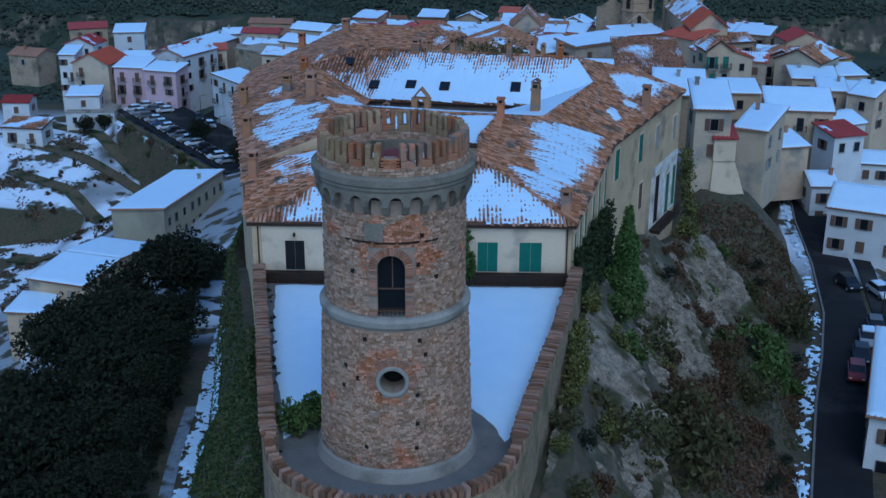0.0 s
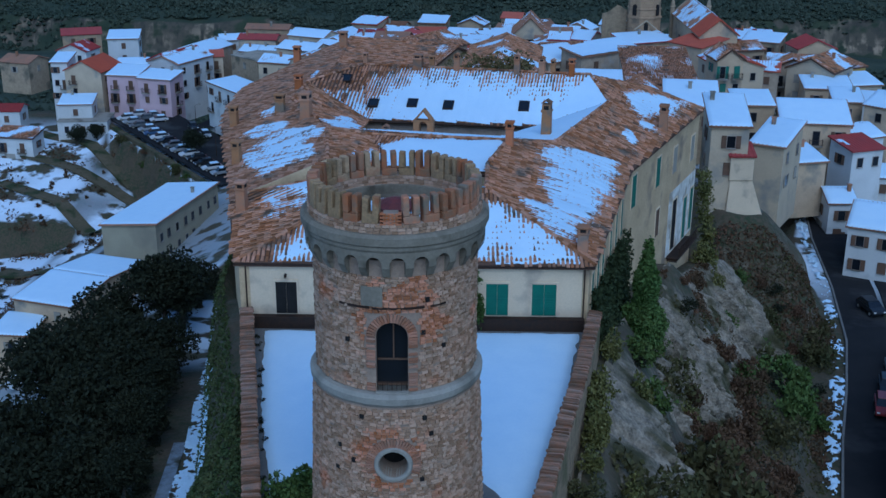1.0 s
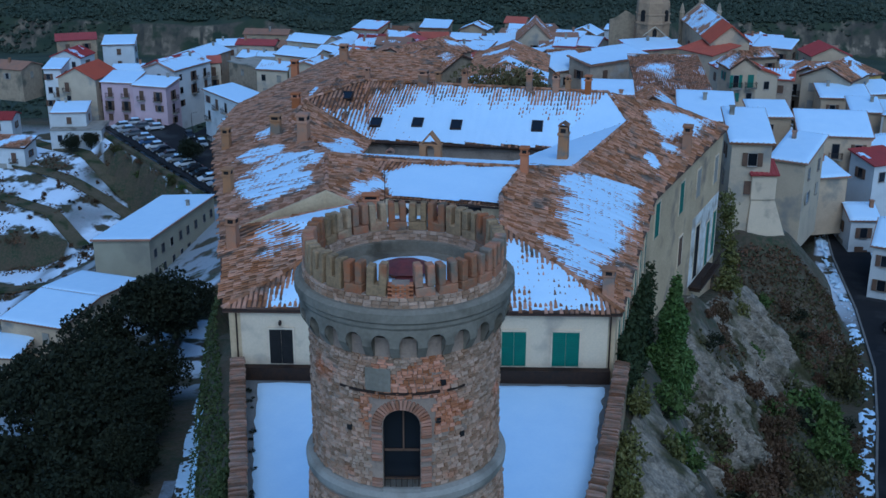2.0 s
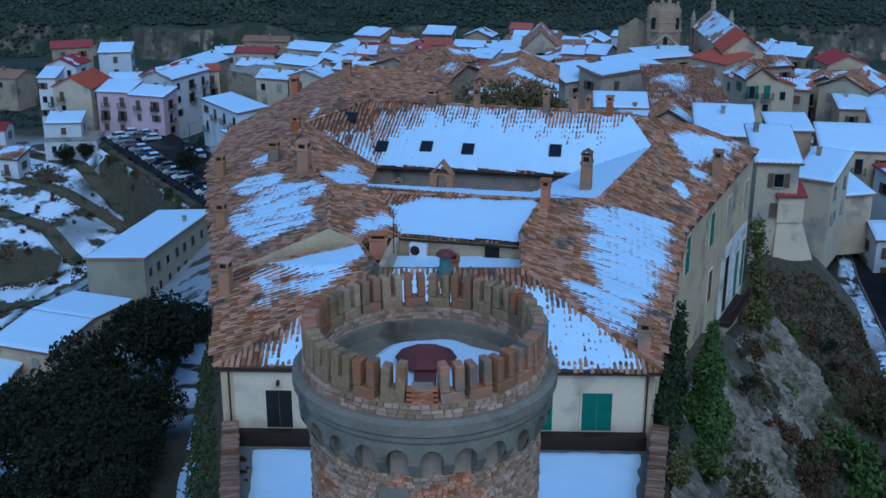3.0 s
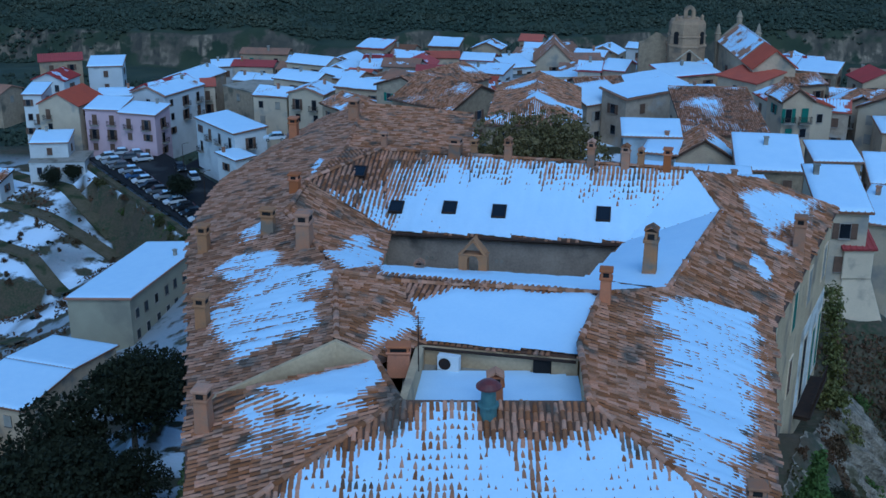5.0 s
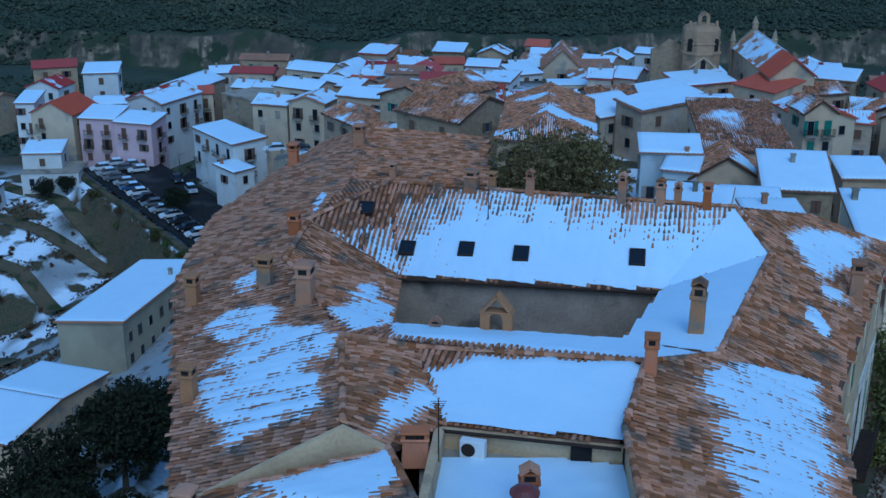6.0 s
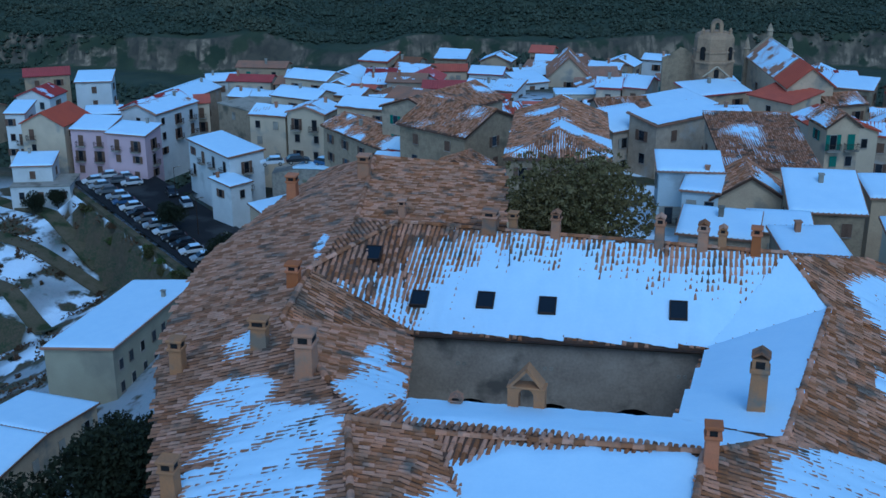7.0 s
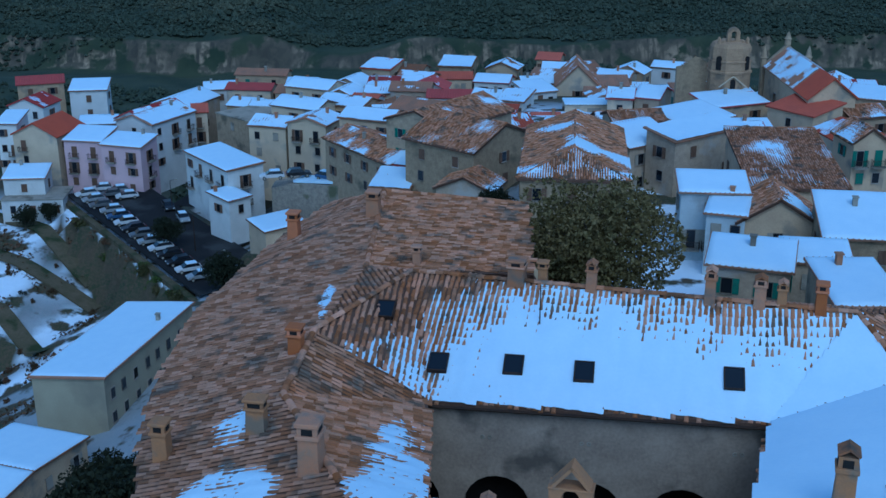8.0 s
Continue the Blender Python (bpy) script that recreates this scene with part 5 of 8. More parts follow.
for zc in (13.12, 13.24, 13.37):
    ang = rnd.uniform(0, 0.1)
    while ang < 2 * math.pi:
        wid = rnd.uniform(0.16, 0.32)
        for rad, s in ((3.32, 1), (2.93, -1)):
            a = ang + wid / 6.6
            m = Matrix.Translation((rad * math.cos(a), rad * math.sin(a), zc)) @ pose(0, 0, 0, 0, 0, math.degrees(a) + (90 if s > 0 else -90))
            base = len(verts)
            for sx, sz in ((-1, -1), (1, -1), (1, 1), (-1, 1)):
                verts.append(tuple(m @ Vector((sx * wid / 2 * rnd.uniform(0.7, 0.96), -0.05 * rnd.uniform(0.5, 1.2), sz * 0.06 * rnd.uniform(0.7, 1)))))
            for sx, sz in ((-1, -1), (1, -1), (1, 1), (-1, 1)):
                verts.append(tuple(m @ Vector((sx * wid / 2, 0.06, sz * 0.065))))
            faces += [tuple(base + i for i in f) for f in stone_faces]
        ang += wid / 3.3
me = bpy.data.meshes.new("stones")
me.from_pydata(verts, [], faces)
data_ob("rubble_facing", me, M_STONE, tower, "rough parapet stones", kind="stuff")


def merlon_mesh(seed):
    """A forked merlon: two worn square prongs on one foot."""
    r2 = random.Random(seed)
    bm = bmesh.new()
    for x0, x1, z0, z1 in ((-0.31, 0.31, -0.03, 0.3 + r2.uniform(-0.05, 0.05)), (-0.31, -0.085 + r2.uniform(-0.02, 0.02), 0.28, 0.98 + r2.uniform(-0.07, 0.05)), (0.085 + r2.uniform(-0.02, 0.02), 0.31, 0.28, 0.98 + r2.uniform(-0.07, 0.05))):
        vs = add_box(bm, x0, -0.22, z0, x1, 0.2, z1, None, 0.03)
        for v in vs:
            if v.is_valid:
                k = 1 - 0.07 * max(0, v.co.z)
                v.co = Vector((v.co.x + r2.uniform(-0.012, 0.012), v.co.y * k + r2.uniform(-0.012, 0.012), v.co.z + r2.uniform(-0.02, 0.02) * (v.co.z > 0.5)))
    me = bpy.data.meshes.new("merlon")
    bm.to_mesh(me)
    bm.free()
    return me


M_MERLON = surface("merlon_masonry", (0.42, 0.15, 0.06), (0.3, 0.19, 0.11), 2.2, 0.92, 0.6, 11.0, vary=0.25, stain=(0.2, 0.16, 0.11), stain_scale=0.9)
M_MERLON_GREY = surface("merlon_mossy_render", (0.46, 0.3, 0.15), (0.22, 0.155, 0.085), 2.2, 0.92, 0.6, 11.0, vary=0.2, stain=(0.33, 0.14, 0.065), stain_scale=0.9, stain_cut=0.58)
shapes = []
for k in range(6):
    mm = merlon_mesh(k)
    mm.materials.append(M_MERLON if k % 2 else M_MERLON_GREY)
    shapes.append(mm)
COUNT = 27
rnd = random.Random(3)
for k in range(COUNT):
    ang = -90 + 360 / COUNT * k
    m = pose(0, 0, 0, 0, 0, ang + 90) @ Matrix.Translation((0, -3.1, 13.46))
    if k == 0:
        block = part("merlon", box(-0.27, -0.2, -0.05, 0.27, 0.2, 0.4, m), M_MORTAR, tower, "low rebuilt block of orange brick")
        one = shared(box(-0.125, -0.03, -0.027, 0.125, 0.22, 0.027, None, 0.006), "brick", M_BRICK)
        for c in range(7):
            for q in range(-1, 2):
                bx = 0.27 * q + (0.135 if c % 2 else 0.0)
                if abs(bx) < 0.3:
                    ob = new("brick", one)
                    ob.parent = block
                    ob.matrix_local = m @ Matrix.Translation((bx * 0.62 / 0.6, -0.21, -0.02 + 0.065 * c)) @ Matrix.Diagonal((0.9, 1, 1, 1))
        continue
    ob = new("merlon", shapes[rnd.randrange(6)])
    ob.parent = tower
    ob.matrix_local = m @ pose(0, 0, 0, rnd.uniform(-2, 2), rnd.uniform(-2, 2), rnd.uniform(-3, 3))
# snow and hatch on the platform
bm = bmesh.new()
bmesh.ops.create_circle(bm, cap_ends=False, segments=40, radius=1)
loop = list(bm.verts)
mid = bm.verts.new((0.4, -0.2, 12.88))
for i, v in enumerate(loop):
    a = 2 * math.pi * i / 40
    r = 1.0 + 0.16 * nz(math.cos(a) * 1.7, math.sin(a) * 1.7, 2)
    v.co = Vector((0.4 + 2.2 * r * math.cos(a), -0.2 + 2.2 * r * math.sin(a), 12.75))
inner = [bm.verts.new((0.4 + 0.9 * (v.co.x - 0.4), -0.2 + 0.9 * (v.co.y + 0.2), 12.85)) for v in loop]
for i in range(40):
    j = (i + 1) % 40
    bm.faces.new((loop[i], loop[j], inner[j], inner[i]))
    bm.faces.new((inner[i], inner[j], mid))
bmesh.ops.recalc_face_normals(bm, faces=bm.faces)
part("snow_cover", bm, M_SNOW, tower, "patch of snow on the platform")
hatch = thing("roof_cupola", pose(TOWER_X + 0.02, TOWER_Y + 0.2, 12.72), "low dished cupola of dark red metal over the stair", "cupola")
part("drum", lathe([(0.6, 0), (0.6, 0.3), (0.66, 0.32)], 16), M_BRICK, hatch)
part("dome", lathe([(0.66, 0.3), (0.84, 0.32), (0.86, 0.37), (0.78, 0.42), (0.74, 0.4), (0.5, 0.52), (0.22, 0.62), (0.02, 0.66)], 10), M_DOME, hatch, "faceted dark red dome with a rim gutter")
part("stair_cover", box(-0.3, -2.6, -0.02, 0.3, -0.6, 0.3, None, 0.03), M_DOME, hatch, "low dark red sheet cover of the stair")

# ---- terrace ----
mesh_ob("terrace_floor", prism(TERRACE, -3.5, -1.25), M_PAVE, None, "grey paved castle terrace round the tower", "terrace", kind="structure")
SNOWFIELD = [(-8.9, 1.4), (9.7, 1.1), (8.1, -7.4), (6.5, -13.9), (5.2, -18.9), (4.5, -16.9), (3.6, -15.4), (0, -14.2), (-3.4, -15.2), (-4.4, -16.6), (-5.6, -18.6), (-6.1, -15.5), (-7.4, -9.5)]
verts, index, cells = [], {}, []
for j in range(100):
    for i in range(96):
        x, y = -9.6 + 0.21 * i, -19.6 + 0.21 * j
        g = edge_gap(x, y, SNOWFIELD) * (1 if inside(x, y, SNOWFIELD) else -1) + 0.16 * nz(x * 1.2, y * 1.2)
        if g > -0.4:
            index[i, j] = len(verts)
            verts.append((x, y, -1.25 + min(0.14, 0.4 * g) + 0.02 * nz(x * 0.5, y * 0.5)))
for (i, j), a in index.items():
    q = (index.get((i + 1, j)), index.get((i + 1, j + 1)), index.get((i, j + 1)))
    if None not in q:
        cells.append((a, *q))
me = bpy.data.meshes.new("snow_field")
me.from_pydata(verts, [], cells)
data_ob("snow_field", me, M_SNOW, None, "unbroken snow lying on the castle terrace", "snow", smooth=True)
mesh_ob("door_step", prism([(-9.6, 1.62), (10.0, 1.32), (10.0, 1.8), (-9.6, 2.1)], -1.5, -0.5), M_IRON, None, "dark raised step along the front wall", "step", kind="structure")


def coping_mesh():
    me = bpy.data.meshes.new("coping_brick")
    bm = bmesh.new()
    pts = [(-0.33, 0), (0.33, 0), (0.33, 0.085), (0.27, 0.12), (-0.27, 0.12), (-0.33, 0.085)]
    a = [bm.verts.new((x, -0.1, z)) for x, z in pts]
    b = [bm.verts.new((x, 0.1, z)) for x, z in pts]
    for i in range(6):
        bm.faces.new((a[i], a[(i + 1) % 6], b[(i + 1) % 6], b[i]))
    bm.faces.new(a[::-1])
    bm.faces.new(b)
    bmesh.ops.recalc_face_normals(bm, faces=bm.faces)
    bm.to_mesh(me)
    bm.free()
    me.materials.append(M_COPING)
    return me


COPING = coping_mesh()
rnd = random.Random(12)
for name, line in (("right", [(10.55, 1.4), (8.65, -7.4), (7.05, -13.9), (6.05, -18.25), (5.6, -20.5)]), ("left", [(-9.85, 1.7), (-7.8, -9.9), (-6.15, -19.4), (-5.85, -20.5)])):
    wall = thing("parapet_wall", pose(0, 0, 0), "rubble parapet wall of the terrace with a brick coping", "wall", kind="structure")
    s = 1 if name == "right" else -1
    outer_ = [(x + s * 0.40, y) for x, y in line]
    inner_ = [(x - s * 0.3, y) for x, y in line]
    part("wall_body", prism(outer_ + inner_[::-1], -8.5, -0.02), M_PARAPET, wall)
    for (ax, ay), (bx, by) in zip(line, line[1:]):
        d = Vector((bx - ax, by - ay))
        k = int(d.length / 0.125)
        for i in range(k):
            p = Vector((ax, ay)) + d * (i + 0.5) / k
            ob = new("coping_brick", COPING)
            ob.parent = wall
            sag = 0.03 * nz(p.x * 0.6, p.y * 0.6, 5)
            ob.matrix_world = pose(p.x + s * 0.08 + sag + rnd.uniform(-0.045, 0.045), p.y, -0.04 + sag + rnd.uniform(0, 0.06), rnd.uniform(-6, 6), rnd.uniform(-5, 5), math.degrees(math.atan2(d.y, d.x)) - 90 + rnd.uniform(-6, 6)) @ Matrix.Diagonal((rnd.uniform(1.12, 1.25), 0.55, rnd.uniform(0.85, 1.3), 1))
bastion = thing("bastion_wall", pose(-0.15, -20.4, 0), "curved rubble bastion wall topped with rounded brick merlons", "wall", kind="structure")
pts_o = [(6.05 * math.cos(radians(a)), 6.05 * math.sin(radians(a))) for a in range(-1, -180, -6)]
pts_i = [(5.45 * math.cos(radians(a)), 5.45 * math.sin(radians(a))) for a in range(-1, -180, -6)]
part("wall_body", prism(pts_o + pts_i[::-1], -9.0, -0.28), M_PARAPET, bastion)
post_me = bpy.data.meshes.new("merlon")
bm = bmesh.new()
pts = [(-0.19, 0), (0.19, 0), (0.2, 0.42), (0.15, 0.6), (0.06, 0.7), (-0.06, 0.7), (-0.15, 0.6), (-0.2, 0.42)]
a = [bm.verts.new((x, -0.27, z)) for x, z in pts]
b = [bm.verts.new((x, 0.27, z * 0.98)) for x, z in pts]
for i in range(8):
    bm.faces.new((a[i], a[(i + 1) % 8], b[(i + 1) % 8], b[i]))
bm.faces.new(a[::-1])
bm.faces.new(b)
bmesh.ops.recalc_face_normals(bm, faces=bm.faces)
bm.to_mesh(post_me)
bm.free()
post_me.materials.append(M_COPING)
for k in range(54):
    ang = -3 - 174 * k / 53
    ob = new("merlon", post_me)
    ob.parent = bastion
    ob.matrix_local = pose(0, 0, 0, 0, 0, ang + 90) @ Matrix.Translation((0, -5.75, -0.33)) @ pose(0, 0, 0, rnd.uniform(-4, 4), rnd.uniform(-5, 5), 0) @ Matrix.Diagonal((0.62, 0.9, rnd.uniform(0.78, 0.95), 1))

# ---- houses ----
WALLS = {
    "white": surface("white_stucco", (0.70, 0.69, 0.66), (0.58, 0.57, 0.54), 0.4, 0.9, 0.1, 8.0, vary=0.06, stain=(0.5, 0.49, 0.46), stain_scale=0.3, stain_cut=0.6),
    "cream": surface("cream_stucco", (0.62, 0.5, 0.34), (0.49, 0.39, 0.27), 0.4, 0.9, 0.15, 8.0, vary=0.1, stain=(0.34, 0.31, 0.26), stain_scale=0.3),
    "pink": surface("pink_stucco", (0.62, 0.44, 0.45), (0.54, 0.39, 0.4), 0.4, 0.9, 0.1, 8.0, stain=(0.46, 0.36, 0.36), stain_scale=0.3, stain_cut=0.6),
    "tan": surface("tan_stucco", (0.56, 0.42, 0.26), (0.43, 0.31, 0.195), 0.5, 0.92, 0.25, 6.0, vary=0.18, stain=(0.26, 0.23, 0.18), stain_scale=0.3),
    "stone": surface("grey_stone_wall", (0.46, 0.36, 0.25), (0.32, 0.25, 0.175), 1.2, 0.95, 0.6, 5.0, vary=0.15, stain=(0.42, 0.38, 0.33), stain_scale=0.25),
    "rubble": surface("brown_rubble_wall", (0.42, 0.32, 0.2), (0.28, 0.21, 0.135), 1.4, 0.95, 0.8, 4.5, vary=0.15, stain=(0.15, 0.13, 0.09), stain_scale=0.25),
    "bluewhite": surface("pale_blue_stucco", (0.55, 0.6, 0.62), (0.44, 0.48, 0.5), 0.5, 0.9, 0.15, 8.0, stain=(0.36, 0.38, 0.39), stain_scale=0.3),
    "greygreen": surface("grey_green_stucco", (0.4, 0.355, 0.245), (0.33, 0.29, 0.2), 0.3, 0.9, 0.12, 8.0, stain=(0.27, 0.24, 0.175), stain_scale=0.15),
    "yellow": surface("yellow_stucco", (0.62, 0.42, 0.1), (0.54, 0.37, 0.1), 0.4, 0.9, 0.1, 8.0),
}
WALL_WORDS = {"white": "white-stuccoed", "cream": "stained cream", "pink": "pale pink", "tan": "tan plastered", "stone": "grey stone", "rubble": "brown rubble-stone",
              "bluewhite": "pale blue-white", "greygreen": "long grey-green", "yellow": "bright yellow"}
TILES = {"old": M_TILE_FAR, "red": M_TILE_RED, "wine": M_TILE_WINE}
TILE_WORDS = {"old": "old clay-tile roof", "red": "bright red tile roof", "wine": "wine-red tile roof"}


def window_meshes():
    # frame, reveal and sill as one moulded body
    bm = bmesh.new()
    prof = [(0.05, -0.08), (-0.14, -0.08), (-0.14, 0.0), (-0.045, 0.0), (-0.045, 1.4), (0.05, 1.4)]
    a = [bm.verts.new((-0.52, y, z)) for y, z in prof]
    b = [bm.verts.new((0.52, y, z)) for y, z in prof]
    for i in range(6):
        bm.faces.new((a[i], a[(i + 1) % 6], b[(i + 1) % 6], b[i]))
    bm.faces.new(a[::-1])
    bm.faces.new(b)
    bmesh.ops.recalc_face_normals(bm, faces=bm.faces)
    frame_me = shared(bm, "window", M_FRAME)
    pane_me = shared(box(-0.44, -0.055, 0.06, 0.44, 0.03, 1.34), "pane", M_GLASS)
    bm = bmesh.new()
    zig = [(-0.02, 0.0), (-0.07, 0.0), (-0.07, 0.1)] + [p for k in range(8) for p in ((-0.1, 0.12 + 0.155 * k), (-0.06, 0.24 + 0.155 * k))] + [(-0.07, 1.4), (-0.02, 1.4)]
    sa = [bm.verts.new((-0.03, y, z)) for y, z in zig]
    sb = [bm.verts.new((0.5, y, z)) for y, z in zig]
    for i in range(len(zig)):
        j = (i + 1) % len(zig)
        bm.faces.new((sa[i], sa[j], sb[j], sb[i]))
    bm.faces.new(sa[::-1])
    bm.faces.new(sb)
    shut = {}
    src = bpy.data.meshes.new("shutter")
    bm.to_mesh(src)
    bm.free()
    for key, mt in (("brown", M_WOOD), ("green", M_GREEN), ("grey", M_RENDER)):
        c = src.copy()
        c.materials.append(mt)
        shut[key] = c
    return frame_me, pane_me, shut


WIN_ME, PANE_ME, SHUT_ME = window_meshes()
DOOR_ME = shared(box(-0.55, -0.06, 0, 0.55, 0.05, 2.1, None, 0.02), "door", M_WOOD)
GARAGE_ME = shared(box(-1.2, -0.05, 0, 1.2, 0.05, 2.2, None, 0.02), "garage_door", M_RENDER)
bm = bmesh.new()
add_box(bm, -0.9, -0.85, -0.12, 0.9, 0, 0.0)
BALC_ME = shared(bm, "balcony", M_RENDER)
bm = bmesh.new()
for k in range(13):
    add_box(bm, -0.88 + 0.146 * k, -0.84, 0, -0.86 + 0.146 * k, -0.82, 0.9)
add_box(bm, -0.9, -0.86, 0.88, 0.9, -0.8, 0.93)
for s in (-0.89, 0.87):
    add_box(bm, s, -0.84, 0.88, s + 0.02, 0, 0.93)
    for k in range(5):
        add_box(bm, s, -0.7 + 0.15 * k, 0, s + 0.02, -0.68 + 0.15 * k, 0.9)
RAIL_ME = shared(bm, "railing", M_IRON)


def put(me, name, parent, m):
    ob = new(name, me)
    ob.parent = parent
    ob.matrix_local = m
    return ob


HOUSE_NO = [0]


def roof_snow(parent, o, e1, e2, cover, rnd):
    """Snow on one slope: a grid over o + u e1 + v e2, thick inside, ragged where the cover is thin."""
    l1, l2 = e1.length, e2.length
    n1, n2 = max(3, int(l1 / 0.5)), max(3, int(l2 / 0.5))
    up = e1.cross(e2).normalized()
    if up.z < 0:
        up = -up
    seed = rnd.uniform(0, 50)
    index, verts, faces = {}, [], []
    for j in range(n2 + 1):
        for i in range(n1 + 1):
            u, v = 0.02 + 0.96 * i / n1, 0.02 + 0.96 * j / n2
            p = o + e1 * u + e2 * v
            g = min(min(u, 1 - u) * l1, min(v, 1 - v) * l2)
            k = nz(p.x * 0.35 + seed, p.y * 0.35, 1) + 0.5 * nz(p.x * 1.1, p.y * 1.1 + seed, 2) + 0.25 * nz(p.x * 2.7, p.y * 2.7, seed)
            t = 0.18 * min(1, 0.35 + g) + 0.03 * k if cover >= 0.95 else 0.16 * ((cover - 0.5) * 1.5 + k * 0.9 + 0.15 + (0.25 * (1 - v) if cover > 0.5 else 0))
            if t > -0.02:
                index[i, j] = len(verts)
                verts.append(tuple(p + up * (0.02 + max(-0.06, min(0.2, t)))))
    for (i, j), a in index.items():
        q = (index.get((i + 1, j)), index.get((i + 1, j + 1)), index.get((i, j + 1)))
        if None not in q:
            faces.append((a, *q))
    # rim down to the roof
    if cover >= 0.95:
        rim = [(i, 0) for i in range(n1 + 1)] + [(n1, j) for j in range(1, n2 + 1)] + [(i, n2) for i in range(n1 - 1, -1, -1)] + [(0, j) for j in range(n2 - 1, 0, -1)]
        low = []
        for key in rim:
            i, j = key
            p = o + e1 * (0.01 + 0.98 * i / n1) + e2 * (0.01 + 0.98 * j / n2) - up * 0.01
            low.append(len(verts))
            verts.append(tuple(p))
        for a in range(len(rim)):
            b = (a + 1) % len(rim)
            faces.append((low[a], low[b], index[rim[b]], index[rim[a]]))
    if faces:
        me = bpy.data.meshes.new("snow_cover")
        me.from_pydata(verts, [], faces)
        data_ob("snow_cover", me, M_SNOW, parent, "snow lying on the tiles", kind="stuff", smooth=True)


def slope_slab(bm, o, e1, e2, thick=0.2):
    up = e1.cross(e2).normalized()
    if up.z < 0:
        up = -up
    # one corrugated sheet: tile courses run down the slope
    n = max(4, int(e1.length / 0.5))
    ks = [0.0] + [(k + f) / n for k in range(n) for f in (0.28, 0.5, 0.72)] + [1.0]
    hs = [0.0] + [0.0, 0.075, 0.0] * n + [0.0]
    top = [[bm.verts.new(o + e1 * k + e2 * v + up * h) for k, h in zip(ks, hs)] for v in (0, 1)]
    low = [[bm.verts.new(o + e1 * k + e2 * v - up * thick) for k in (0, 1)] for v in (0, 1)]
    for i in range(len(ks) - 1):
        bm.faces.new((top[0][i], top[0][i + 1], top[1][i + 1], top[1][i]))
    bm.faces.new([low[0][0], low[0][1]] + top[0][::-1])
    bm.faces.new([low[1][1], low[1][0]] + top[1])
    bm.faces.new((low[0][0], top[0][0], top[1][0], low[1][0]))
    bm.faces.new((low[0][1], low[1][1], top[1][-1], top[0][-1]))
    bm.faces.new((low[0][0], low[1][0], low[1][1], low[0][1]))


def house(x0, y0, x1, y1, z, depth, roof, snow, wall, tile, floors, cols, rise=None, balcony=False, side=0):
    """A house from its front eave (two ends and height): walls down to the ground, roof, snow, windows, balconies, chimney."""
    HOUSE_NO[0] += 1
    rnd = random.Random(HOUSE_NO[0] * 13)
    if x0 > -25 and y0 > 140 and snow == 1 and HOUSE_NO[0] % 5 < 3:
        snow = (0.78, 0.62, 0.7)[HOUSE_NO[0] % 3]
        if HOUSE_NO[0] % 4 == 1 and tile == "old":
            tile = "wine" if HOUSE_NO[0] % 8 == 1 else "red"
    w = math.hypot(x1 - x0, y1 - y0)
    ang = math.degrees(math.atan2(y1 - y0, x1 - x0))
    m = pose(x0, y0, 0, 0, 0, ang)
    corners = [m @ Vector((u, v, 0)) for u, v in ((0, 0), (w, 0), (w, depth), (0, depth))]
    base = min(ground_level(c.x, c.y) for c in corners) - 0.4
    base = min(max(base, z - 3.1 * floors - 4.5), z - 3.0 * floors)
    h = z - base
    snow_word = "snow-covered " if snow > 0.6 else ("patchily snowy " if snow > 0.2 else "")
    label = f"{WALL_WORDS[wall]} village house with a {snow_word}{TILE_WORDS[tile]}"
    root = thing("house", pose(x0, y0, base, 0, 0, ang), label, "house", "village houses")
    if rise is None:
        rise = {"mono": 0.16 * depth, "front": 0.17 * depth, "gable": 0.22 * w, "hip": 0.22 * w, "flat": 0.0, "cross": 0.1 * w}[roof]
    ov = 0.35
    slopes = []
    tops = [h, h, h, h]
    if roof == "mono":
        tops = [h, h, h + rise, h + rise]
        k = rise / depth
        slopes = [(Vector((-ov, -ov, h + 0.2 - k * ov)), Vector((w + 2 * ov, 0, 0)), Vector((0, depth + 2 * ov, rise + 2 * k * ov)))]
    elif roof == "cross":
        tops = [h, h + rise, h + rise, h]
        k = rise / w
        slopes = [(Vector((-ov, depth + ov, h + 0.2 - k * ov)), Vector((0, -depth - 2 * ov, 0)), Vector((w + 2 * ov, 0, rise + 2 * k * ov)))]
    elif roof == "front":
        k = rise / (depth / 2)
        slopes = [(Vector((-ov, -ov, h + 0.2 - k * ov)), Vector((w + 2 * ov, 0, 0)), Vector((0, depth / 2 + ov, rise + k * ov))),
                  (Vector((w + ov, depth + ov, h + 0.2 - k * ov)), Vector((-w - 2 * ov, 0, 0)), Vector((0, -depth / 2 - ov, rise + k * ov)))]
    elif roof == "gable":
        k = rise / (w / 2)
        slopes = [(Vector((w + ov, -ov, h + 0.2 - k * ov)), Vector((0, depth + 2 * ov, 0)), Vector((-w / 2 - ov, 0, rise + k * ov))),
                  (Vector((-ov, depth + ov, h + 0.2 - k * ov)), Vector((0, -depth - 2 * ov, 0)), Vector((w / 2 + ov, 0, rise + k * ov)))]
    elif roof == "hip":
        k = rise / (w / 2)
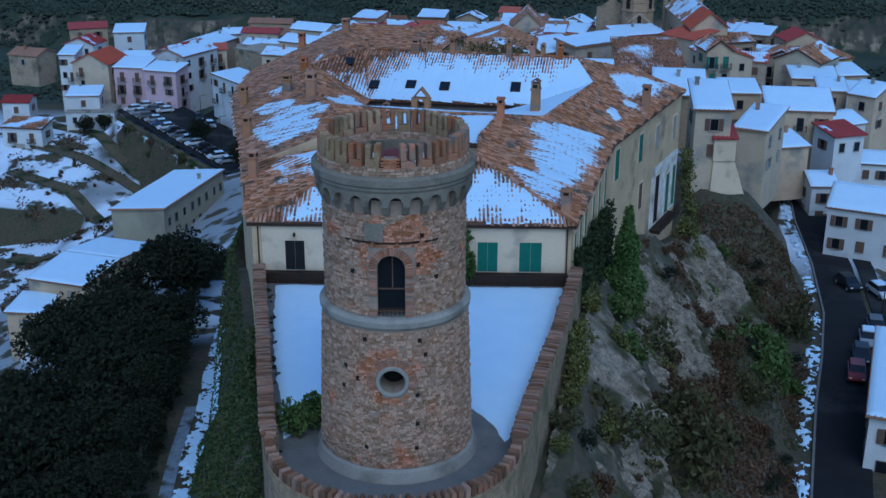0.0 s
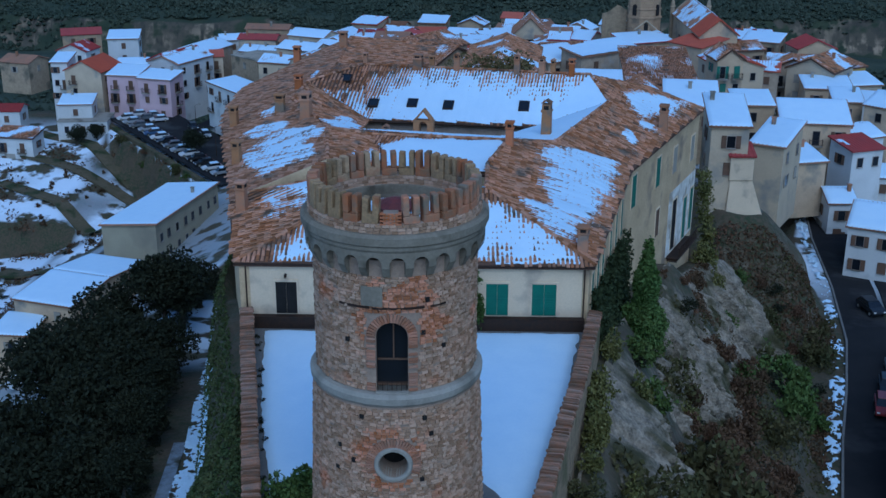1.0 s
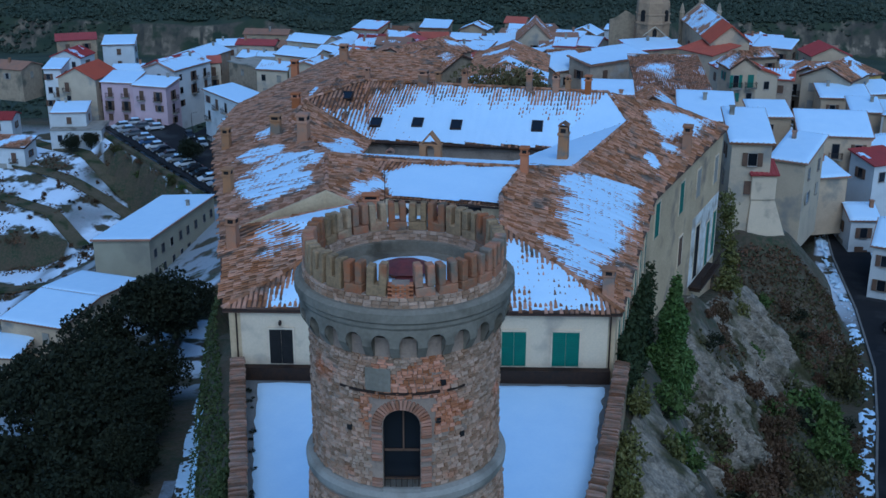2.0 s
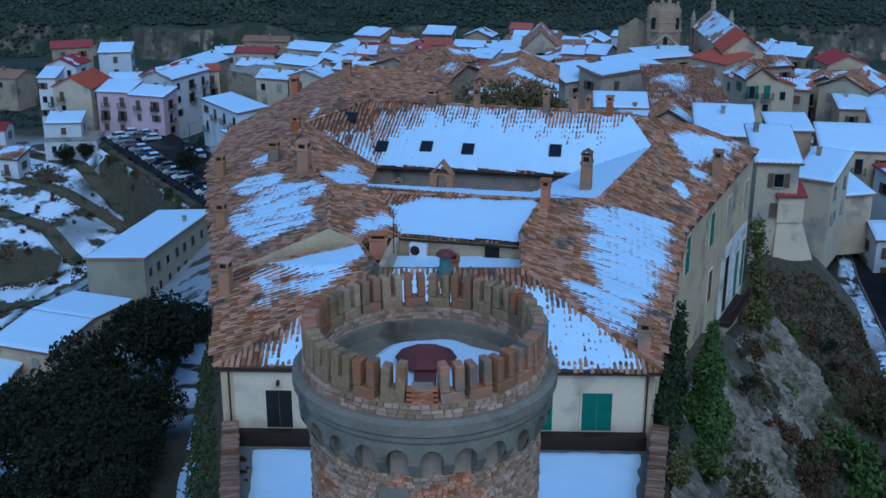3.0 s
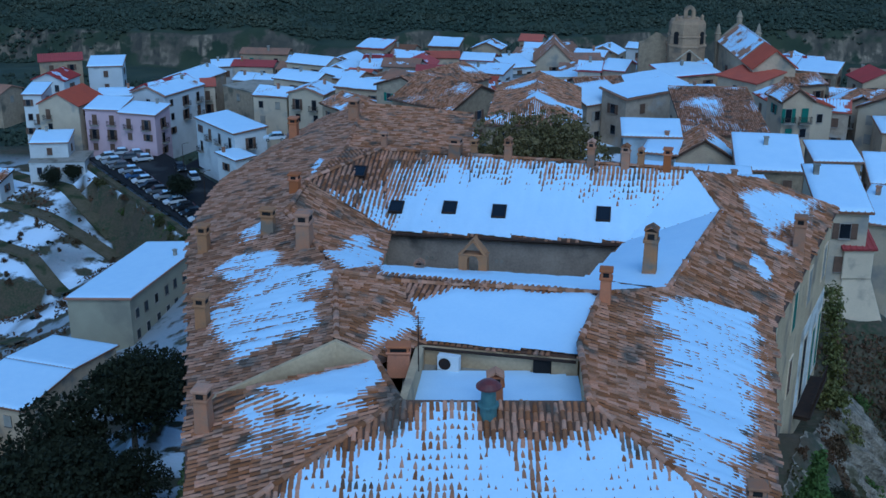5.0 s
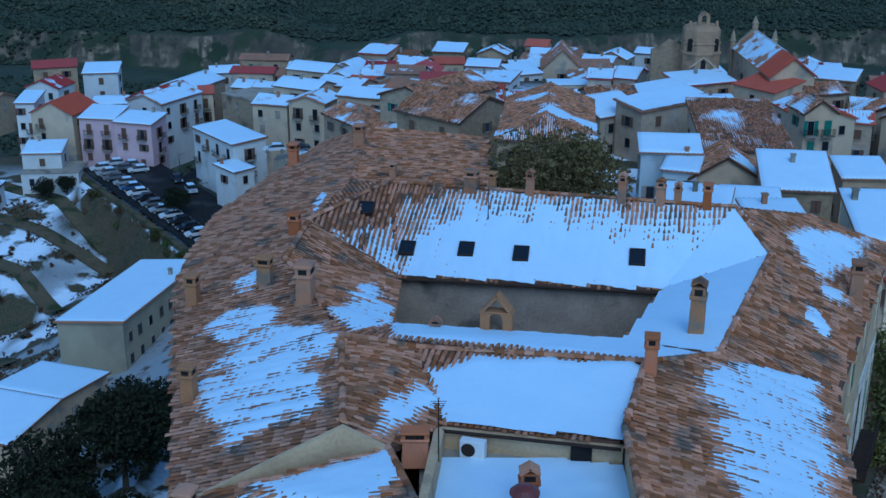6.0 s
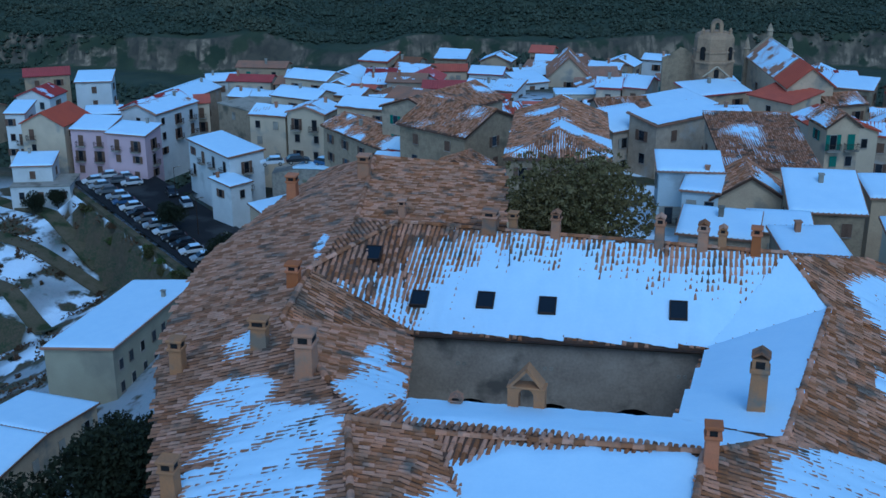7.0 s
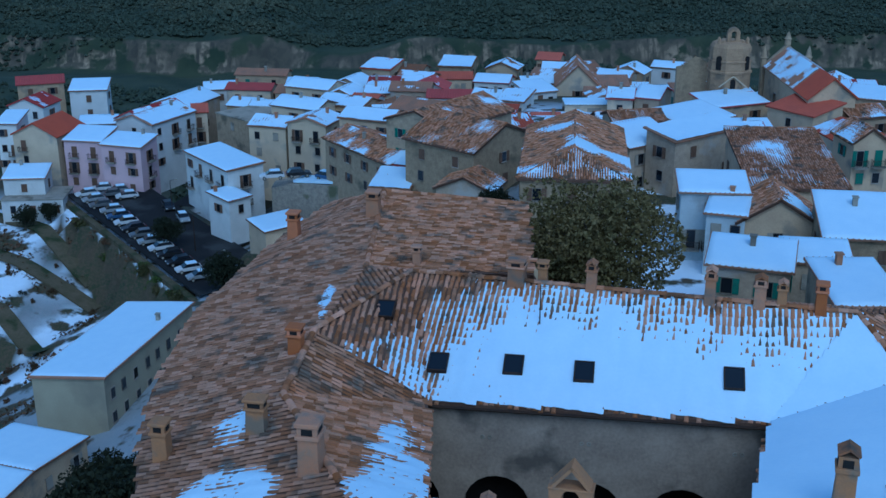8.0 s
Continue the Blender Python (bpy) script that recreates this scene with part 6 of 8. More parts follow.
        slopes = [(Vector((w + ov, -ov, h + 0.2 - k * ov)), Vector((0, depth + 2 * ov, 0)), Vector((-w / 2 - ov, 0, rise + k * ov))),
                  (Vector((-ov, depth + ov, h + 0.2 - k * ov)), Vector((0, -depth - 2 * ov, 0)), Vector((w / 2 + ov, 0, rise + k * ov)))]
    else:
        slopes = [(Vector((-0.15, -0.15, h + 0.2)), Vector((w + 0.3, 0, 0)), Vector((0, depth + 0.3, 0)))]
    bm = bmesh.new()
    lo = [bm.verts.new((u, v, 0)) for u, v in ((0, 0), (w, 0), (w, depth), (0, depth))]
    hi = [bm.verts.new((u, v, t)) for (u, v), t in zip(((0, 0), (w, 0), (w, depth), (0, depth)), tops)]
    if roof == "front":
        ra, rb = bm.verts.new((0, depth / 2, h + rise)), bm.verts.new((w, depth / 2, h + rise))
        bm.faces.new((lo[0], lo[1], hi[1], hi[0]))
        bm.faces.new((lo[1], lo[2], hi[2], rb, hi[1]))
        bm.faces.new((lo[2], lo[3], hi[3], hi[2]))
        bm.faces.new((lo[3], lo[0], hi[0], ra, hi[3]))
        bm.faces.new((hi[0], hi[1], rb, ra))
        bm.faces.new((hi[2], hi[3], ra, rb))
    elif roof == "gable":
        ra, rb = bm.verts.new((w / 2, 0, h + rise)), bm.verts.new((w / 2, depth, h + rise))
        bm.faces.new((lo[0], lo[1], hi[1], ra, hi[0]))
        bm.faces.new((lo[1], lo[2], hi[2], hi[1]))
        bm.faces.new((lo[2], lo[3], hi[3], rb, hi[2]))
        bm.faces.new((lo[3], lo[0], hi[0], hi[3]))
        bm.faces.new((hi[1], hi[2], rb, ra))
        bm.faces.new((hi[3], hi[0], ra, rb))
    else:
        for i in range(4):
            j = (i + 1) % 4
            bm.faces.new((lo[i], lo[j], hi[j], hi[i]))
        bm.faces.new(hi)
    bm.faces.new(lo[::-1])
    part("wall", bm, WALLS[wall], root)
    bm = bmesh.new()
    if roof == "hip":
        lead = w * 0.42
        e = [Vector(p) for p in ((-ov, -ov, h + 0.1), (w + ov, -ov, h + 0.1), (w + ov, depth + ov, h + 0.1), (-ov, depth + ov, h + 0.1))]
        r1, r2 = Vector((w / 2, lead, h + rise)), Vector((w / 2, depth, h + rise))
        for ring in ((e[0], e[1], r1), (e[1], e[2], r2, r1), (e[3], e[0], r1, r2), (e[2], e[3], r2)):
            bm.faces.new([bm.verts.new(p) for p in ring])
        bm.faces.new([bm.verts.new(p - Vector((0, 0, 0.2))) for p in e[::-1]])
        slopes = [(e[1].lerp(e[2], 0.42), (e[2] - e[1]) * 0.55, (r1.lerp(r2, 0.4) - e[1].lerp(e[2], 0.42)) * Vector((1, 0, 1)))] if snow else []
    else:
        for s in slopes:
            slope_slab(bm, *s)
    bmesh.ops.recalc_face_normals(bm, faces=bm.faces)
    tiled = tile == "old" and snow < 0.85 and y0 < 178 and roof in ("gable", "front", "hip", "mono")
    top = part("roof", bm, M_TILE_BED if tiled else (TILES[tile] if roof != "flat" else M_RENDER), root)
    if tiled:
        seed = HOUSE_NO[0] * 3.7

        def thaw(x, y, u, v):
            return 0.15 * (snow - 0.5) * 1.5 + 0.3 * nz(x * 0.22 + seed, y * 0.22) + 0.06 * streaks(x + seed, y, u + seed, v)
        if roof == "hip":
            lift = Vector((0, 0, 0.04))
            for ring, down in (((e[0], e[1], r1), (0, -1)), ((e[1], e[2], r2, r1), (1, 0)), ((e[3], e[0], r1, r2), (-1, 0))):
                tiled_roof(root, [tuple(p + lift) for p in ring], down, thaw, seed=HOUSE_NO[0])
            ridge_tiles(root, e[0] + lift, r1 + lift)
            ridge_tiles(root, e[1] + lift, r1 + lift)
            ridge_tiles(root, r1 + lift, r2 + lift)
        else:
            for o, e1, e2 in slopes:
                up = e1.cross(e2).normalized() * 0.09
                up = up if up.z > 0 else -up
                ring = [o + up, o + e1 + up, o + e1 + e2 + up, o + e2 + up]
                tiled_roof(root, [tuple(p) for p in ring], (-e2.x, -e2.y), thaw, seed=HOUSE_NO[0])
            o, e1, e2 = slopes[0]
            ridge_tiles(root, o + e2 + Vector((0, 0, 0.1)), o + e1 + e2 + Vector((0, 0, 0.1)))
    elif snow > 0.03:
        for k, s in enumerate(slopes):
            roof_snow(top, *s, snow if k == 0 or snow >= 0.95 else snow * 0.9, rnd)
    # windows
    shut = SHUT_ME[rnd.choice(("brown", "brown", "green", "grey"))]
    if tile == "wine" or wall in ("white", "pink"):
        shut = SHUT_ME["brown"]

    def openings(length, base_m, n, with_balcony):
        for f in range(floors):
            zz = h - 2.35 - 3.0 * f
            if zz < 0.3:
                break
            for c in range(n):
                if rnd.random() < 0.08:
                    continue
                u = length * (c + 0.5) / n + rnd.uniform(-0.2, 0.2)
                mm = base_m @ Matrix.Translation((u, -0.03, zz))
                bal = with_balcony and f < 2 and rnd.random() < 0.6
                win = put(WIN_ME, "window", root, mm @ (Matrix.Translation((0, 0, -0.75)) @ Matrix.Diagonal((1, 1, 1.5, 1)) if bal else Matrix()))
                put(PANE_ME, "pane", win, Matrix())
                style = rnd.random()
                if style < 0.75 and side < 2:
                    for s in (-1, 1):
                        if style < 0.4:
                            mm2 = Matrix.Translation((0.53 * s, -0.02, 0)) @ Matrix.Diagonal((s, 1, 1, 1))
                        else:
                            mm2 = Matrix.Translation((0.0, 0.0, 0)) @ Matrix.Diagonal((s, 1, 1, 1))
                        put(shut, "shutter", win, mm2)
                if bal:
                    b = put(BALC_ME, "balcony", root, mm @ Matrix.Translation((0, 0, -0.75)))
                    tagged(put(RAIL_ME, "railing", b, Matrix()), kind="stuff")
        if n and h - 3.0 * floors < 1.2:
            put(DOOR_ME if rnd.random() < 0.6 else GARAGE_ME, "door", root, base_m @ Matrix.Translation((length * rnd.uniform(0.25, 0.75), -0.03, 0.4)))

    openings(w, Matrix(), cols, balcony)
    openings(depth, Matrix.Translation((w, 0, 0)) @ pose(0, 0, 0, 0, 0, 90), max(1, int(depth / 4)) if side < 2 else 8, balcony and side == 1)
    openings(depth, Matrix.Translation((0, depth, 0)) @ pose(0, 0, 0, 0, 0, -90), max(1, int(depth / 5)), False)
    if rnd.random() < 0.45 and roof not in ("flat", "hip"):
        o, e1, e2 = slopes[0]
        p = o + e1 * rnd.uniform(0.15, 0.85) + e2 * rnd.uniform(0.6, 0.9)
        bm = box(p.x - 0.24, p.y - 0.24, p.z - 0.3, p.x + 0.24, p.y + 0.24, p.z + 1.0, None, 0.03)
        add_box(bm, p.x - 0.31, p.y - 0.31, p.z + 1.0, p.x + 0.31, p.y + 0.31, p.z + 1.1)
        part("chimney", bm, STACK if rnd.random() < 0.5 else M_RENDER, root)
    return root


# ---- village ----
house(-83.5, 185.5, -72.8, 186.2, -34.7, 7.8, "flat", 0.0, "white", "old", 1, 3)
house(-83.7, 188.1, -76.6, 188.8, -31.5, 5.9, "mono", 1, "white", "old", 1, 1, side=1)
house(-85.6, 200.2, -76.7, 198.1, -26.3, 9.8, "gable", 0, "cream", "red", 2, 2, rise=2.3, balcony=True)
house(-89.6, 203.1, -85.8, 203.1, -25.1, 6.5, "mono", 1, "white", "old", 3, 2, balcony=True)
house(-94.2, 222.3, -86.7, 220.8, -25.9, 6.9, "gable", 0.15, "white", "wine", 2, 2, rise=1.6)
house(-97.6, 237.4, -88.5, 240.4, -24.8, 6.6, "front", 0, "tan", "wine", 1, 2)
house(-83.3, 227.9, -75.9, 229.0, -24.1, 6.7, "mono", 1, "white", "old", 2, 1)
house(-76.7, 211.7, -69.7, 212.6, -27.3, 6.0, "front", 1, "white", "old", 1, 2)
house(-75.3, 197.5, -68.1, 196.3, -26.8, 6.8, "mono", 1, "pink", "old", 3, 2, balcony=True)
house(-67.7, 194.9, -59.9, 192.5, -26.9, 5.8, "mono", 1, "pink", "old", 3, 2, balcony=True, side=1)
house(-70.9, 214.3, -62.0, 209.6, -26.9, 12.9, "gable", 0.5, "white", "wine", 2, 2, rise=2.2)
house(-61.2, 206.7, -55.3, 218.6, -26.2, 8.8, "front", 0.8, "white", "old", 3, 3, balcony=True)
house(-57.2, 222.2, -53.1, 233.0, -26.2, 8.9, "front", 1, "stone", "old", 2, 1)
house(-50.3, 186.1, -40.6, 173.2, -25.8, 6.6, "mono", 1, "white", "old", 2, 4, rise=0.4, balcony=True, side=1)
house(-39.5, 167.3, -36.6, 170.4, -29.1, 5.5, "mono", 1, "white", "old", 1, 1, rise=0.4)
house(-35.3, 160.6, -31.8, 154.7, -30.0, 6.7, "mono", 1, "tan", "old", 1, 1, rise=0.4, side=1)
house(-51.3, 231.7, -41.8, 230.5, -24.5, 5.3, "front", 0, "cream", "wine", 1, 2)
house(-52.2, 248.4, -40.8, 247.1, -24.7, 5.3, "front", 0, "tan", "old", 1, 2)
house(-49.0, 208.4, -41.5, 201.1, -24.2, 10.9, "flat", 0, "rubble", "old", 1, 1)
house(-40.2, 193.2, -33.3, 191.1, -22.9, 7.2, "front", 0.7, "cream", "old", 3, 2)
house(-32.7, 189.6, -25.7, 187.1, -21.6, 7.4, "gable", 0.7, "cream", "old", 3, 2, rise=1.2, balcony=True)
house(-37.9, 205.7, -28.8, 200.9, -22.0, 7.2, "front", 1, "cream", "old", 2, 3)
house(-43.6, 213.6, -36.8, 212.6, -24.5, 6.0, "front", 1, "cream", "old", 2, 2)
house(-29.7, 208.8, -20.6, 204.0, -22.3, 7.3, "front", 0.8, "tan", "old", 2, 3)
house(-37.5, 223.1, -28.5, 218.8, -22.0, 7.1, "front", 1, "cream", "old", 2, 2)
house(-23.7, 167.5, -12.7, 151.5, -18.7, 8.5, "front", 0.7, "rubble", "old", 2, 4)
house(-14.9, 141.6, -9.7, 140.5, -19.0, 6.2, "mono", 0.9, "rubble", "old", 1, 1)
house(-11.8, 148.3, -6.5, 146.0, -17.8, 7.0, "mono", 0.8, "stone", "wine", 2, 2)
house(-22.8, 182.4, -14.0, 178.8, -18.9, 6.9, "front", 0.85, "tan", "old", 2, 3)
house(-14.6, 190.1, -7.6, 185.8, -19.1, 8.3, "front", 0.1, "stone", "old", 2, 2)
house(-1.0, 134.6, 7.5, 144.3, -12.3, 12.1, "gable", 0.35, "rubble", "old", 3, 1, rise=2.6, side=1)
house(-4.6, 149.9, 5.3, 162.3, -13.1, 11.3, "front", 0.1, "rubble", "old", 2, 2)
house(3.3, 107.1, 14.5, 105.9, -7.6, 22.4, "hip", 0.45, "rubble", "old", 2, 3, rise=2.4)
house(18.4, 130.4, 24.9, 134.9, -10.5, 10.3, "front", 1, "stone", "old", 2, 2)
house(23.5, 127.5, 34.0, 135.6, -9.0, 4.8, "mono", 0.9, "stone", "old", 2, 2, rise=0.8)
house(20.0, 105.2, 26.8, 104.6, -8.5, 4.2, "mono", 1, "bluewhite", "old", 2, 3, rise=1.0, balcony=True)
house(21.8, 100.9, 25.4, 99.7, -9.4, 5, "mono", 1, "bluewhite", "old", 1, 2, rise=0.4)
house(28.6, 109.8, 38.8, 109.2, -9.6, 18.0, "mono", 0.4, "tan", "old", 2, 2, rise=2.1)
house(24.9, 100.1, 32.6, 99.1, -10.1, 7.3, "gable", 0.45, "tan", "old", 1, 1, rise=2.4)
house(31.0, 92.2, 38.0, 91.2, -9.0, 8.0, "mono", 1, "rubble", "old", 1, 2, rise=2.0)
house(17.3, 79.6, 23.6, 77.6, -6.9, 4.8, "mono", 1, "stone", "old", 1, 2, rise=0.9)
house(24.2, 81.2, 29.4, 80.4, -7.3, 3.6, "mono", 1, "stone", "old", 1, 1, rise=0.7)
house(24.0, 67.1, 28.8, 67.1, -5.5, 7.6, "mono", 1, "rubble", "old", 1, 1, rise=0.7)
house(-29.6, 235.6, -22.7, 232.7, -24.3, 6.9, "gable", 1, "tan", "old", 1, 1, rise=1.5)
house(-23.9, 248.7, -17.4, 246.1, -23.3, 6.9, "mono", 1, "tan", "old", 1, 1)
house(-17.6, 250.5, -10.5, 248.5, -24.3, 6.4, "front", 0, "cream", "old", 2, 2)
house(-21.1, 218.5, -14.9, 218.0, -22.6, 5.9, "front", 0.9, "tan", "old", 2, 2)
house(-23.3, 210.1, -18.6, 208.6, -22.3, 5.8, "front", 0, "white", "red", 2, 1)
house(-15.9, 216.7, -8.1, 215.7, -21.6, 6.7, "front", 0.05, "stone", "old", 2, 2)
house(-8.4, 212.1, 0.2, 211.6, -22.0, 5.9, "front", 0, "white", "wine", 1, 2)
house(0.0, 202.9, 4.9, 201.4, -19.9, 5.8, "front", 1, "white", "old", 2, 2)
house(4.5, 196.6, 9.1, 194.7, -19.1, 6.1, "mono", 1, "white", "old", 2, 2)
house(11.0, 209.2, 16.7, 211.7, -20.6, 6.2, "mono", 1, "white", "old", 1, 2)
house(10.7, 223.2, 19.4, 224.3, -21.8, 6.0, "front", 0.8, "tan", "old", 2, 2)
house(16.9, 215.7, 25.2, 215.1, -20.4, 11.7, "gable", 0.3, "cream", "old", 1, 1, rise=4)
house(25.5, 219.4, 31.6, 219.4, -21.2, 7.8, "front", 0, "tan", "old", 1, 2)
house(22.9, 185.5, 27.1, 184.6, -16.3, 6.9, "front", 1, "cream", "old", 1, 1)
house(27.6, 185.6, 31.4, 183.8, -16.1, 7.9, "front", 1, "stone", "wine", 1, 1)
house(16.2, 190.2, 24.1, 190.2, -18.6, 5.2, "flat", 1, "cream", "old", 1, 2)
house(10.3, 183.4, 14.8, 183.5, -20.0, 5.8, "front", 0.1, "stone", "red", 1, 2)
house(10.3, 149.5, 15.3, 154.4, -15.2, 9.0, "front", 0.6, "stone", "old", 1, 1)
house(35.5, 210.4, 40.7, 211.4, -21.1, 6.2, "front", 1, "white", "old", 2, 2)
house(30.3, 155.6, 39.0, 162.0, -13.9, 7.0, "mono", 1, "stone", "old", 1, 2)
house(37.1, 167.9, 46.7, 171.9, -14.0, 6.1, "mono", 1, "tan", "wine", 1, 2)
house(44.4, 163.6, 49.2, 156.6, -12.7, 6.7, "mono", 0, "tan", "red", 1, 1)
house(47.7, 151.3, 49.2, 140.3, -13.1, 8.0, "front", 0.5, "cream", "red", 1, 2)
house(46.6, 131.2, 51.0, 131.7, -10.0, 6.0, "gable", 0.7, "tan", "old", 2, 2, rise=1.6, balcony=True)
house(56.2, 160.1, 62.5, 162.0, -13.9, 6.5, "front", 0.6, "tan", "old", 1, 2)
house(1.2, 235.7, 8.4, 233.9, -23.7, 6.3, "front", 1, "white", "wine", 1, 2)
house(-7.3, 243.9, 0.8, 243.9, -24.8, 5.8, "front", 0, "tan", "red", 1, 2)
house(4.0, 247.5, 10.8, 245.5, -23.2, 5.7, "gable", 1, "tan", "old", 1, 1, rise=1.5)
house(16.0, 257.2, 21.1, 255.8, -22.9, 6.4, "front", 0, "tan", "red", 1, 2)
house(-15.6, 233.1, -9.6, 234.2, -23.8, 6.1, "front", 0.9, "tan", "old", 1, 2)
house(31.6, 227.9, 37.4, 227.9, -23.9, 5.8, "front", 0.6, "tan", "old", 1, 2)
house(61.8, 143.4, 68.4, 138.3, -13.6, 9.6, "gable", 0.6, "cream", "old", 2, 2, rise=2)
house(74.5, 156.9, 82.0, 161.1, -16.9, 7.4, "mono", 1, "yellow", "old", 1, 0)
house(43.7, 105.0, 49.2, 104.7, -11.6, 5.8, "mono", 1, "tan", "old", 2, 1)
house(49.4, 100.8, 58.9, 99.6, -13.1, 6.0, "mono", 1, "tan", "old", 2, 3, rise=2, balcony=True)
house(64.0, 123.0, 68.4, 122.3, -15.1, 6.1, "mono", 1, "tan", "old", 1, 1)
house(67.8, 119.8, 71.0, 116.6, -14.8, 9.1, "front", 1, "tan", "old", 2, 1)
house(60.2, 102.1, 65.7, 104.7, -16.0, 7.1, "front", 1, "white", "old", 2, 2)
house(57.6, 93.8, 62.4, 95.5, -15.4, 5, "mono", 0.2, "white", "wine", 1, 2)
house(47.2, 87.4, 52.4, 88.7, -15.4, 5.6, "mono", 1, "tan", "old", 1, 1)
house(38.6, 75.7, 42.1, 73.7, -9.5, 8.9, "mono", 1, "cream", "old", 2, 0, rise=1.2, side=1)
house(30.2, 60.6, 34.2, 60.2, -3.6, 8.0, "mono", 1, "cream", "old", 2, 1, rise=1.6, side=1)
house(50.1, 71.2, 58.2, 67.3, -18.5, 10.2, "front", 1, "white", "old", 2, 3)
house(52.3, 85.1, 55.8, 85.1, -20.1, 6.5, "front", 1, "white", "old", 2, 1)
house(37.9, 18.9, 43.9, 16.6, -20.0, 17.5, "mono", 1, "white", "old", 2, 2, rise=0.8)
house(66.8, 108.3, 71.4, 107.4, -23.4, 6.8, "front", 1, "white", "old", 2, 2)
house(-57.9, 86.2, -49.1, 83.3, -34.9, 18.2, "front", 1, "tan", "old", 1, 2, rise=0.9)
house(-52.6, 111.0, -43.5, 108.8, -32.7, 23.0, "cross", 1, "greygreen", "old", 3, 0, rise=0.9, side=2)
house(-59.2, 80.1, -53.9, 79.6, -37.5, 5.9, "mono", 1, "tan", "old", 1, 1, rise=0.5)
house(-94.8, 176.8, -85.8, 175.6, -35.9, 5.3, "mono", 0.8, "white", "old", 2, 2, balcony=True)
house(-98.1, 187.2, -92.2, 187.4, -32.8, 5.8, "front", 0.1, "white", "wine", 1, 1)
house(-108.0, 220.5, -100.1, 217.7, -28.3, 7.4, "front", 0, "rubble", "old", 1, 1)
house(-39.1, 234.6, -32.7, 234.0, -24.5, 6.8, "front", 1, "tan", "old", 3, 1)
house(70.5, 167.1, 78.0, 167.7, -14.6, 6.6, "gable", 0, "tan", "wine", 2, 2)
house(37.5, 199.0, 43.7, 199.5, -18.7, 5.7, "mono", 0.2, "cream", "old", 2, 1)
house(70.2, 133.5, 78.1, 130.7, -17.7, 5.8, "mono", 1, "white", "old", 2, 1)
house(-5.0, 175.9, 2.4, 177.0, -18.7, 5.6, "mono", 0.45, "stone", "old", 3, 1, balcony=True)
house(55.5, 192.5, 63.7, 193.8, -17.8, 7.2, "gable", 0, "tan", "old", 2, 2, balcony=True)
house(-21.2, 228.7, -15.0, 228.3, -23.3, 5.7, "mono", 0.45, "cream", "wine", 3, 1, balcony=True)
house(50.5, 187.4, 58.6, 188.3, -17.3, 5.6, "gable", 1, "cream", "old", 2, 1)
house(19.7, 154.0, 27.3, 155.3, -13.0, 5.6, "front", 0.45, "rubble", "old", 3, 2, balcony=True)
house(31.5, 142.5, 38.9, 143.1, -12.0, 6.0, "front", 1, "stone", "old", 2, 2)
house(21.7, 209.5, 28.5, 208.3, -21.0, 6.0, "front", 0, "rubble", "old", 2, 1, balcony=True)
house(-17.5, 195.3, -10.0, 197.1, -21.6, 6.5, "front", 1, "stone", "old", 2, 2)
house(10.4, 173.9, 18.5, 171.4, -19.2, 5.8, "mono", 1, "tan", "old", 2, 2)
house(64.6, 187.9, 71.4, 184.3, -16.6, 6.2, "mono", 1, "rubble", "old", 2, 2)
house(2.7, 168.7, 9.9, 170.2, -18.2, 7.0, "mono", 0.45, "stone", "red", 3, 2)
house(16.5, 246.5, 22.6, 245.6, -23.1, 5.8, "front", 1, "cream", "old", 3, 2)
house(62.6, 134.2, 70.4, 133.4, -15.4, 6.0, "mono", 1, "tan", "old", 2, 2, balcony=True)
house(34.1, 149.5, 42.1, 149.7, -13.7, 5.6, "mono", 1, "white", "old", 2, 2)
house(71.5, 140.4, 78.3, 141.6, -16.3, 6.3, "mono", 1, "cream", "old", 2, 2, balcony=True)
house(60.7, 151.3, 69.0, 149.7, -15.5, 6.0, "gable", 0.8, "stone", "old", 3, 2, balcony=True)
house(62.5, 158.8, 69.1, 156.9, -15.7, 6.2, "front", 0.2, "rubble", "old", 2, 2)
house(-1.2, 185.9, 6.5, 184.3, -20.0, 7.2, "mono", 0.2, "tan", "red", 2, 2)
house(18.6, 160.4, 24.8, 160.7, -15.1, 7.2, "front", 0.8, "tan", "old", 2, 1, balcony=True)
house(-6.6, 254.8, 0.7, 253.4, -24.1, 6.9, "mono", 0.8, "rubble", "old", 3, 2)
house(-20.5, 205.2, -12.7, 201.9, -23.0, 5.6, "gable", 0, "stone", "old", 3, 2, balcony=True)
house(13.7, 240.2, 19.6, 237.6, -23.1, 5.9, "front", 0.45, "cream", "old", 2, 2, balcony=True)
house(28.1, 242.9, 35.0, 239.9, -23.9, 6.0, "front", 1, "stone", "old", 2, 1)
house(32.4, 250.0, 39.1, 246.7, -24.4, 5.7, "gable", 1, "tan", "old", 2, 2)
house(-5.8, 131.6, 1.1, 129.3, -16.0, 5.7, "gable", 0.45, "stone", "old", 2, 2)
house(4.1, 148.7, 10.2, 147.3, -15.6, 6.1, "front", 1, "tan", "old", 2, 1, balcony=True)
house(-40.3, 227.3, -34.2, 226.2, -24.3, 6.2, "front", 0, "tan", "old", 3, 1, balcony=True)
house(-59.5, 219.6, -53.4, 221.0, -26.9, 6.3, "front", 0.2, "cream", "red", 3, 2, balcony=True)
house(52.6, 143.2, 59.7, 141.1, -13.9, 6.5, "front", 0.45, "stone", "red", 3, 2)
house(-29.0, 218.5, -22.9, 216.5, -23.0, 6.6, "gable", 1, "stone", "old", 2, 2)
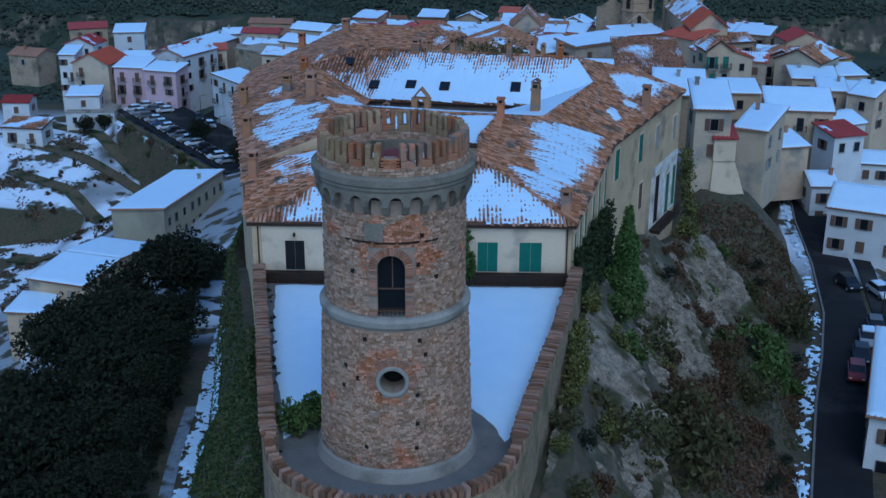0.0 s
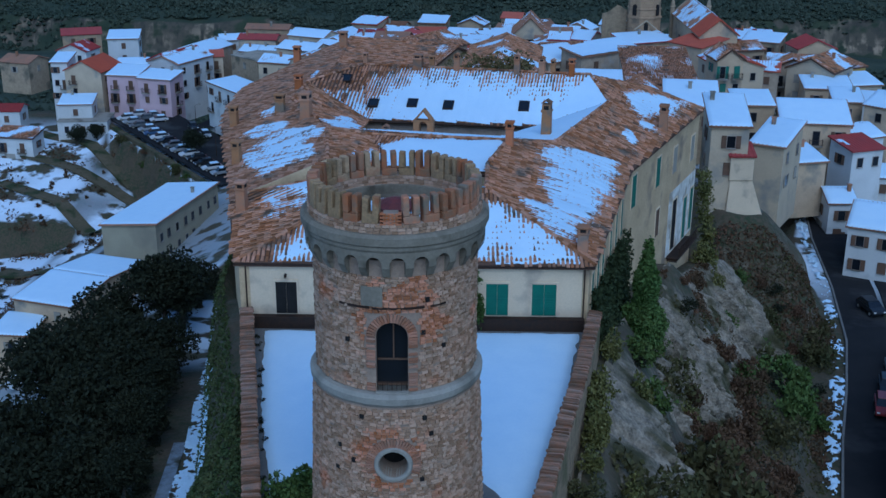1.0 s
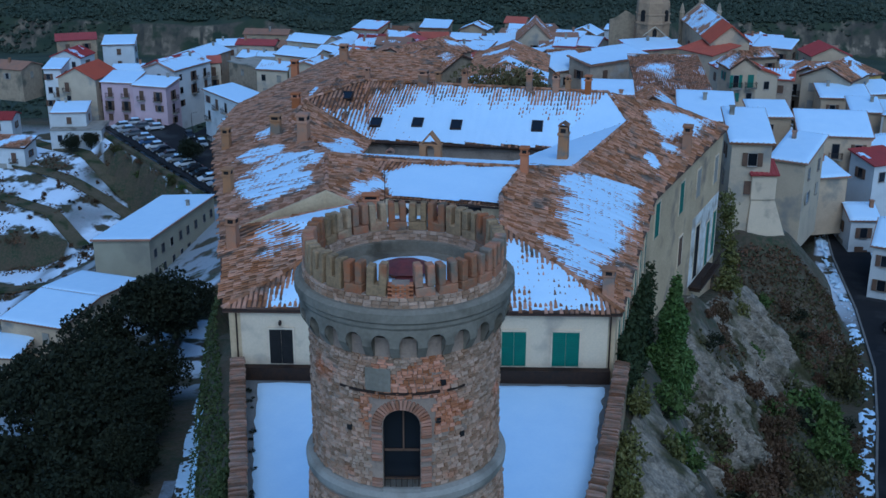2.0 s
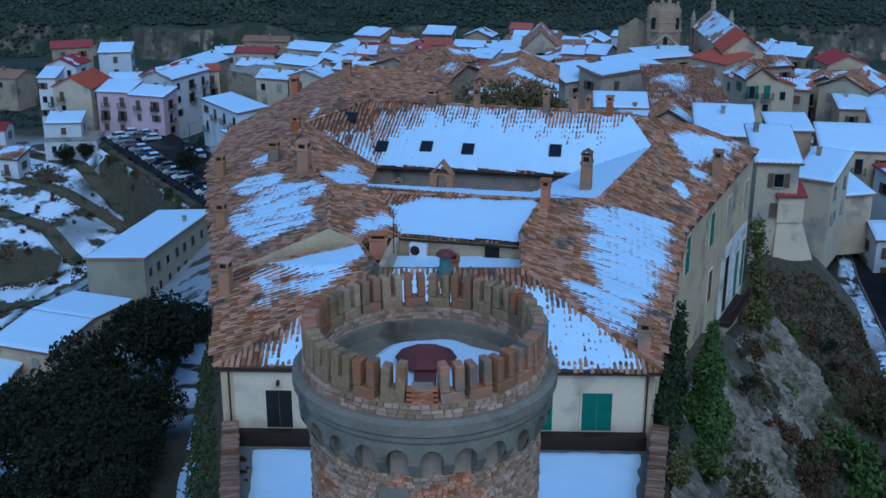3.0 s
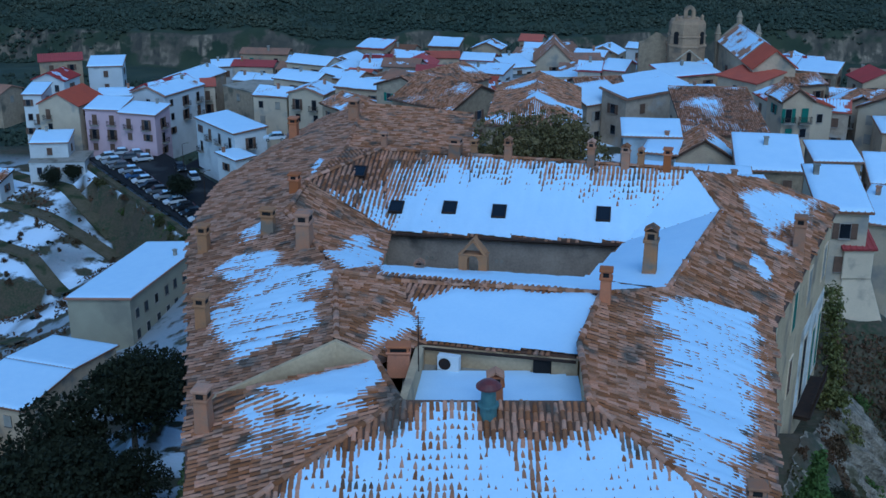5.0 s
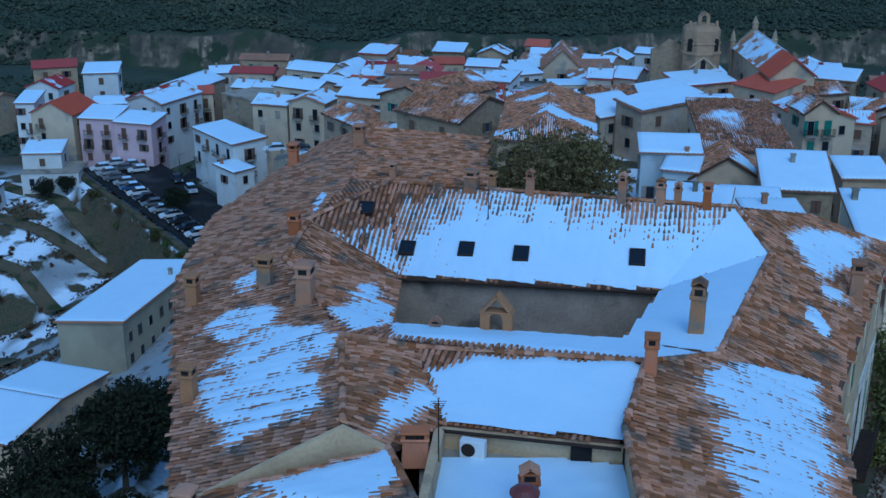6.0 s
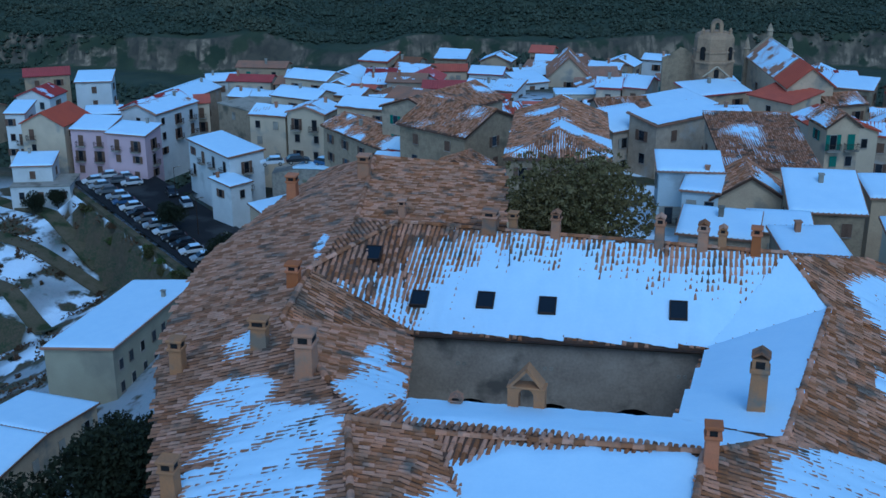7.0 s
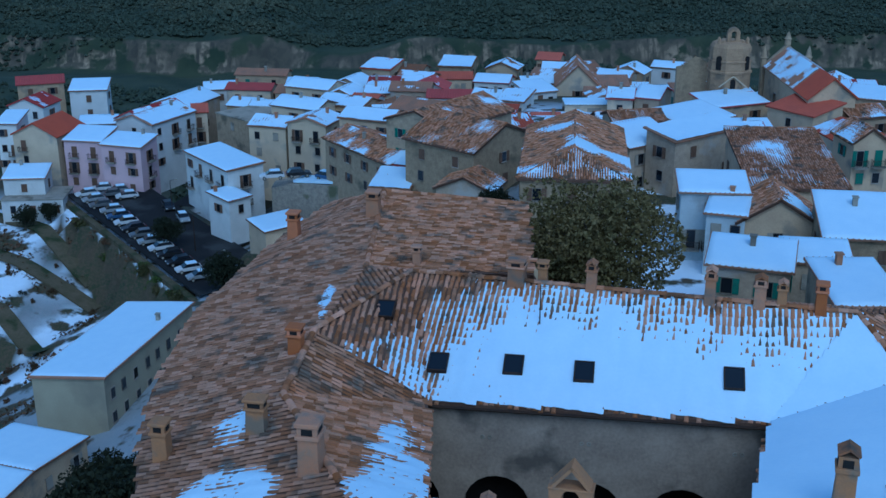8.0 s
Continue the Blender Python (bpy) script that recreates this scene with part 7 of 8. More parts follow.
house(22.3, 200.7, 28.4, 201.3, -20.2, 7.0, "gable", 0.45, "rubble", "old", 3, 2, balcony=True)
house(20.5, 236.6, 26.7, 235.5, -23.8, 6.4, "front", 0.2, "cream", "wine", 2, 1, balcony=True)
house(74.2, 182.7, 80.3, 181.6, -17.1, 6.9, "front", 0.2, "tan", "old", 2, 2)
house(49.9, 252.2, 57.0, 251.9, -24.6, 6.4, "front", 0.2, "tan", "old", 3, 2, balcony=True)
house(42.6, 257.0, 48.8, 254.2, -24.6, 5.5, "front", 1, "white", "old", 2, 1)
house(-11.8, 226.3, -4.8, 225.4, -23.3, 6.8, "gable", 0.2, "white", "wine", 2, 2, balcony=True)
house(-15.6, 242.8, -8.4, 240.0, -24.2, 5.9, "front", 1, "tan", "old", 2, 2, balcony=True)
house(66.0, 198.5, 73.9, 197.2, -18.3, 7.1, "mono", 1, "white", "old", 2, 2)
house(24.2, 248.9, 30.3, 250.2, -24.2, 6.4, "mono", 0.2, "stone", "old", 2, 1)
house(52.7, 231.5, 60.3, 232.9, -25.5, 7.0, "mono", 1, "cream", "old", 3, 2, balcony=True)
house(73.5, 235.9, 80.7, 232.9, -24.1, 6.7, "gable", 1, "cream", "old", 2, 2, balcony=True)
house(-57.4, 239.2, -50.6, 240.8, -26.3, 6.3, "front", 1, "white", "old", 2, 1)
house(68.4, 229.3, 74.9, 229.1, -23.4, 6.9, "gable", 0.2, "white", "red", 2, 1)
house(-49.5, 222.1, -43.3, 220.0, -25.8, 6.3, "front", 1, "tan", "old", 2, 2)
house(27.8, 193.6, 33.9, 194.9, -18.7, 5.5, "gable", 1, "cream", "old", 2, 2)

# ---- roads, walls and paths ----


def strip(name, line, width, material, label, category, lift=0.0, kind="structure", step=2.0):
    """A ribbon of road along a line, with a little thickness."""
    pts = []
    for (x0, y0, z0), (x1, y1, z1) in zip(line, line[1:]):
        n = max(1, int(math.hypot(x1 - x0, y1 - y0) / step))
        pts += [Vector((x0 + (x1 - x0) * i / n, y0 + (y1 - y0) * i / n, z0 + (z1 - z0) * i / n)) for i in range(n)]
    pts.append(Vector(line[-1]))
    verts, faces = [], []
    for i, p in enumerate(pts):
        d = (pts[min(i + 1, len(pts) - 1)] - pts[max(i - 1, 0)])
        nrm = Vector((d.y, -d.x, 0)).normalized() * width / 2
        for s, dz in ((-1, -0.4), (-1, 0), (1, 0), (1, -0.4)):
            verts.append(tuple(p + nrm * s + Vector((0, 0, lift + dz))))
    for i in range(len(pts) - 1):
        for k in range(3):
            a = 4 * i + k
            faces.append((a, a + 4, a + 5, a + 1))
    me = bpy.data.meshes.new(name)
    me.from_pydata(verts, [], faces)
    return data_ob(name, me, material, None, label, category, kind=kind)


def offset_line(line, d):
    out = []
    for i, (x, y, z) in enumerate(line):
        a, b = line[max(0, i - 1)], line[min(len(line) - 1, i + 1)]
        v = Vector((b[1] - a[1], -(b[0] - a[0]))).normalized() * d
        out.append((x + v.x, y + v.y, z))
    return out


strip("road", ROAD, 4.7, M_ASPHALT, "narrow wet asphalt road below the cliff", "road", 0.03)
strip("kerb", offset_line(ROAD, -2.5), 0.22, M_KERB, "grey concrete kerb of the road", "kerb", 0.16)


def drift(name, line, width, label, seed, fill=0.0):
    """Lumpy snow lying along a line, broken and uneven in width."""
    pts = []
    for (x0, y0, z0), (x1, y1, z1) in zip(line, line[1:]):
        n = max(1, int(math.hypot(x1 - x0, y1 - y0) / 0.18))
        pts += [Vector((x0 + (x1 - x0) * i / n, y0 + (y1 - y0) * i / n, z0 + (z1 - z0) * i / n)) for i in range(n)]
    verts, index, faces = [], {}, []
    for i, p in enumerate(pts[:-1]):
        d = pts[i + 1] - p
        nrm = Vector((d.y, -d.x, 0)).normalized()
        for k in range(25):
            c = (k - 12) / 12
            q = p + nrm * (c * width)
            h = fill + 0.17 * (1 - abs(c)) - 0.05 * (c * c > 0.9) + 0.36 * nz(q.x * 0.23, q.y * 0.23, seed) + 0.36 * nz(q.x * 1.37, q.y * 1.37, seed + 3) + 0.2 * nz(q.x * 3.3, q.y * 3.3, seed + 5)
            if h > 0.0:
                index[i, k] = len(verts)
                verts.append((q.x, q.y, max(p.z, ground_level(q.x, q.y)) + min(0.22, h) - 0.02))
    for (i, k), a in index.items():
        q = (index.get((i + 1, k)), index.get((i + 1, k + 1)), index.get((i, k + 1)))
        if None not in q:
            faces.append((a, *q))
    me = bpy.data.meshes.new(name)
    me.from_pydata(verts, [], faces)
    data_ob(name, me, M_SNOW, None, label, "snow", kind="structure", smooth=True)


drift("snow_bank", offset_line(ROAD, -3.4)[2:], 0.75, "broken strip of roadside snow on the bank", 4, -0.1)
drift("snow_bank", offset_line(PATHWAY, 1.8)[:8], 1.25, "broken strip of snow beside the path", 9, 0.03)
drift("snow_bank", offset_line(PATHWAY, 4.6)[:4], 1.1, "patchy snow on the grass verge of the path", 14)
strip("pavement", offset_line(ROAD, 3.9)[4:], 2.0, M_ASPHALT, "asphalt parking strip along the road", "pavement", 0.06)
strip("path", PATHWAY[:5], 1.15, M_PATH, "trodden snowy path under the castle wall", "path", 0.02)


def shelf(along, across, z):
    return (-55.6 - 0.43 * along + 0.90 * across, 167.0 + 0.647 * (0.90 * along + 0.43 * across), 0.9637 * z + 0.1)


strip("car_park", [shelf(-33, 7.5, -38.1), shelf(44, 7.5, -36.5)], 14.0, M_ASPHALT, "asphalt street and car park on a walled shelf", "road", 0.08)
bm = bmesh.new()
ends = [shelf(a, -1.6, 0)[:2] for a in (-36, 46)] + [shelf(a, -0.4, 0)[:2] for a in (46, -36)]
mesh_ob("retaining_wall", prism(ends, -58, [-37.4, -35.8, -35.8, -37.4]), M_BANK, None, "tall overgrown rubble retaining wall of the car park", "wall", kind="structure")
strip("street", [(-50.4, 184.64, -35.75), (-47.33, 193.13, -35.36), (-45.22, 206.23, -34.59), (-42.12, 219.17, -34.59)], 6.5, M_ASPHALT, "dark street climbing between the houses", "road", 0.3)
strip("street", [(-28.54, 170.5, -26.11), (-20.57, 166.78, -25.34), (-8.66, 156.71, -23.99)], 3.4, M_SNOW, "snowy lane above a stone wall", "road", 0.15)
mesh_ob("retaining_wall", prism([(-33, 170.2), (-27, 167.2), (-19, 163.2), (-8, 153.6), (-5.5, 156.5), (-18, 168.4), (-27.5, 173.2), (-33, 174.2)], -42, [-27.6, -26.0, -25.4, -24.1, -24.1, -25.4, -26.0, -27.6]), M_RUBBLE, None, "stone wall carrying a snowy lane", "wall", kind="structure")
for ends_ in (((-94, 194), (-78, 184), (-61, 168)), ((-92, 179), (-76, 172), (-59, 163.5)), ((-90, 167), (-76, 160), (-64, 148)), ((-82, 141), (-74, 138), (-66, 130))):
    line = []
    for (x0, y0), (x1, y1) in zip(ends_, ends_[1:]):
        line += [(x0 + (x1 - x0) * k / 6, y0 + (y1 - y0) * k / 6 + 0.8 * nz(x0 + k, y0)) for k in range(6)]
    line = [(x, y, ground_level(x, y)) for x, y in line]
    strip("terrace_bank", line, 3.0, M_BANK, "dark earth bank between snowy garden terraces", "bank", 0.45)

# ---- plants ----


def leaf_cloud(points, size, rnd, per=3, flat=0.0):
    """Leaves as small bent blades round the given points."""
    verts, faces = [], []
    for p in points:
        for _ in range(per):
            c = p + Vector((rnd.gauss(0, size * 0.5), rnd.gauss(0, size * 0.5), rnd.gauss(0, size * 0.4)))
            a = Vector((rnd.gauss(0, 1), rnd.gauss(0, 1), rnd.gauss(0, 1 - flat))).normalized()
            b = a.cross(Vector((rnd.gauss(0, 1), rnd.gauss(0, 1), rnd.gauss(0, 1)))).normalized()
            l, w = size * rnd.uniform(0.5, 1.1), size * rnd.uniform(0.3, 0.6)
            k = len(verts)
            verts += [tuple(c - a * l), tuple(c + b * w), tuple(c + a * l), tuple(c - b * w + Vector((0, 0, 0.15 * size)))]
            faces.append((k, k + 1, k + 2, k + 3))
    return verts, faces


def crown_points(rnd, rx, ry, rz, lobes, count, solid=0.25):
    cs = []
    for _ in range(lobes):
        v = Vector((rnd.gauss(0, 1), rnd.gauss(0, 1), rnd.gauss(0, 0.8))).normalized()
        k = rnd.uniform(0.45, 0.72)
        cs.append((Vector((v.x * rx * k, v.y * ry * k, v.z * rz * k)), rnd.uniform(0.3, 0.5)))
    out = []
    for _ in range(count):
        c, r = rnd.choice(cs)
        v = Vector((rnd.gauss(0, 1), rnd.gauss(0, 1), rnd.gauss(0, 1))).normalized()
        k = 1.0 if rnd.random() > solid else rnd.uniform(0.3, 1.0)
        if v.z < -0.3 and rnd.random() < 0.5:
            continue
        out.append(c + Vector((v.x * rx, v.y * ry, v.z * rz)) * r * k)
    return out


def limb(bm, a, b, r0, r1, sides=7):
    a, b = Vector(a), Vector(b)
    m0 = look(a, b)
    lo = [bm.verts.new(a + m0.to_3x3() @ Vector((r0 * math.cos(2 * math.pi * i / sides), r0 * math.sin(2 * math.pi * i / sides), 0))) for i in range(sides)]
    hi = [bm.verts.new(b + m0.to_3x3() @ Vector((r1 * math.cos(2 * math.pi * i / sides), r1 * math.sin(2 * math.pi * i / sides), 0))) for i in range(sides)]
    for i in range(sides):
        j = (i + 1) % sides
        bm.faces.new((lo[i], lo[j], hi[j], hi[i]))


def make_tree(seed, h, rx, rz, material, label, count=1500, leaf=0.42, lobes=16, group="trees"):
    rnd = random.Random(seed)
    root = thing("tree", pose(0, 0, 0), label, "tree", group)
    bm = bmesh.new()
    mid = Vector((rnd.uniform(-0.3, 0.3), rnd.uniform(-0.3, 0.3), h * 0.35))
    limb(bm, (0, 0, -1.0), mid, 0.034 * h, 0.024 * h)
    for k in range(6):
        a = 2 * math.pi * k / 6 + rnd.uniform(-0.3, 0.3)
        e = mid + Vector((math.cos(a) * rx * 0.55, math.sin(a) * rx * 0.55, h * rnd.uniform(0.2, 0.42)))
        limb(bm, mid, mid.lerp(e, 0.5) + Vector((0, 0, 0.3)), 0.017 * h, 0.011 * h, 5)
        limb(bm, mid.lerp(e, 0.5) + Vector((0, 0, 0.3)), e, 0.011 * h, 0.004 * h, 5)
    bmesh.ops.recalc_face_normals(bm, faces=bm.faces)
    part("trunk", bm, M_BARK, root)
    pts = [p + Vector((0, 0, h - rz)) for p in crown_points(rnd, rx, rx, rz, lobes, count)]
    v, f = leaf_cloud(pts, leaf, rnd)
    me = bpy.data.meshes.new("crown")
    me.from_pydata(v, [], f)
    data_ob("crown", me, material, root)
    return root


def set_tree(src, x, y, s, turn, z=None, squash=1.0):
    zz = ground_level(x, y) if z is None else z
    m = pose(x, y, zz, 0, 0, turn) @ Matrix.Diagonal((s, s, s * squash, 1))
    return m


rnd = random.Random(21)
dark = [make_tree(k, 11, 5.2, 4.6, M_LEAF_DARK, "dark evergreen oak with a dense uneven crown", 2500, 0.35, 24, "evergreen oaks below the castle") for k in range(3)]
spots = [(-40.4, 69.2, 1.0), (-34, 73.7, 1.0), (-33.3, 80.2, 0.85), (-41.2, 55.6, 1.1), (-34, 56.3, 0.95), (-36.9, 63.4, 1.0), (-40.1, 42, 1.1), (-33.8, 44, 0.95), (-46.5, 49.8, 1.1),
         (-38.2, 30.4, 1.1), (-32.1, 33, 0.85), (-36.2, 22, 1.1), (-30.5, 23.9, 0.8), (-43.6, 35.6, 1.1), (-29.8, 13.6, 0.8), (-35.8, 12.3, 1.1), (-45.4, 62.1, 1.0), (-37.7, 86.7, 0.8), (-32.7, 88.6, 0.75), (-42.7, 23.9, 1.1), (-43.8, 13.6, 1.1), (-27.6, 21.0, 0.72), (-27.2, 12.0, 0.7), (-29.0, 31.0, 0.78), (-29.6, 40.5, 0.8), (-31.0, 50.5, 0.8), (-26.6, 4.0, 0.7), (-25.6, 25.0, 0.52), (-26.8, 35.5, 0.56), (-28.2, 45.5, 0.6), (-24.6, 15.5, 0.5), (-29.6, 57.0, 0.62),
         (-49.6, 40.7, 1.1), (-39.9, 3.2, 1.1), (-31.9, 1.9, 0.9)]
for i, (x, y, s) in enumerate(spots):
    m = set_tree(None, x, y, s * rnd.uniform(0.92, 1.08), rnd.uniform(0, 360))
    if i < 3:
        dark[i].matrix_world = m
    else:
        copy_thing(dark[i % 3], m)
olive = [make_tree(40 + k, 10, 5.4, 4.8, M_OLIVE, "broad olive-green tree with reddish late leaves", 9500, 0.18, 34, "village trees") for k in range(2)]
olive[0].matrix_world = set_tree(None, 7.9, 76.1, 1.28, 20, -10.6)
olive[1].matrix_world = set_tree(None, 3.9, 77.6, 0.8, 140, -10.0)
for x, y, s, z in ((-49.2, 164.5, 0.62, -36.14), (-36.5, 145.1, 0.62, -35.94), (-78.2, 181.6, 0.42, None), (-74.8, 184.8, 0.36, None), (-60.2, 208.1, 0.5, None), (1.6, 126.6, 0.5, None)):
    copy_thing(dark[rnd.randrange(3)], set_tree(None, x, y, s, rnd.uniform(0, 360), z))
# dense conical evergreen against the castle wall
spire = thing("tree", pose(15.7, 13.4, -7.4), "dense cone-shaped bright-green evergreen against the castle wall", "tree")
rc = random.Random(77)
cone = []
for _ in range(3800):
    k = rc.random() ** 0.6
    a, r = rc.uniform(0, 2 * math.pi), (0.12 + 1.5 * k) * rc.uniform(0.75, 1.0) * (1 + 0.22 * math.sin(3 * k * 5 + 2))
    cone.append(Vector((r * math.cos(a), r * math.sin(a), 7.6 * (1 - k) + 0.2)))
v_, f_ = leaf_cloud(cone, 0.16, rc)
me = bpy.data.meshes.new("crown")
me.from_pydata(v_, [], f_)
data_ob("crown", me, surface("bright_evergreen_leaf", (0.065, 0.115, 0.022), (0.1, 0.14, 0.03), 0.5, 0.8, 0.0, island=0.35), spire)
bm = bmesh.new()
limb(bm, (0, 0, -1.5), (0, 0, 6.5), 0.2, 0.04)
part("trunk", bm, M_BARK, spire)
# ivy hanging on the castle wall above the rock
M_LEAF_IVY = surface("old_ivy_leaf", (0.022, 0.036, 0.012), (0.042, 0.052, 0.018), 0.5, 0.85, 0.0, island=0.3)
ivy_pts = []
for _ in range(5200):
    y = rc.uniform(2.5, 16.0) if rc.random() < 0.8 else rc.uniform(16.0, 21.0)
    x = 10.2 + (y - 1.76) * 0.2515
    top_z = 0.2 - 0.09 * (y - 2.5) + 1.3 * nz(y * 0.45, 2.2) + 0.5 * nz(y * 1.7, 5.1)
    low_z = cliff_head(y) - 1.0
    z = top_z + (low_z - top_z) * rc.random()
    out = 0.15 + (0.3 + 0.5 * (top_z - z) / (top_z - low_z)) * rc.random() * (1.2 + nz(y * 0.6, z * 0.6, 3))
    ivy_pts.append(Vector((x + out, y - 0.25 * out, z)))
v_, f_ = leaf_cloud(ivy_pts, 0.17, rc)
me = bpy.data.meshes.new("ivy")
me.from_pydata(v_, [], f_)
data_ob("ivy", me, M_LEAF_IVY, None, "curtain of dark ivy climbing the castle wall above the rock", "ivy")


def make_bush(seed, r, h, material, label, count=340, leaf=0.18, group="bushes"):
    rnd2 = random.Random(seed)
    pts = [p + Vector((0, 0, h * 0.45)) for p in crown_points(rnd2, r, r, h * 0.6, 9, count, 0.5)]
    v, f = leaf_cloud(pts, leaf, rnd2)
    me = bpy.data.meshes.new("bush")
    me.from_pydata(v, [], f)
    return data_ob("bush", me, material, None, label, "bush", group)


creeper_pts = []
for _ in range(900):
    z = rc.uniform(-12.5, -3.5)
    creeper_pts.append(Vector((25.4 - 0.13 * (z + 2) + rc.gauss(0, 0.35), 42.6 + rc.gauss(0, 0.5), z + 0.4 * nz(z, 3.0))))
v_, f_ = leaf_cloud(creeper_pts, 0.19, rc)
me = bpy.data.meshes.new("creeper")
me.from_pydata(v_, [], f_)
data_ob("creeper", me, M_LEAF_YELLOW, None, "yellow-green creeper hanging beside the castle's corner", "creeper")
terrace_bush = make_bush(3, 1.5, 2.2, M_LEAF_GREEN, "dense dark-green bush beside the tower", 900, 0.16, "")
terrace_bush.matrix_world = pose(-4.7, -17.4, -1.3)
ivy = make_bush(4, 0.95, 3.8, M_LEAF_GREEN, "climbing evergreen against the front wall", 900, 0.15, "")
ivy.matrix_world = pose(3.6, 1.2, -1.0)
kinds = [make_bush(10, 1.6, 2.0, M_LEAF, "olive-green shrub on the rock slope"), make_bush(11, 1.5, 1.6, M_SCRUB, "brown winter scrub on the rock slope"),
         make_bush(12, 1.1, 2.4, M_LEAF_YELLOW, "yellowish shrub rooted in the wall foot"), make_bush(13, 1.9, 1.8, M_LEAF_DARK, "dark evergreen shrub on the slope"),
         make_bush(14, 1.5, 1.7, M_LEAF_GREEN, "mid-green shrub on the slope")]
first = [True] * 5


def plant(k, x, y, s, sink=0.25):
    m = pose(x, y, ground_level(x, y) - sink * s, 0, 0, rnd.uniform(0, 360)) @ Matrix.Diagonal((s, s, s * rnd.uniform(0.8, 1.2), 1))
    if first[k]:
        kinds[k].matrix_world = m
        first[k] = False
    else:
        copy_thing(kinds[k], m)


for x, y, k, s in ((10, -5.3, 2, 0.9), (9.8, -6.9, 2, 0.9), (9.5, -8.5, 2, 0.8), (9.6, -3.3, 2, 0.6), (17.5, 11.6, 0, 1.3), (18.7, 10.3, 2, 1.0), (16.3, 14.2, 4, 1.0), (26.3, 37.8, 2, 1.0), (26.9, 39.4, 2, 0.9), (27.1, 36.1, 4, 1.0),
                   (9.2, -10.4, 2, 0.7), (8.7, -12.2, 0, 0.5), (9.9, -11.6, 3, 0.6), (8.3, -14.4, 2, 0.6), (9.0, -16.2, 0, 0.6), (10.6, -13.8, 1, 0.7), (12.4, -7.6, 0, 1.1), (13.6, -6.2, 0, 1.0), (11.6, -9.0, 2, 0.8), (13.2, -9.4, 1, 0.9), (15.0, -3.6, 0, 0.9),
                   (14.1, 6.4, 4, 1.0), (14.7, 12.9, 4, 1.0), (12.3, -20.8, 0, 0.9), (12.9, -13, 4, 0.8), (11.1, -15.6, 0, 0.8)):
    plant(k, x, y, s)
for _ in range(190):
    x, y = rnd.uniform(19, 43), rnd.uniform(-20, 54)
    d, _z = along_line(x, y, ROAD)
    if d < 4.6 or inside(x, y, SPUR):
        continue
    q = nz(x * 0.08, y * 0.06, 11)
    k = rnd.choice((1, 1, 3)) if q > -0.05 or x < 27 else rnd.choice((0, 4, 4, 1))
    plant(k, x, y, rnd.uniform(0.5, 1.15))
for x, y, k, size in ((13.4, 1.0, 2, 1.0), (14.6, 3.2, 4, 1.2), (11.6, 1.4, 2, 0.8), (10.4, -3.4, 2, 0.9), (9.8, -8.0, 2, 0.7), (17.6, 2.6, 0, 1.3), (19.0, 5.0, 1, 1.7), (13.9, 5.6, 3, 0.7), (14.4, 8.4, 4, 0.6),
                      (18.2, -1.5, 0, 1.5), (23.2, 16.0, 1, 1.5), (25.0, 19.0, 1, 1.8), (30.5, 34.0, 4, 1.8), (30.0, 30.5, 3, 1.7), (31.8, 27.5, 4, 1.6), (32.5, 31.0, 4, 1.7), (24.5, 22.0, 1, 1.6), (26.6, 26.0, 1, 1.6), (28.4, 30.0, 1, 1.5),
                      (33.5, 36.0, 4, 1.8), (34.5, 40.0, 4, 1.7), (31.0, 39.0, 4, 1.6), (29.6, 43.0, 4, 1.3), (27.0, 24.0, 1, 1.6), (25.9, 40.2, 2, 1.2), (26.5, 42.4, 2, 1.4), (27.0, 44.4, 2, 1.3), (21.5, 12.0, 1, 1.4), (20.4, 8.0, 3, 1.5)):
    plant(k, x, y, size, 0.2)
for _ in range(60):
    y = rnd.uniform(0, 44)
    x = (11 + 0.25 * y if y < 20.6 else 16.4 + 0.47 * (y - 20.6)) + rnd.uniform(4.5, 9.5)
    if y < 30 or x > 28:
        plant(rnd.choice((1, 1, 1, 3)), x, y, rnd.uniform(0.7, 1.25))
for _ in range(60):
    x, y = rnd.uniform(-70, -47), rnd.uniform(99, 177)
    if rnd.random() < 0.8:
        plant(rnd.choice((1, 1, 3)), x - 22 if y < 131 else x - 14, y, rnd.uniform(0.4, 0.9))
for k in range(30):
    y = -6 + 2.0 * k
    x = -18.1 - 0.165 * (y + 5) - rnd.uniform(1.1, 2.4)
    plant(3, x, y, rnd.uniform(0.6, 1.1))
for _ in range(26):
    a = rnd.uniform(-34, 44)
    x, y, _z = shelf(a, -2.2, 0)
    z = rnd.uniform(-42, -37.5)
    m = pose(x, y, z, 0, 0, rnd.uniform(0, 360)) @ Matrix.Scale(rnd.uniform(0.5, 0.9), 4)
    copy_thing(kinds[rnd.choice((0, 1, 4))], m)
for k in range(46):
    y = 0.4 - 0.45 * k
    x = -9.05 + (0.4 - y) * 0.172
    if rnd.random() < 0.45:
        m = pose(x + rnd.uniform(-0.15, 0.1), y + rnd.uniform(-0.2, 0.2), -1.25, 0, 0, rnd.uniform(0, 360)) @ Matrix.Scale(rnd.uniform(0.1, 0.22), 4)
        copy_thing(kinds[3], m)


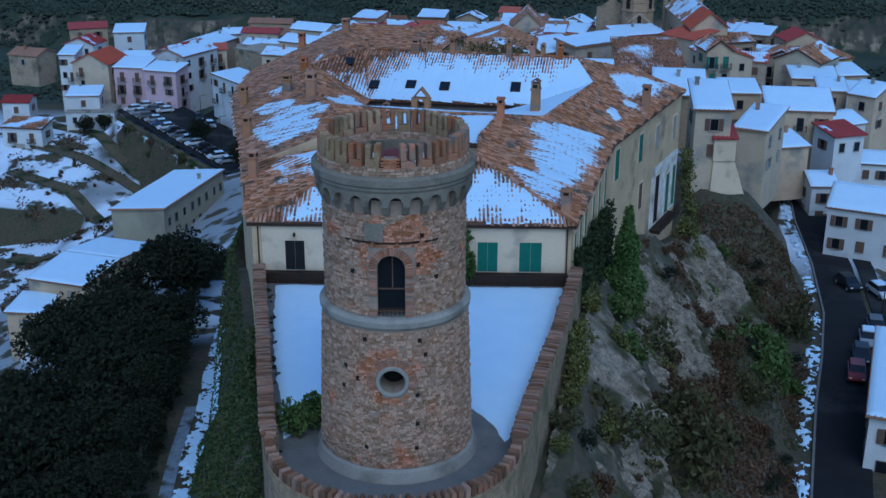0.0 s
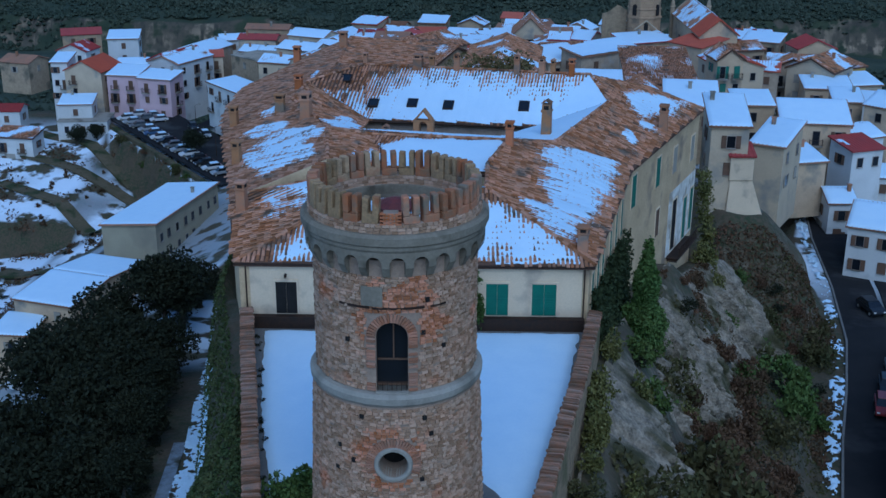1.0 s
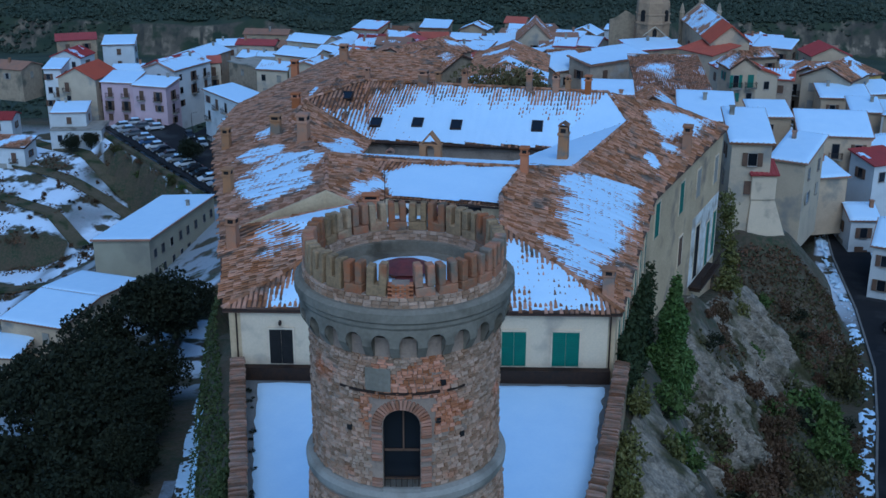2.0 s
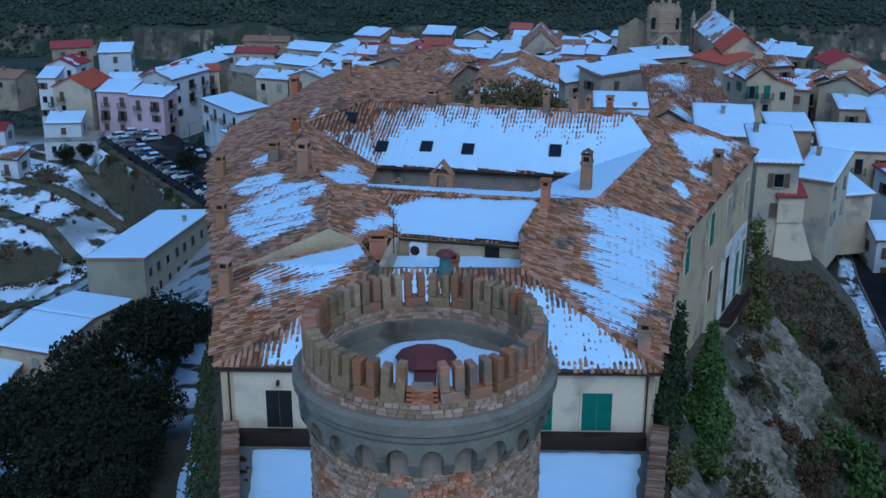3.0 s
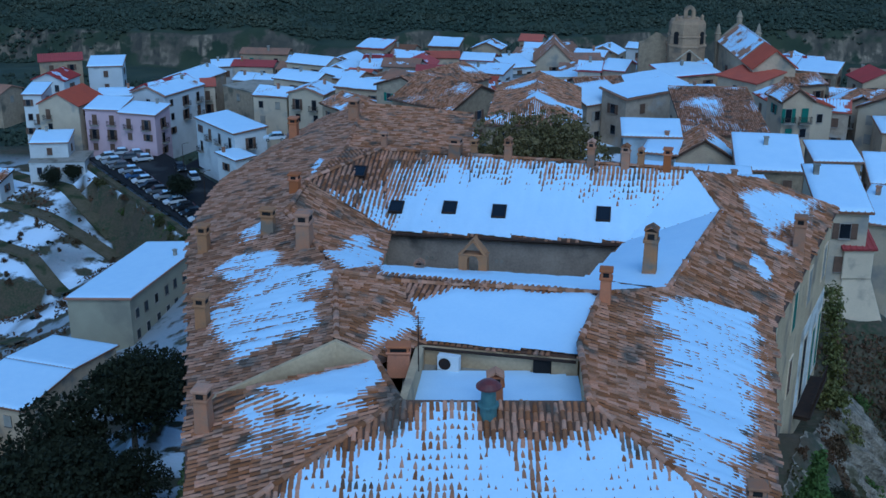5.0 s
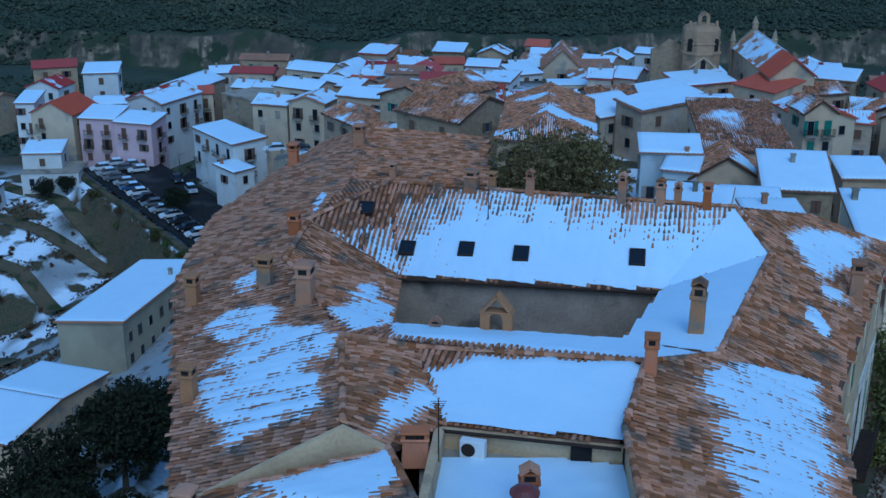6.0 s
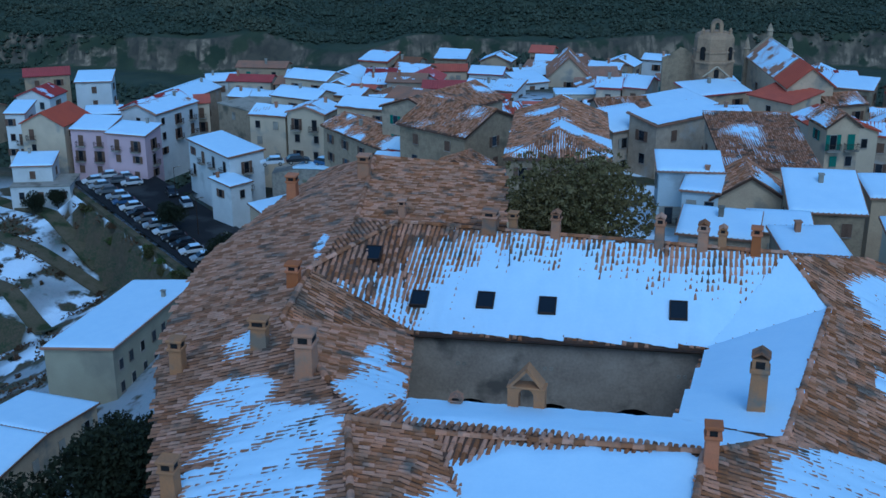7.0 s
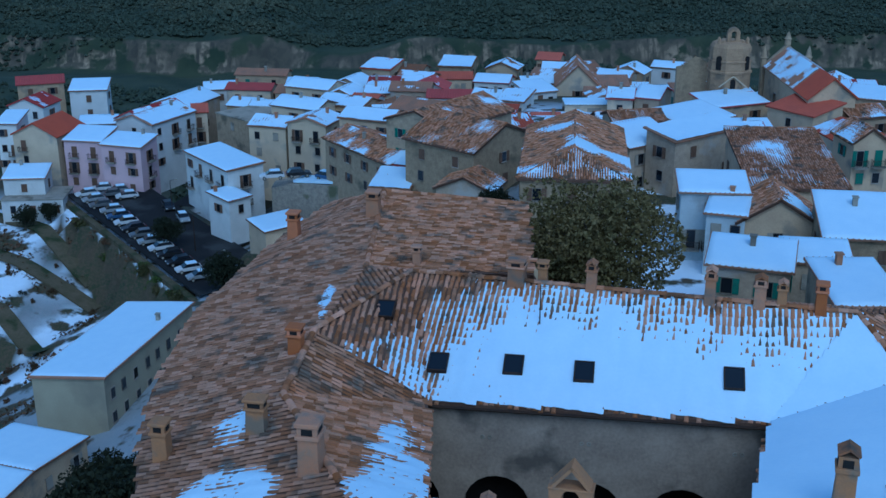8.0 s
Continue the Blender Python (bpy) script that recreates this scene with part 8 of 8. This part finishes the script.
def ground_cover(name, label, area, count, size, material, keep, seed):
    """Grass tufts and low growth over a stretch of ground."""
    rnd2 = random.Random(seed)
    pts = []
    while len(pts) < count:
        x, y = rnd2.uniform(area[0], area[2]), rnd2.uniform(area[1], area[3])
        if not keep(x, y) or rnd2.random() < 0.01 and not pts.append(Vector((x, y, ground_level(x, y)))):
            count -= 0.2
            continue
        pts.append(Vector((x, y, ground_level(x, y) + 0.1)))
    v, f = leaf_cloud(pts, size, rnd2, 2)
    me = bpy.data.meshes.new(name)
    me.from_pydata(v, [], f)
    data_ob(name, me, material, None, label, "undergrowth", kind="stuff")


def off_road(x, y):
    return along_line(x, y, ROAD)[0] > 3.6 and along_line(x, y, PATHWAY)[0] > 1.1 and not inside(x, y, SPUR)


ground_cover("dry_scrub", "brown winter scrub covering the cliff slope", (14, -28, 44, 58), 30000, 0.24, M_SCRUB, lambda x, y: off_road(x, y) and nz(x * 0.09, y * 0.07, 11) > -0.15 and x > 19 + 0.12 * y, 1)
ground_cover("green_scrub", "green low growth on the cliff slope", (13, -30, 44, 58), 15000, 0.19, M_LEAF, lambda x, y: off_road(x, y) and nz(x * 0.09, y * 0.07, 31) > 0.1, 2)
ground_cover("grass", "rough green grass on the slope under the wall", (-22, -30, -7, 56), 30000, 0.17, M_GRASS, lambda x, y: off_road(x, y) and nz(x * 0.15, y * 0.05, 6) > -0.4 and y > -27 + 5 * nz(x * 0.35, 1.0, 3) and x > -20.5 + 3 * nz(y * 0.3, 2.0, 3), 3)
ground_cover("grass", "rough grass and dry stalks against the terrace wall", (-15, -32, -4, 3), 16000, 0.15, M_GRASS, lambda x, y: x < -10.45 - 0.18 * (y - 1.7) and math.hypot(x + 0.15, y + 20.4) > 6.3 and y > -28.5 + 5 * nz(x * 0.4, 4.0, 3) and x > -13.5 + 3 * nz(y * 0.3, 5.0, 3), 8)
ground_cover("brambles", "dark brambles and bare twigs among the gardens", (-95, 90, -48, 182), 4200, 0.4, M_SCRUB, lambda x, y: nz(x * 0.12, y * 0.12, 14) > 0.12, 4)


def cliff(name, line, low, bulge, label):
    """A rock face below a wall foot: broken strata and clefts stand out from a steep sheet."""
    pts = []
    for (x0, y0), (x1, y1) in zip(line, line[1:]):
        n = max(1, int(math.hypot(x1 - x0, y1 - y0) / 0.22))
        pts += [(x0 + (x1 - x0) * i / n, y0 + (y1 - y0) * i / n) for i in range(n)]
    pts.append(line[-1])
    rows_n = 72
    verts, faces = [], []
    for i, (x, y) in enumerate(pts):
        a, b = pts[max(0, i - 1)], pts[min(len(pts) - 1, i + 1)]
        nrm = Vector((b[1] - a[1], -(b[0] - a[0]))).normalized()
        head = cliff_head(y) - 0.1
        for j in range(rows_n + 1):
            t = j / rows_n
            z = head + (low - head) * t
            lean = y + z * 0.35
            ribs = 1 - 2.2 * abs(nz(lean * 0.42, z * 0.06, 3.1))
            ledge = nz(lean * 0.1, z * 0.55, 5.0)
            crack = 1 - 3.0 * abs(nz(lean * 1.3, z * 0.22, 7.0))
            step = math.floor(3 * nz(y * 0.35, z * 0.3, 12.0)) * 0.3
            grow = min(1, t * 5)
            out = -0.5 + bulge * t ** 0.9 + grow * (2.0 * nz(y * 0.1, z * 0.1, 2.0) + 0.9 * ribs + 0.55 * ledge + 0.4 * crack + step) + 0.25 * nz(y * 2.1, z * 1.4, 9)
            if i in (0, len(pts) - 1):
                out = -1.5
            verts.append((x + nrm.x * out, y + nrm.y * out, z))
    w_ = rows_n + 1
    for i in range(len(pts) - 1):
        for j in range(rows_n):
            k = i * w_ + j
            faces.append((k, k + 1, k + w_ + 1, k + w_))
    me = bpy.data.meshes.new(name)
    me.from_pydata(verts, [], faces)
    data_ob(name, me, M_ROCK, None, label, "rock", kind="structure")


cliff("rock_face", [(4.5, -26.8), (7.0, -21), (8.3, -14), (9.8, -7.4), (11.6, 0), (13.1, 7)], -21.0, 10.0, "pale fissured rock face below the terrace wall")
cliff("rock_face", [(12.2, 4), (13.9, 9.9), (16.8, 20.5), (21.6, 31.0), (26.4, 40.6), (29.6, 46.0)], -23.0, 8.4, "pale fissured rock face below the castle wall")


def far_woods(name, label, area, count, size, material, seed, keep):
    rnd2 = random.Random(seed)
    verts, faces = [], []
    base_v = [Vector(p) for p in ((1, 0, 0), (0, 1, 0), (-1, 0, 0), (0, -1, 0), (0, 0, 1.1), (0, 0, -0.7))]
    base_f = [f for i in range(4) for f in ((i, (i + 1) % 4, 4), ((i + 1) % 4, i, 5))]
    for _ in range(count):
        x, y = rnd2.uniform(area[0], area[2]), rnd2.uniform(area[1], area[3])
        if not keep(x, y):
            continue
        z = ground_level(x, y)
        for _k in range(2):
            s = size * rnd2.uniform(0.35, 1.0) * (1.05 + 0.9 * nz(x * 0.012, y * 0.03, 6))
            c = Vector((x + rnd2.gauss(0, size * 0.5), y + rnd2.gauss(0, size * 0.5), z + s * rnd2.uniform(0.3, 1.1)))
            b = len(verts)
            verts += [tuple(c + v * s * rnd2.uniform(0.6, 1.25)) for v in base_v]
            faces += [tuple(b + i for i in f) for f in base_f]
    me = bpy.data.meshes.new(name)
    me.from_pydata(verts, [], faces)
    data_ob(name, me, material, None, label, "woods", kind="stuff")


# leaf colour lifted: the pale haze of distance is put into it
M_FAR_LEAF = surface("hazed_far_wood_leaf", (0.036, 0.05, 0.032), (0.058, 0.066, 0.04), 0.012, 0.95, 0.0, 0.3, island=0.4, stain=(0.075, 0.078, 0.045), stain_scale=0.008, stain_cut=0.55)
far_woods("far_woods", "dark evergreen woods across the valley", (-560, 985, 640, 1160), 15000, 2.1, M_FAR_LEAF, 5, lambda x, y: True)
far_woods("valley_woods", "dark woods falling away behind the village", (-240, 268, 260, 450), 8500, 1.7, M_FAR_LEAF, 6, lambda x, y: True)
far_woods("cliff_foot_woods", "woods along the foot of the far cliffs", (-560, 640, 640, 900), 9000, 2.3, M_FAR_LEAF, 7, lambda x, y: True)

# ---- cars ----
PAINTS = {"white": (0.6, 0.6, 0.6), "silver": (0.3, 0.31, 0.32), "black": (0.02, 0.02, 0.022), "blue": (0.05, 0.09, 0.18), "red": (0.25, 0.03, 0.025), "grey": (0.12, 0.125, 0.13)}


def make_car(colour, van=False):
    """A small car or van, nose along -x: body, glass, roof, wheels with rims, lamps, bumpers."""
    paint = surface("paint_" + colour, PAINTS[colour], PAINTS[colour], 2.0, 0.3, 0.0)
    word = "van" if van else "hatchback"
    root = thing("van" if van else "car", pose(0, 0, 0), f"{colour} parked {word}" + (" dusted with snow" if colour in ("white", "silver", "blue") else " with a bare wet roof"), "van" if van else "car", "parked vehicles")
    ln, top = (5.2, 2.3) if van else (4.0, 1.45)
    prof = [(0, 0.35), (0.0, 0.62), (0.25, 0.78), (1.0, 0.92), (ln - 0.35, 0.98), (ln - 0.05, 0.85), (ln, 0.4)]
    if van:
        prof = [(0, 0.4), (0.0, 0.85), (0.8, 1.15), (1.0, 1.2), (ln - 0.1, 1.2), (ln, 1.1), (ln, 0.4)]
    bm = bmesh.new()
    a = [bm.verts.new((x, -0.84, z)) for x, z in prof]
    b = [bm.verts.new((x, 0.84, z)) for x, z in prof]
    n = len(prof)
    for i in range(n):
        bm.faces.new((a[i], a[(i + 1) % n], b[(i + 1) % n], b[i]))
    bm.faces.new(a[::-1])
    bm.faces.new(b)
    bmesh.ops.bevel(bm, geom=list(bm.edges), offset=0.06, segments=2, affect="EDGES")
    bmesh.ops.recalc_face_normals(bm, faces=bm.faces)
    part("body", bm, paint, root)
    z0 = 1.15 if van else 0.9
    x0, x1, x2, x3 = (0.75, 1.45, ln - 0.12, ln - 0.06) if van else (0.95, 1.65, ln - 0.75, ln - 0.2)
    bm = bmesh.new()
    lo = [bm.verts.new(p) for p in ((x0, -0.8, z0), (x3, -0.8, z0), (x3, 0.8, z0), (x0, 0.8, z0))]
    hi = [bm.verts.new(p) for p in ((x1, -0.66, top - 0.05), (x2, -0.66, top - 0.05), (x2, 0.66, top - 0.05), (x1, 0.66, top - 0.05))]
    for i in range(4):
        bm.faces.new((lo[i], lo[(i + 1) % 4], hi[(i + 1) % 4], hi[i]))
    bm.faces.new(hi)
    bmesh.ops.recalc_face_normals(bm, faces=bm.faces)
    part("glazing", bm, paint if van else M_GLASS, root, "dark side and end windows")
    if van:
        bm = bmesh.new()
        add_box(bm, 0, -0.62, 0, 0.04, 0.62, 0.85, Matrix.Translation((0.86, 0, 1.25)) @ pose(0, 0, 0, 0, 33, 0))
        part("windscreen", bm, M_GLASS, root)
    part("roof", box(x1 - 0.05, -0.68, top - 0.06, x2 + 0.05, 0.68, top, None, 0.03), paint, root)
    if colour in ("white", "silver", "blue"):
        part("snow_cover", box(x1 + 0.05, -0.6, top, x2 - 0.05, 0.6, top + 0.07, None, 0.03), M_SNOW, root, "thin snow on the roof")
    for wx in (0.72, ln - 0.75):
        for wy in (-0.78, 0.78):
            bm = bmesh.new()
            bmesh.ops.create_cone(bm, cap_ends=True, segments=14, radius1=0.31, radius2=0.31, depth=0.2, matrix=Matrix.Translation((wx, wy, 0.31)) @ pose(0, 0, 0, 90, 0, 0))
            w = part("wheel", bm, M_RUBBER, root)
            bm = bmesh.new()
            bmesh.ops.create_cone(bm, cap_ends=True, segments=10, radius1=0.19, radius2=0.19, depth=0.22, matrix=Matrix.Translation((wx, wy, 0.31)) @ pose(0, 0, 0, 90, 0, 0))
            part("rim", bm, M_RENDER, w)
    for wy in (-0.6, 0.6):
        part("headlight", box(-0.02, wy - 0.15, 0.58, 0.06, wy + 0.15, 0.72, None, 0.02), M_WHITE, root)
        part("tail_light", box(ln - 0.08, wy - 0.1, 0.65, ln + 0.02, wy + 0.1, 0.85, None, 0.02), M_TILE_WINE, root)
    return root


protos = {}


def park(colour, x, y, z, turn, van=False):
    key = (colour, van)
    m = pose(x, y, z, 0, 0, turn) @ Matrix.Translation((-2, 0, 0))
    if key not in protos:
        protos[key] = make_car(colour, van)
        protos[key].matrix_world = m
    else:
        copy_thing(protos[key], m)


def shelf_z(along):
    return 0.9637 * (-37.5 + 0.02 * along) + 0.22


rnd = random.Random(8)
cols_ = ["white", "silver", "grey", "silver", "blue", "white", "black", "grey", "silver", "white", "black", "black", "white", "silver"]
for k in range(14):
    a = 38 - 5.0 * k
    x, y, _z = shelf(a, 2.8 + rnd.uniform(-0.3, 0.3), 0)
    park(cols_[k], x, y, shelf_z(a), 25.6 + rnd.uniform(-4, 4))
for k, c in enumerate(("white", "silver", "grey", "white")):
    x, y, _z = shelf(42 - 3.0 * k, 6.5 + 2.2 * (k % 2), 0)
    park(c, x, y, shelf_z(38), 20 + rnd.uniform(-6, 6))
for a, b, c in ((-22, 9.0, "grey"), (-30, 10.5, "silver"), (12, 12.5, "silver"), (22, 13, "black")):
    x, y, _z = shelf(a, b, 0)
    park(c, x, y, shelf_z(a), 118 + rnd.uniform(-5, 5))
for x, y, c, turn in ((49.8, 60.1, "black", 100), (52.7, 57.5, "white", 100), (48.7, 47.5, "grey", 75), (46.8, 44.3, "silver", 74), (44.8, 40.4, "black", 73), (43, 36.3, "red", 73)):
    park(c, x, y, -24.85, turn)
park("white", -54.2, 76, ground_level(-54.2, 76), 60, van=True)
for x, y, c, turn in ((-28.5, 170.3, "black", 195), (-23.6, 168.4, "blue", 150), (-32.6, 169, "white", 12)):
    park(c, x, y, -25.75, turn)


# ---- street lamps and poles ----
def lamp_post(x, y, h=6.0):
    z = max(ground_level(x, y), -36 if (x < -40 and 142 < y < 194) else -99)
    root = thing("street_lamp", pose(x, y, z), "thin grey street lamp post beside the road", "street lamp", "street lamps")
    bm = bmesh.new()
    limb(bm, (0, 0, -0.2), (0, 0, h), 0.08, 0.05, 8)
    limb(bm, (0, 0, h), (0.9, 0, h + 0.3), 0.045, 0.04, 6)
    part("post", bm, M_IRON, root)
    part("lamp_head", box(0.75, -0.14, h + 0.2, 1.3, 0.14, h + 0.36, None, 0.03), M_RENDER, root)


for x, y in ((-44.59, 163.46), (-38.68, 151.81), (-52.44, 182.22), (46.18, 36.64), (51.1, 52.17), (53.66, 71.58)):
    lamp_post(x, y)

# ---- church ----
church = thing("church", pose(0, 0, 0), "old stone parish church with a tiled nave roof and pinnacled gable", "church")
f0, f1 = Vector((52.0, 182.0, 0)), Vector((53.6, 162.5, 0))
d = (f1 - f0).normalized()
nrm = Vector((-d.y, d.x, 0))
m = Matrix(((nrm.x, -d.x, 0, f1.x), (nrm.y, -d.y, 0, f1.y), (0, 0, 1, 0), (0, 0, 0, 1)))
hw, ez, rz_, ln = 3.7, -11.2, -8.3, 19.5
bm = bmesh.new()
pr = [(-hw, -24), (hw, -24), (hw, ez), (0, rz_), (-hw, ez)]
a = [bm.verts.new(m @ Vector((x, 0, z))) for x, z in pr]
b = [bm.verts.new(m @ Vector((x, ln, z + (1.2 if z > -20 else 0)))) for x, z in pr]
for i in range(5):
    bm.faces.new((a[i], a[(i + 1) % 5], b[(i + 1) % 5], b[i]))
bm.faces.new(a[::-1])
bm.faces.new(b)
bmesh.ops.recalc_face_normals(bm, faces=bm.faces)
part("wall", bm, WALLS["tan"], church)
for s, tile in ((-1, M_TILE_RED), (1, M_TILE_FAR)):
    for k, (y0, y1, mt) in enumerate(((-0.4, 5.5, M_TILE_RED), (5.5, ln + 0.3, M_TILE_FAR))):
        bm = bmesh.new()
        o = m @ Vector((s * (hw + 0.4), y0, ez - 0.05 + 1.2 * y0 / ln))
        e1 = (m.to_3x3() @ Vector((0, y1 - y0, 1.2 * (y1 - y0) / ln)))
        e2 = (m.to_3x3() @ Vector((-s * (hw + 0.4), 0, rz_ - ez + 0.3)))
        slope_slab(bm, o, e1, e2)
        bmesh.ops.recalc_face_normals(bm, faces=bm.faces)
        r = part("roof", bm, mt, church)
        if s > 0 and k == 1:
            roof_snow(r, o, e1, e2, 1, rnd)
        if s < 0 and k == 1:
            roof_snow(r, o, e1, e2, 0.5, rnd)
g = m @ Matrix.Translation((0, ln + 0.3, 0))
bm = placed(prism([(-4.2, 0), (4.2, 0), (4.2, 0.8), (-4.2, 0.8)], -24, -10.0), g)
part("facade", bm, WALLS["rubble"], church)
for x, z0, h in ((0, -6.6, 2.2), (-3.8, -10.2, 3.4), (3.8, -10.2, 3.4)):
    bm = lathe([(0.55, 0), (0.5, h * 0.4), (0.66, h * 0.45), (0.5, h * 0.5), (0.3, h * 0.8), (0.04, h)], 10)
    part("pinnacle", placed(bm, g @ Matrix.Translation((x, 0.4, z0))), WALLS["rubble"], church, "weathered stone pinnacle")
bm = bmesh.new()
gp = [(-4.0, -10.1), (4.0, -10.1), (0, -6.4)]
a = [bm.verts.new(g @ Vector((x, 0, z))) for x, z in gp]
b = [bm.verts.new(g @ Vector((x, 0.8, z))) for x, z in gp]
for i in range(3):
    bm.faces.new((a[i], a[(i + 1) % 3], b[(i + 1) % 3], b[i]))
bm.faces.new(a[::-1])
bm.faces.new(b)
bmesh.ops.recalc_face_normals(bm, faces=bm.faces)
part("gable", bm, WALLS["rubble"], church)
for k in range(3):
    win_ = put(WIN_ME, "window", church, m @ Matrix.Translation((-hw - 0.03, 4 + 5 * k, -15.4)) @ pose(0, 0, 0, 0, 0, -90) @ Matrix.Diagonal((1.1, 1, 1.5, 1)))
    put(PANE_ME, "pane", win_, Matrix())

M_BELL = surface("brown_tower_stone", (0.42, 0.285, 0.165), (0.28, 0.19, 0.115), 0.9, 0.95, 0.6, 5.0, stain=(0.2, 0.15, 0.1), stain_scale=0.5, stain_cut=0.55)
belfry = thing("bell_tower", pose(41.8, 179.4, 0), "square-shouldered tan stone bell tower with a pierced bell gable on top", "tower")
turn8 = pose(0, 0, 0, 0, 0, 22.5)
part("shaft", placed(lathe([(3.55, -24), (3.5, -10.4), (3.72, -10.3), (3.72, -10.0), (3.48, -9.9), (3.42, -8.6), (3.6, -8.5), (3.6, -8.3), (3.4, -8.2), (3.32, -6.2), (3.0, -5.6), (2.2, -5.3)], 8), turn8), M_BELL, belfry)
me = cut_mesh(placed(arch_prism(2.0, 2.5, 0.8, 14), Matrix.Translation((0, -1.2, -5.5))), [placed(arch_prism(0.8, 1.5, 3), Matrix.Translation((0, -1.2, -5.1)))], "bell_gable")
data_ob("bell_gable", me, M_BELL, belfry)
for x, h in ((-2.3, 1.1), (2.3, 1.1), (-1.5, 0.6), (1.5, 0.6)):
    part("finial", placed(lathe([(0.3, 0), (0.26, h * 0.5), (0.32, h * 0.6), (0.1, h)], 8), Matrix.Translation((x, -1.4, -5.6))), M_BELL, belfry, "stubby stone finial")
# solid near-black arches painted as the shade inside the belfry openings
for a in (-45, 45):
    part("opening", placed(arch_prism(0.9, 2.2, 0.3), pose(0, 0, 0, 0, 0, a) @ Matrix.Translation((0, -3.22, -9.7))), M_DARK, belfry, "arched belfry opening, a near-black block for its shade")
part("opening", placed(arch_prism(0.8, 1.5, 0.3), Matrix.Translation((0, -3.25, -12.6))), M_DARK, belfry, "dark arched door")
bm = bmesh.new()
for q in (-1, 1):
    add_box(bm, 0, -0.12, -0.11, 2.9, 0.12, 0.11, Matrix.Translation((0, -3.4, -10.6)) @ pose(0, 0, 0, 0, 38 if q > 0 else 142, 0), 0.03)
part("pediment", bm, WALLS["cream"], belfry, "pale raking pediment over the door")
part("parapet", box(-3.3, -4.0, -14.0, 3.3, -3.3, -12.9, None, 0.04), WALLS["pink"], belfry, "pale pink low parapet")
ruin = thing("ruined_wall", pose(36.1, 180.7, 0), "crumbling stone wall beside the bell tower", "wall")
rn = random.Random(4)
xs_ = [-2.6 + 0.5 * i for i in range(11)]
pts_ = [(x, 0) for x in xs_] + [(x, 1.0) for x in xs_[::-1]]
hs_ = [-9.5 + rn.uniform(-1.2, 1.6) for _ in xs_]
part("masonry", prism(pts_, -24, hs_ + hs_[::-1]), WALLS["rubble"], ruin)

# buttress and turret under the house above the cliff
butt = thing("buttress", pose(0, 0, 0), "tall battered plaster buttress rising from the rock", "buttress")
bm = bmesh.new()
lo = [bm.verts.new(p) for p in ((32.2, 59.6, -16.0), (37.2, 59.4, -16.0), (37.2, 64, -16.0), (32.2, 64, -16.0))]
hi = [bm.verts.new(p) for p in ((32.6, 60.3, -9.5), (35.0, 60.2, -9.5), (35.0, 64, -9.5), (32.6, 64, -9.5))]
for i in range(4):
    bm.faces.new((lo[i], lo[(i + 1) % 4], hi[(i + 1) % 4], hi[i]))
bm.faces.new(hi)
bmesh.ops.recalc_face_normals(bm, faces=bm.faces)
part("batter", bm, M_PLASTER, butt)
part("turret", box(32.45, 60.1, -9.52, 35.0, 64.0, -6.7, None, 0.05), M_PLASTER, butt)
bm = bmesh.new()
slope_slab(bm, Vector((32.2, 59.8, -6.7)), Vector((3.0, 0, 0)), Vector((0, 3.0, 0.9)))
bmesh.ops.recalc_face_normals(bm, faces=bm.faces)
part("roof", bm, M_TILE_WINE, butt, "small red tile roof with a little snow")
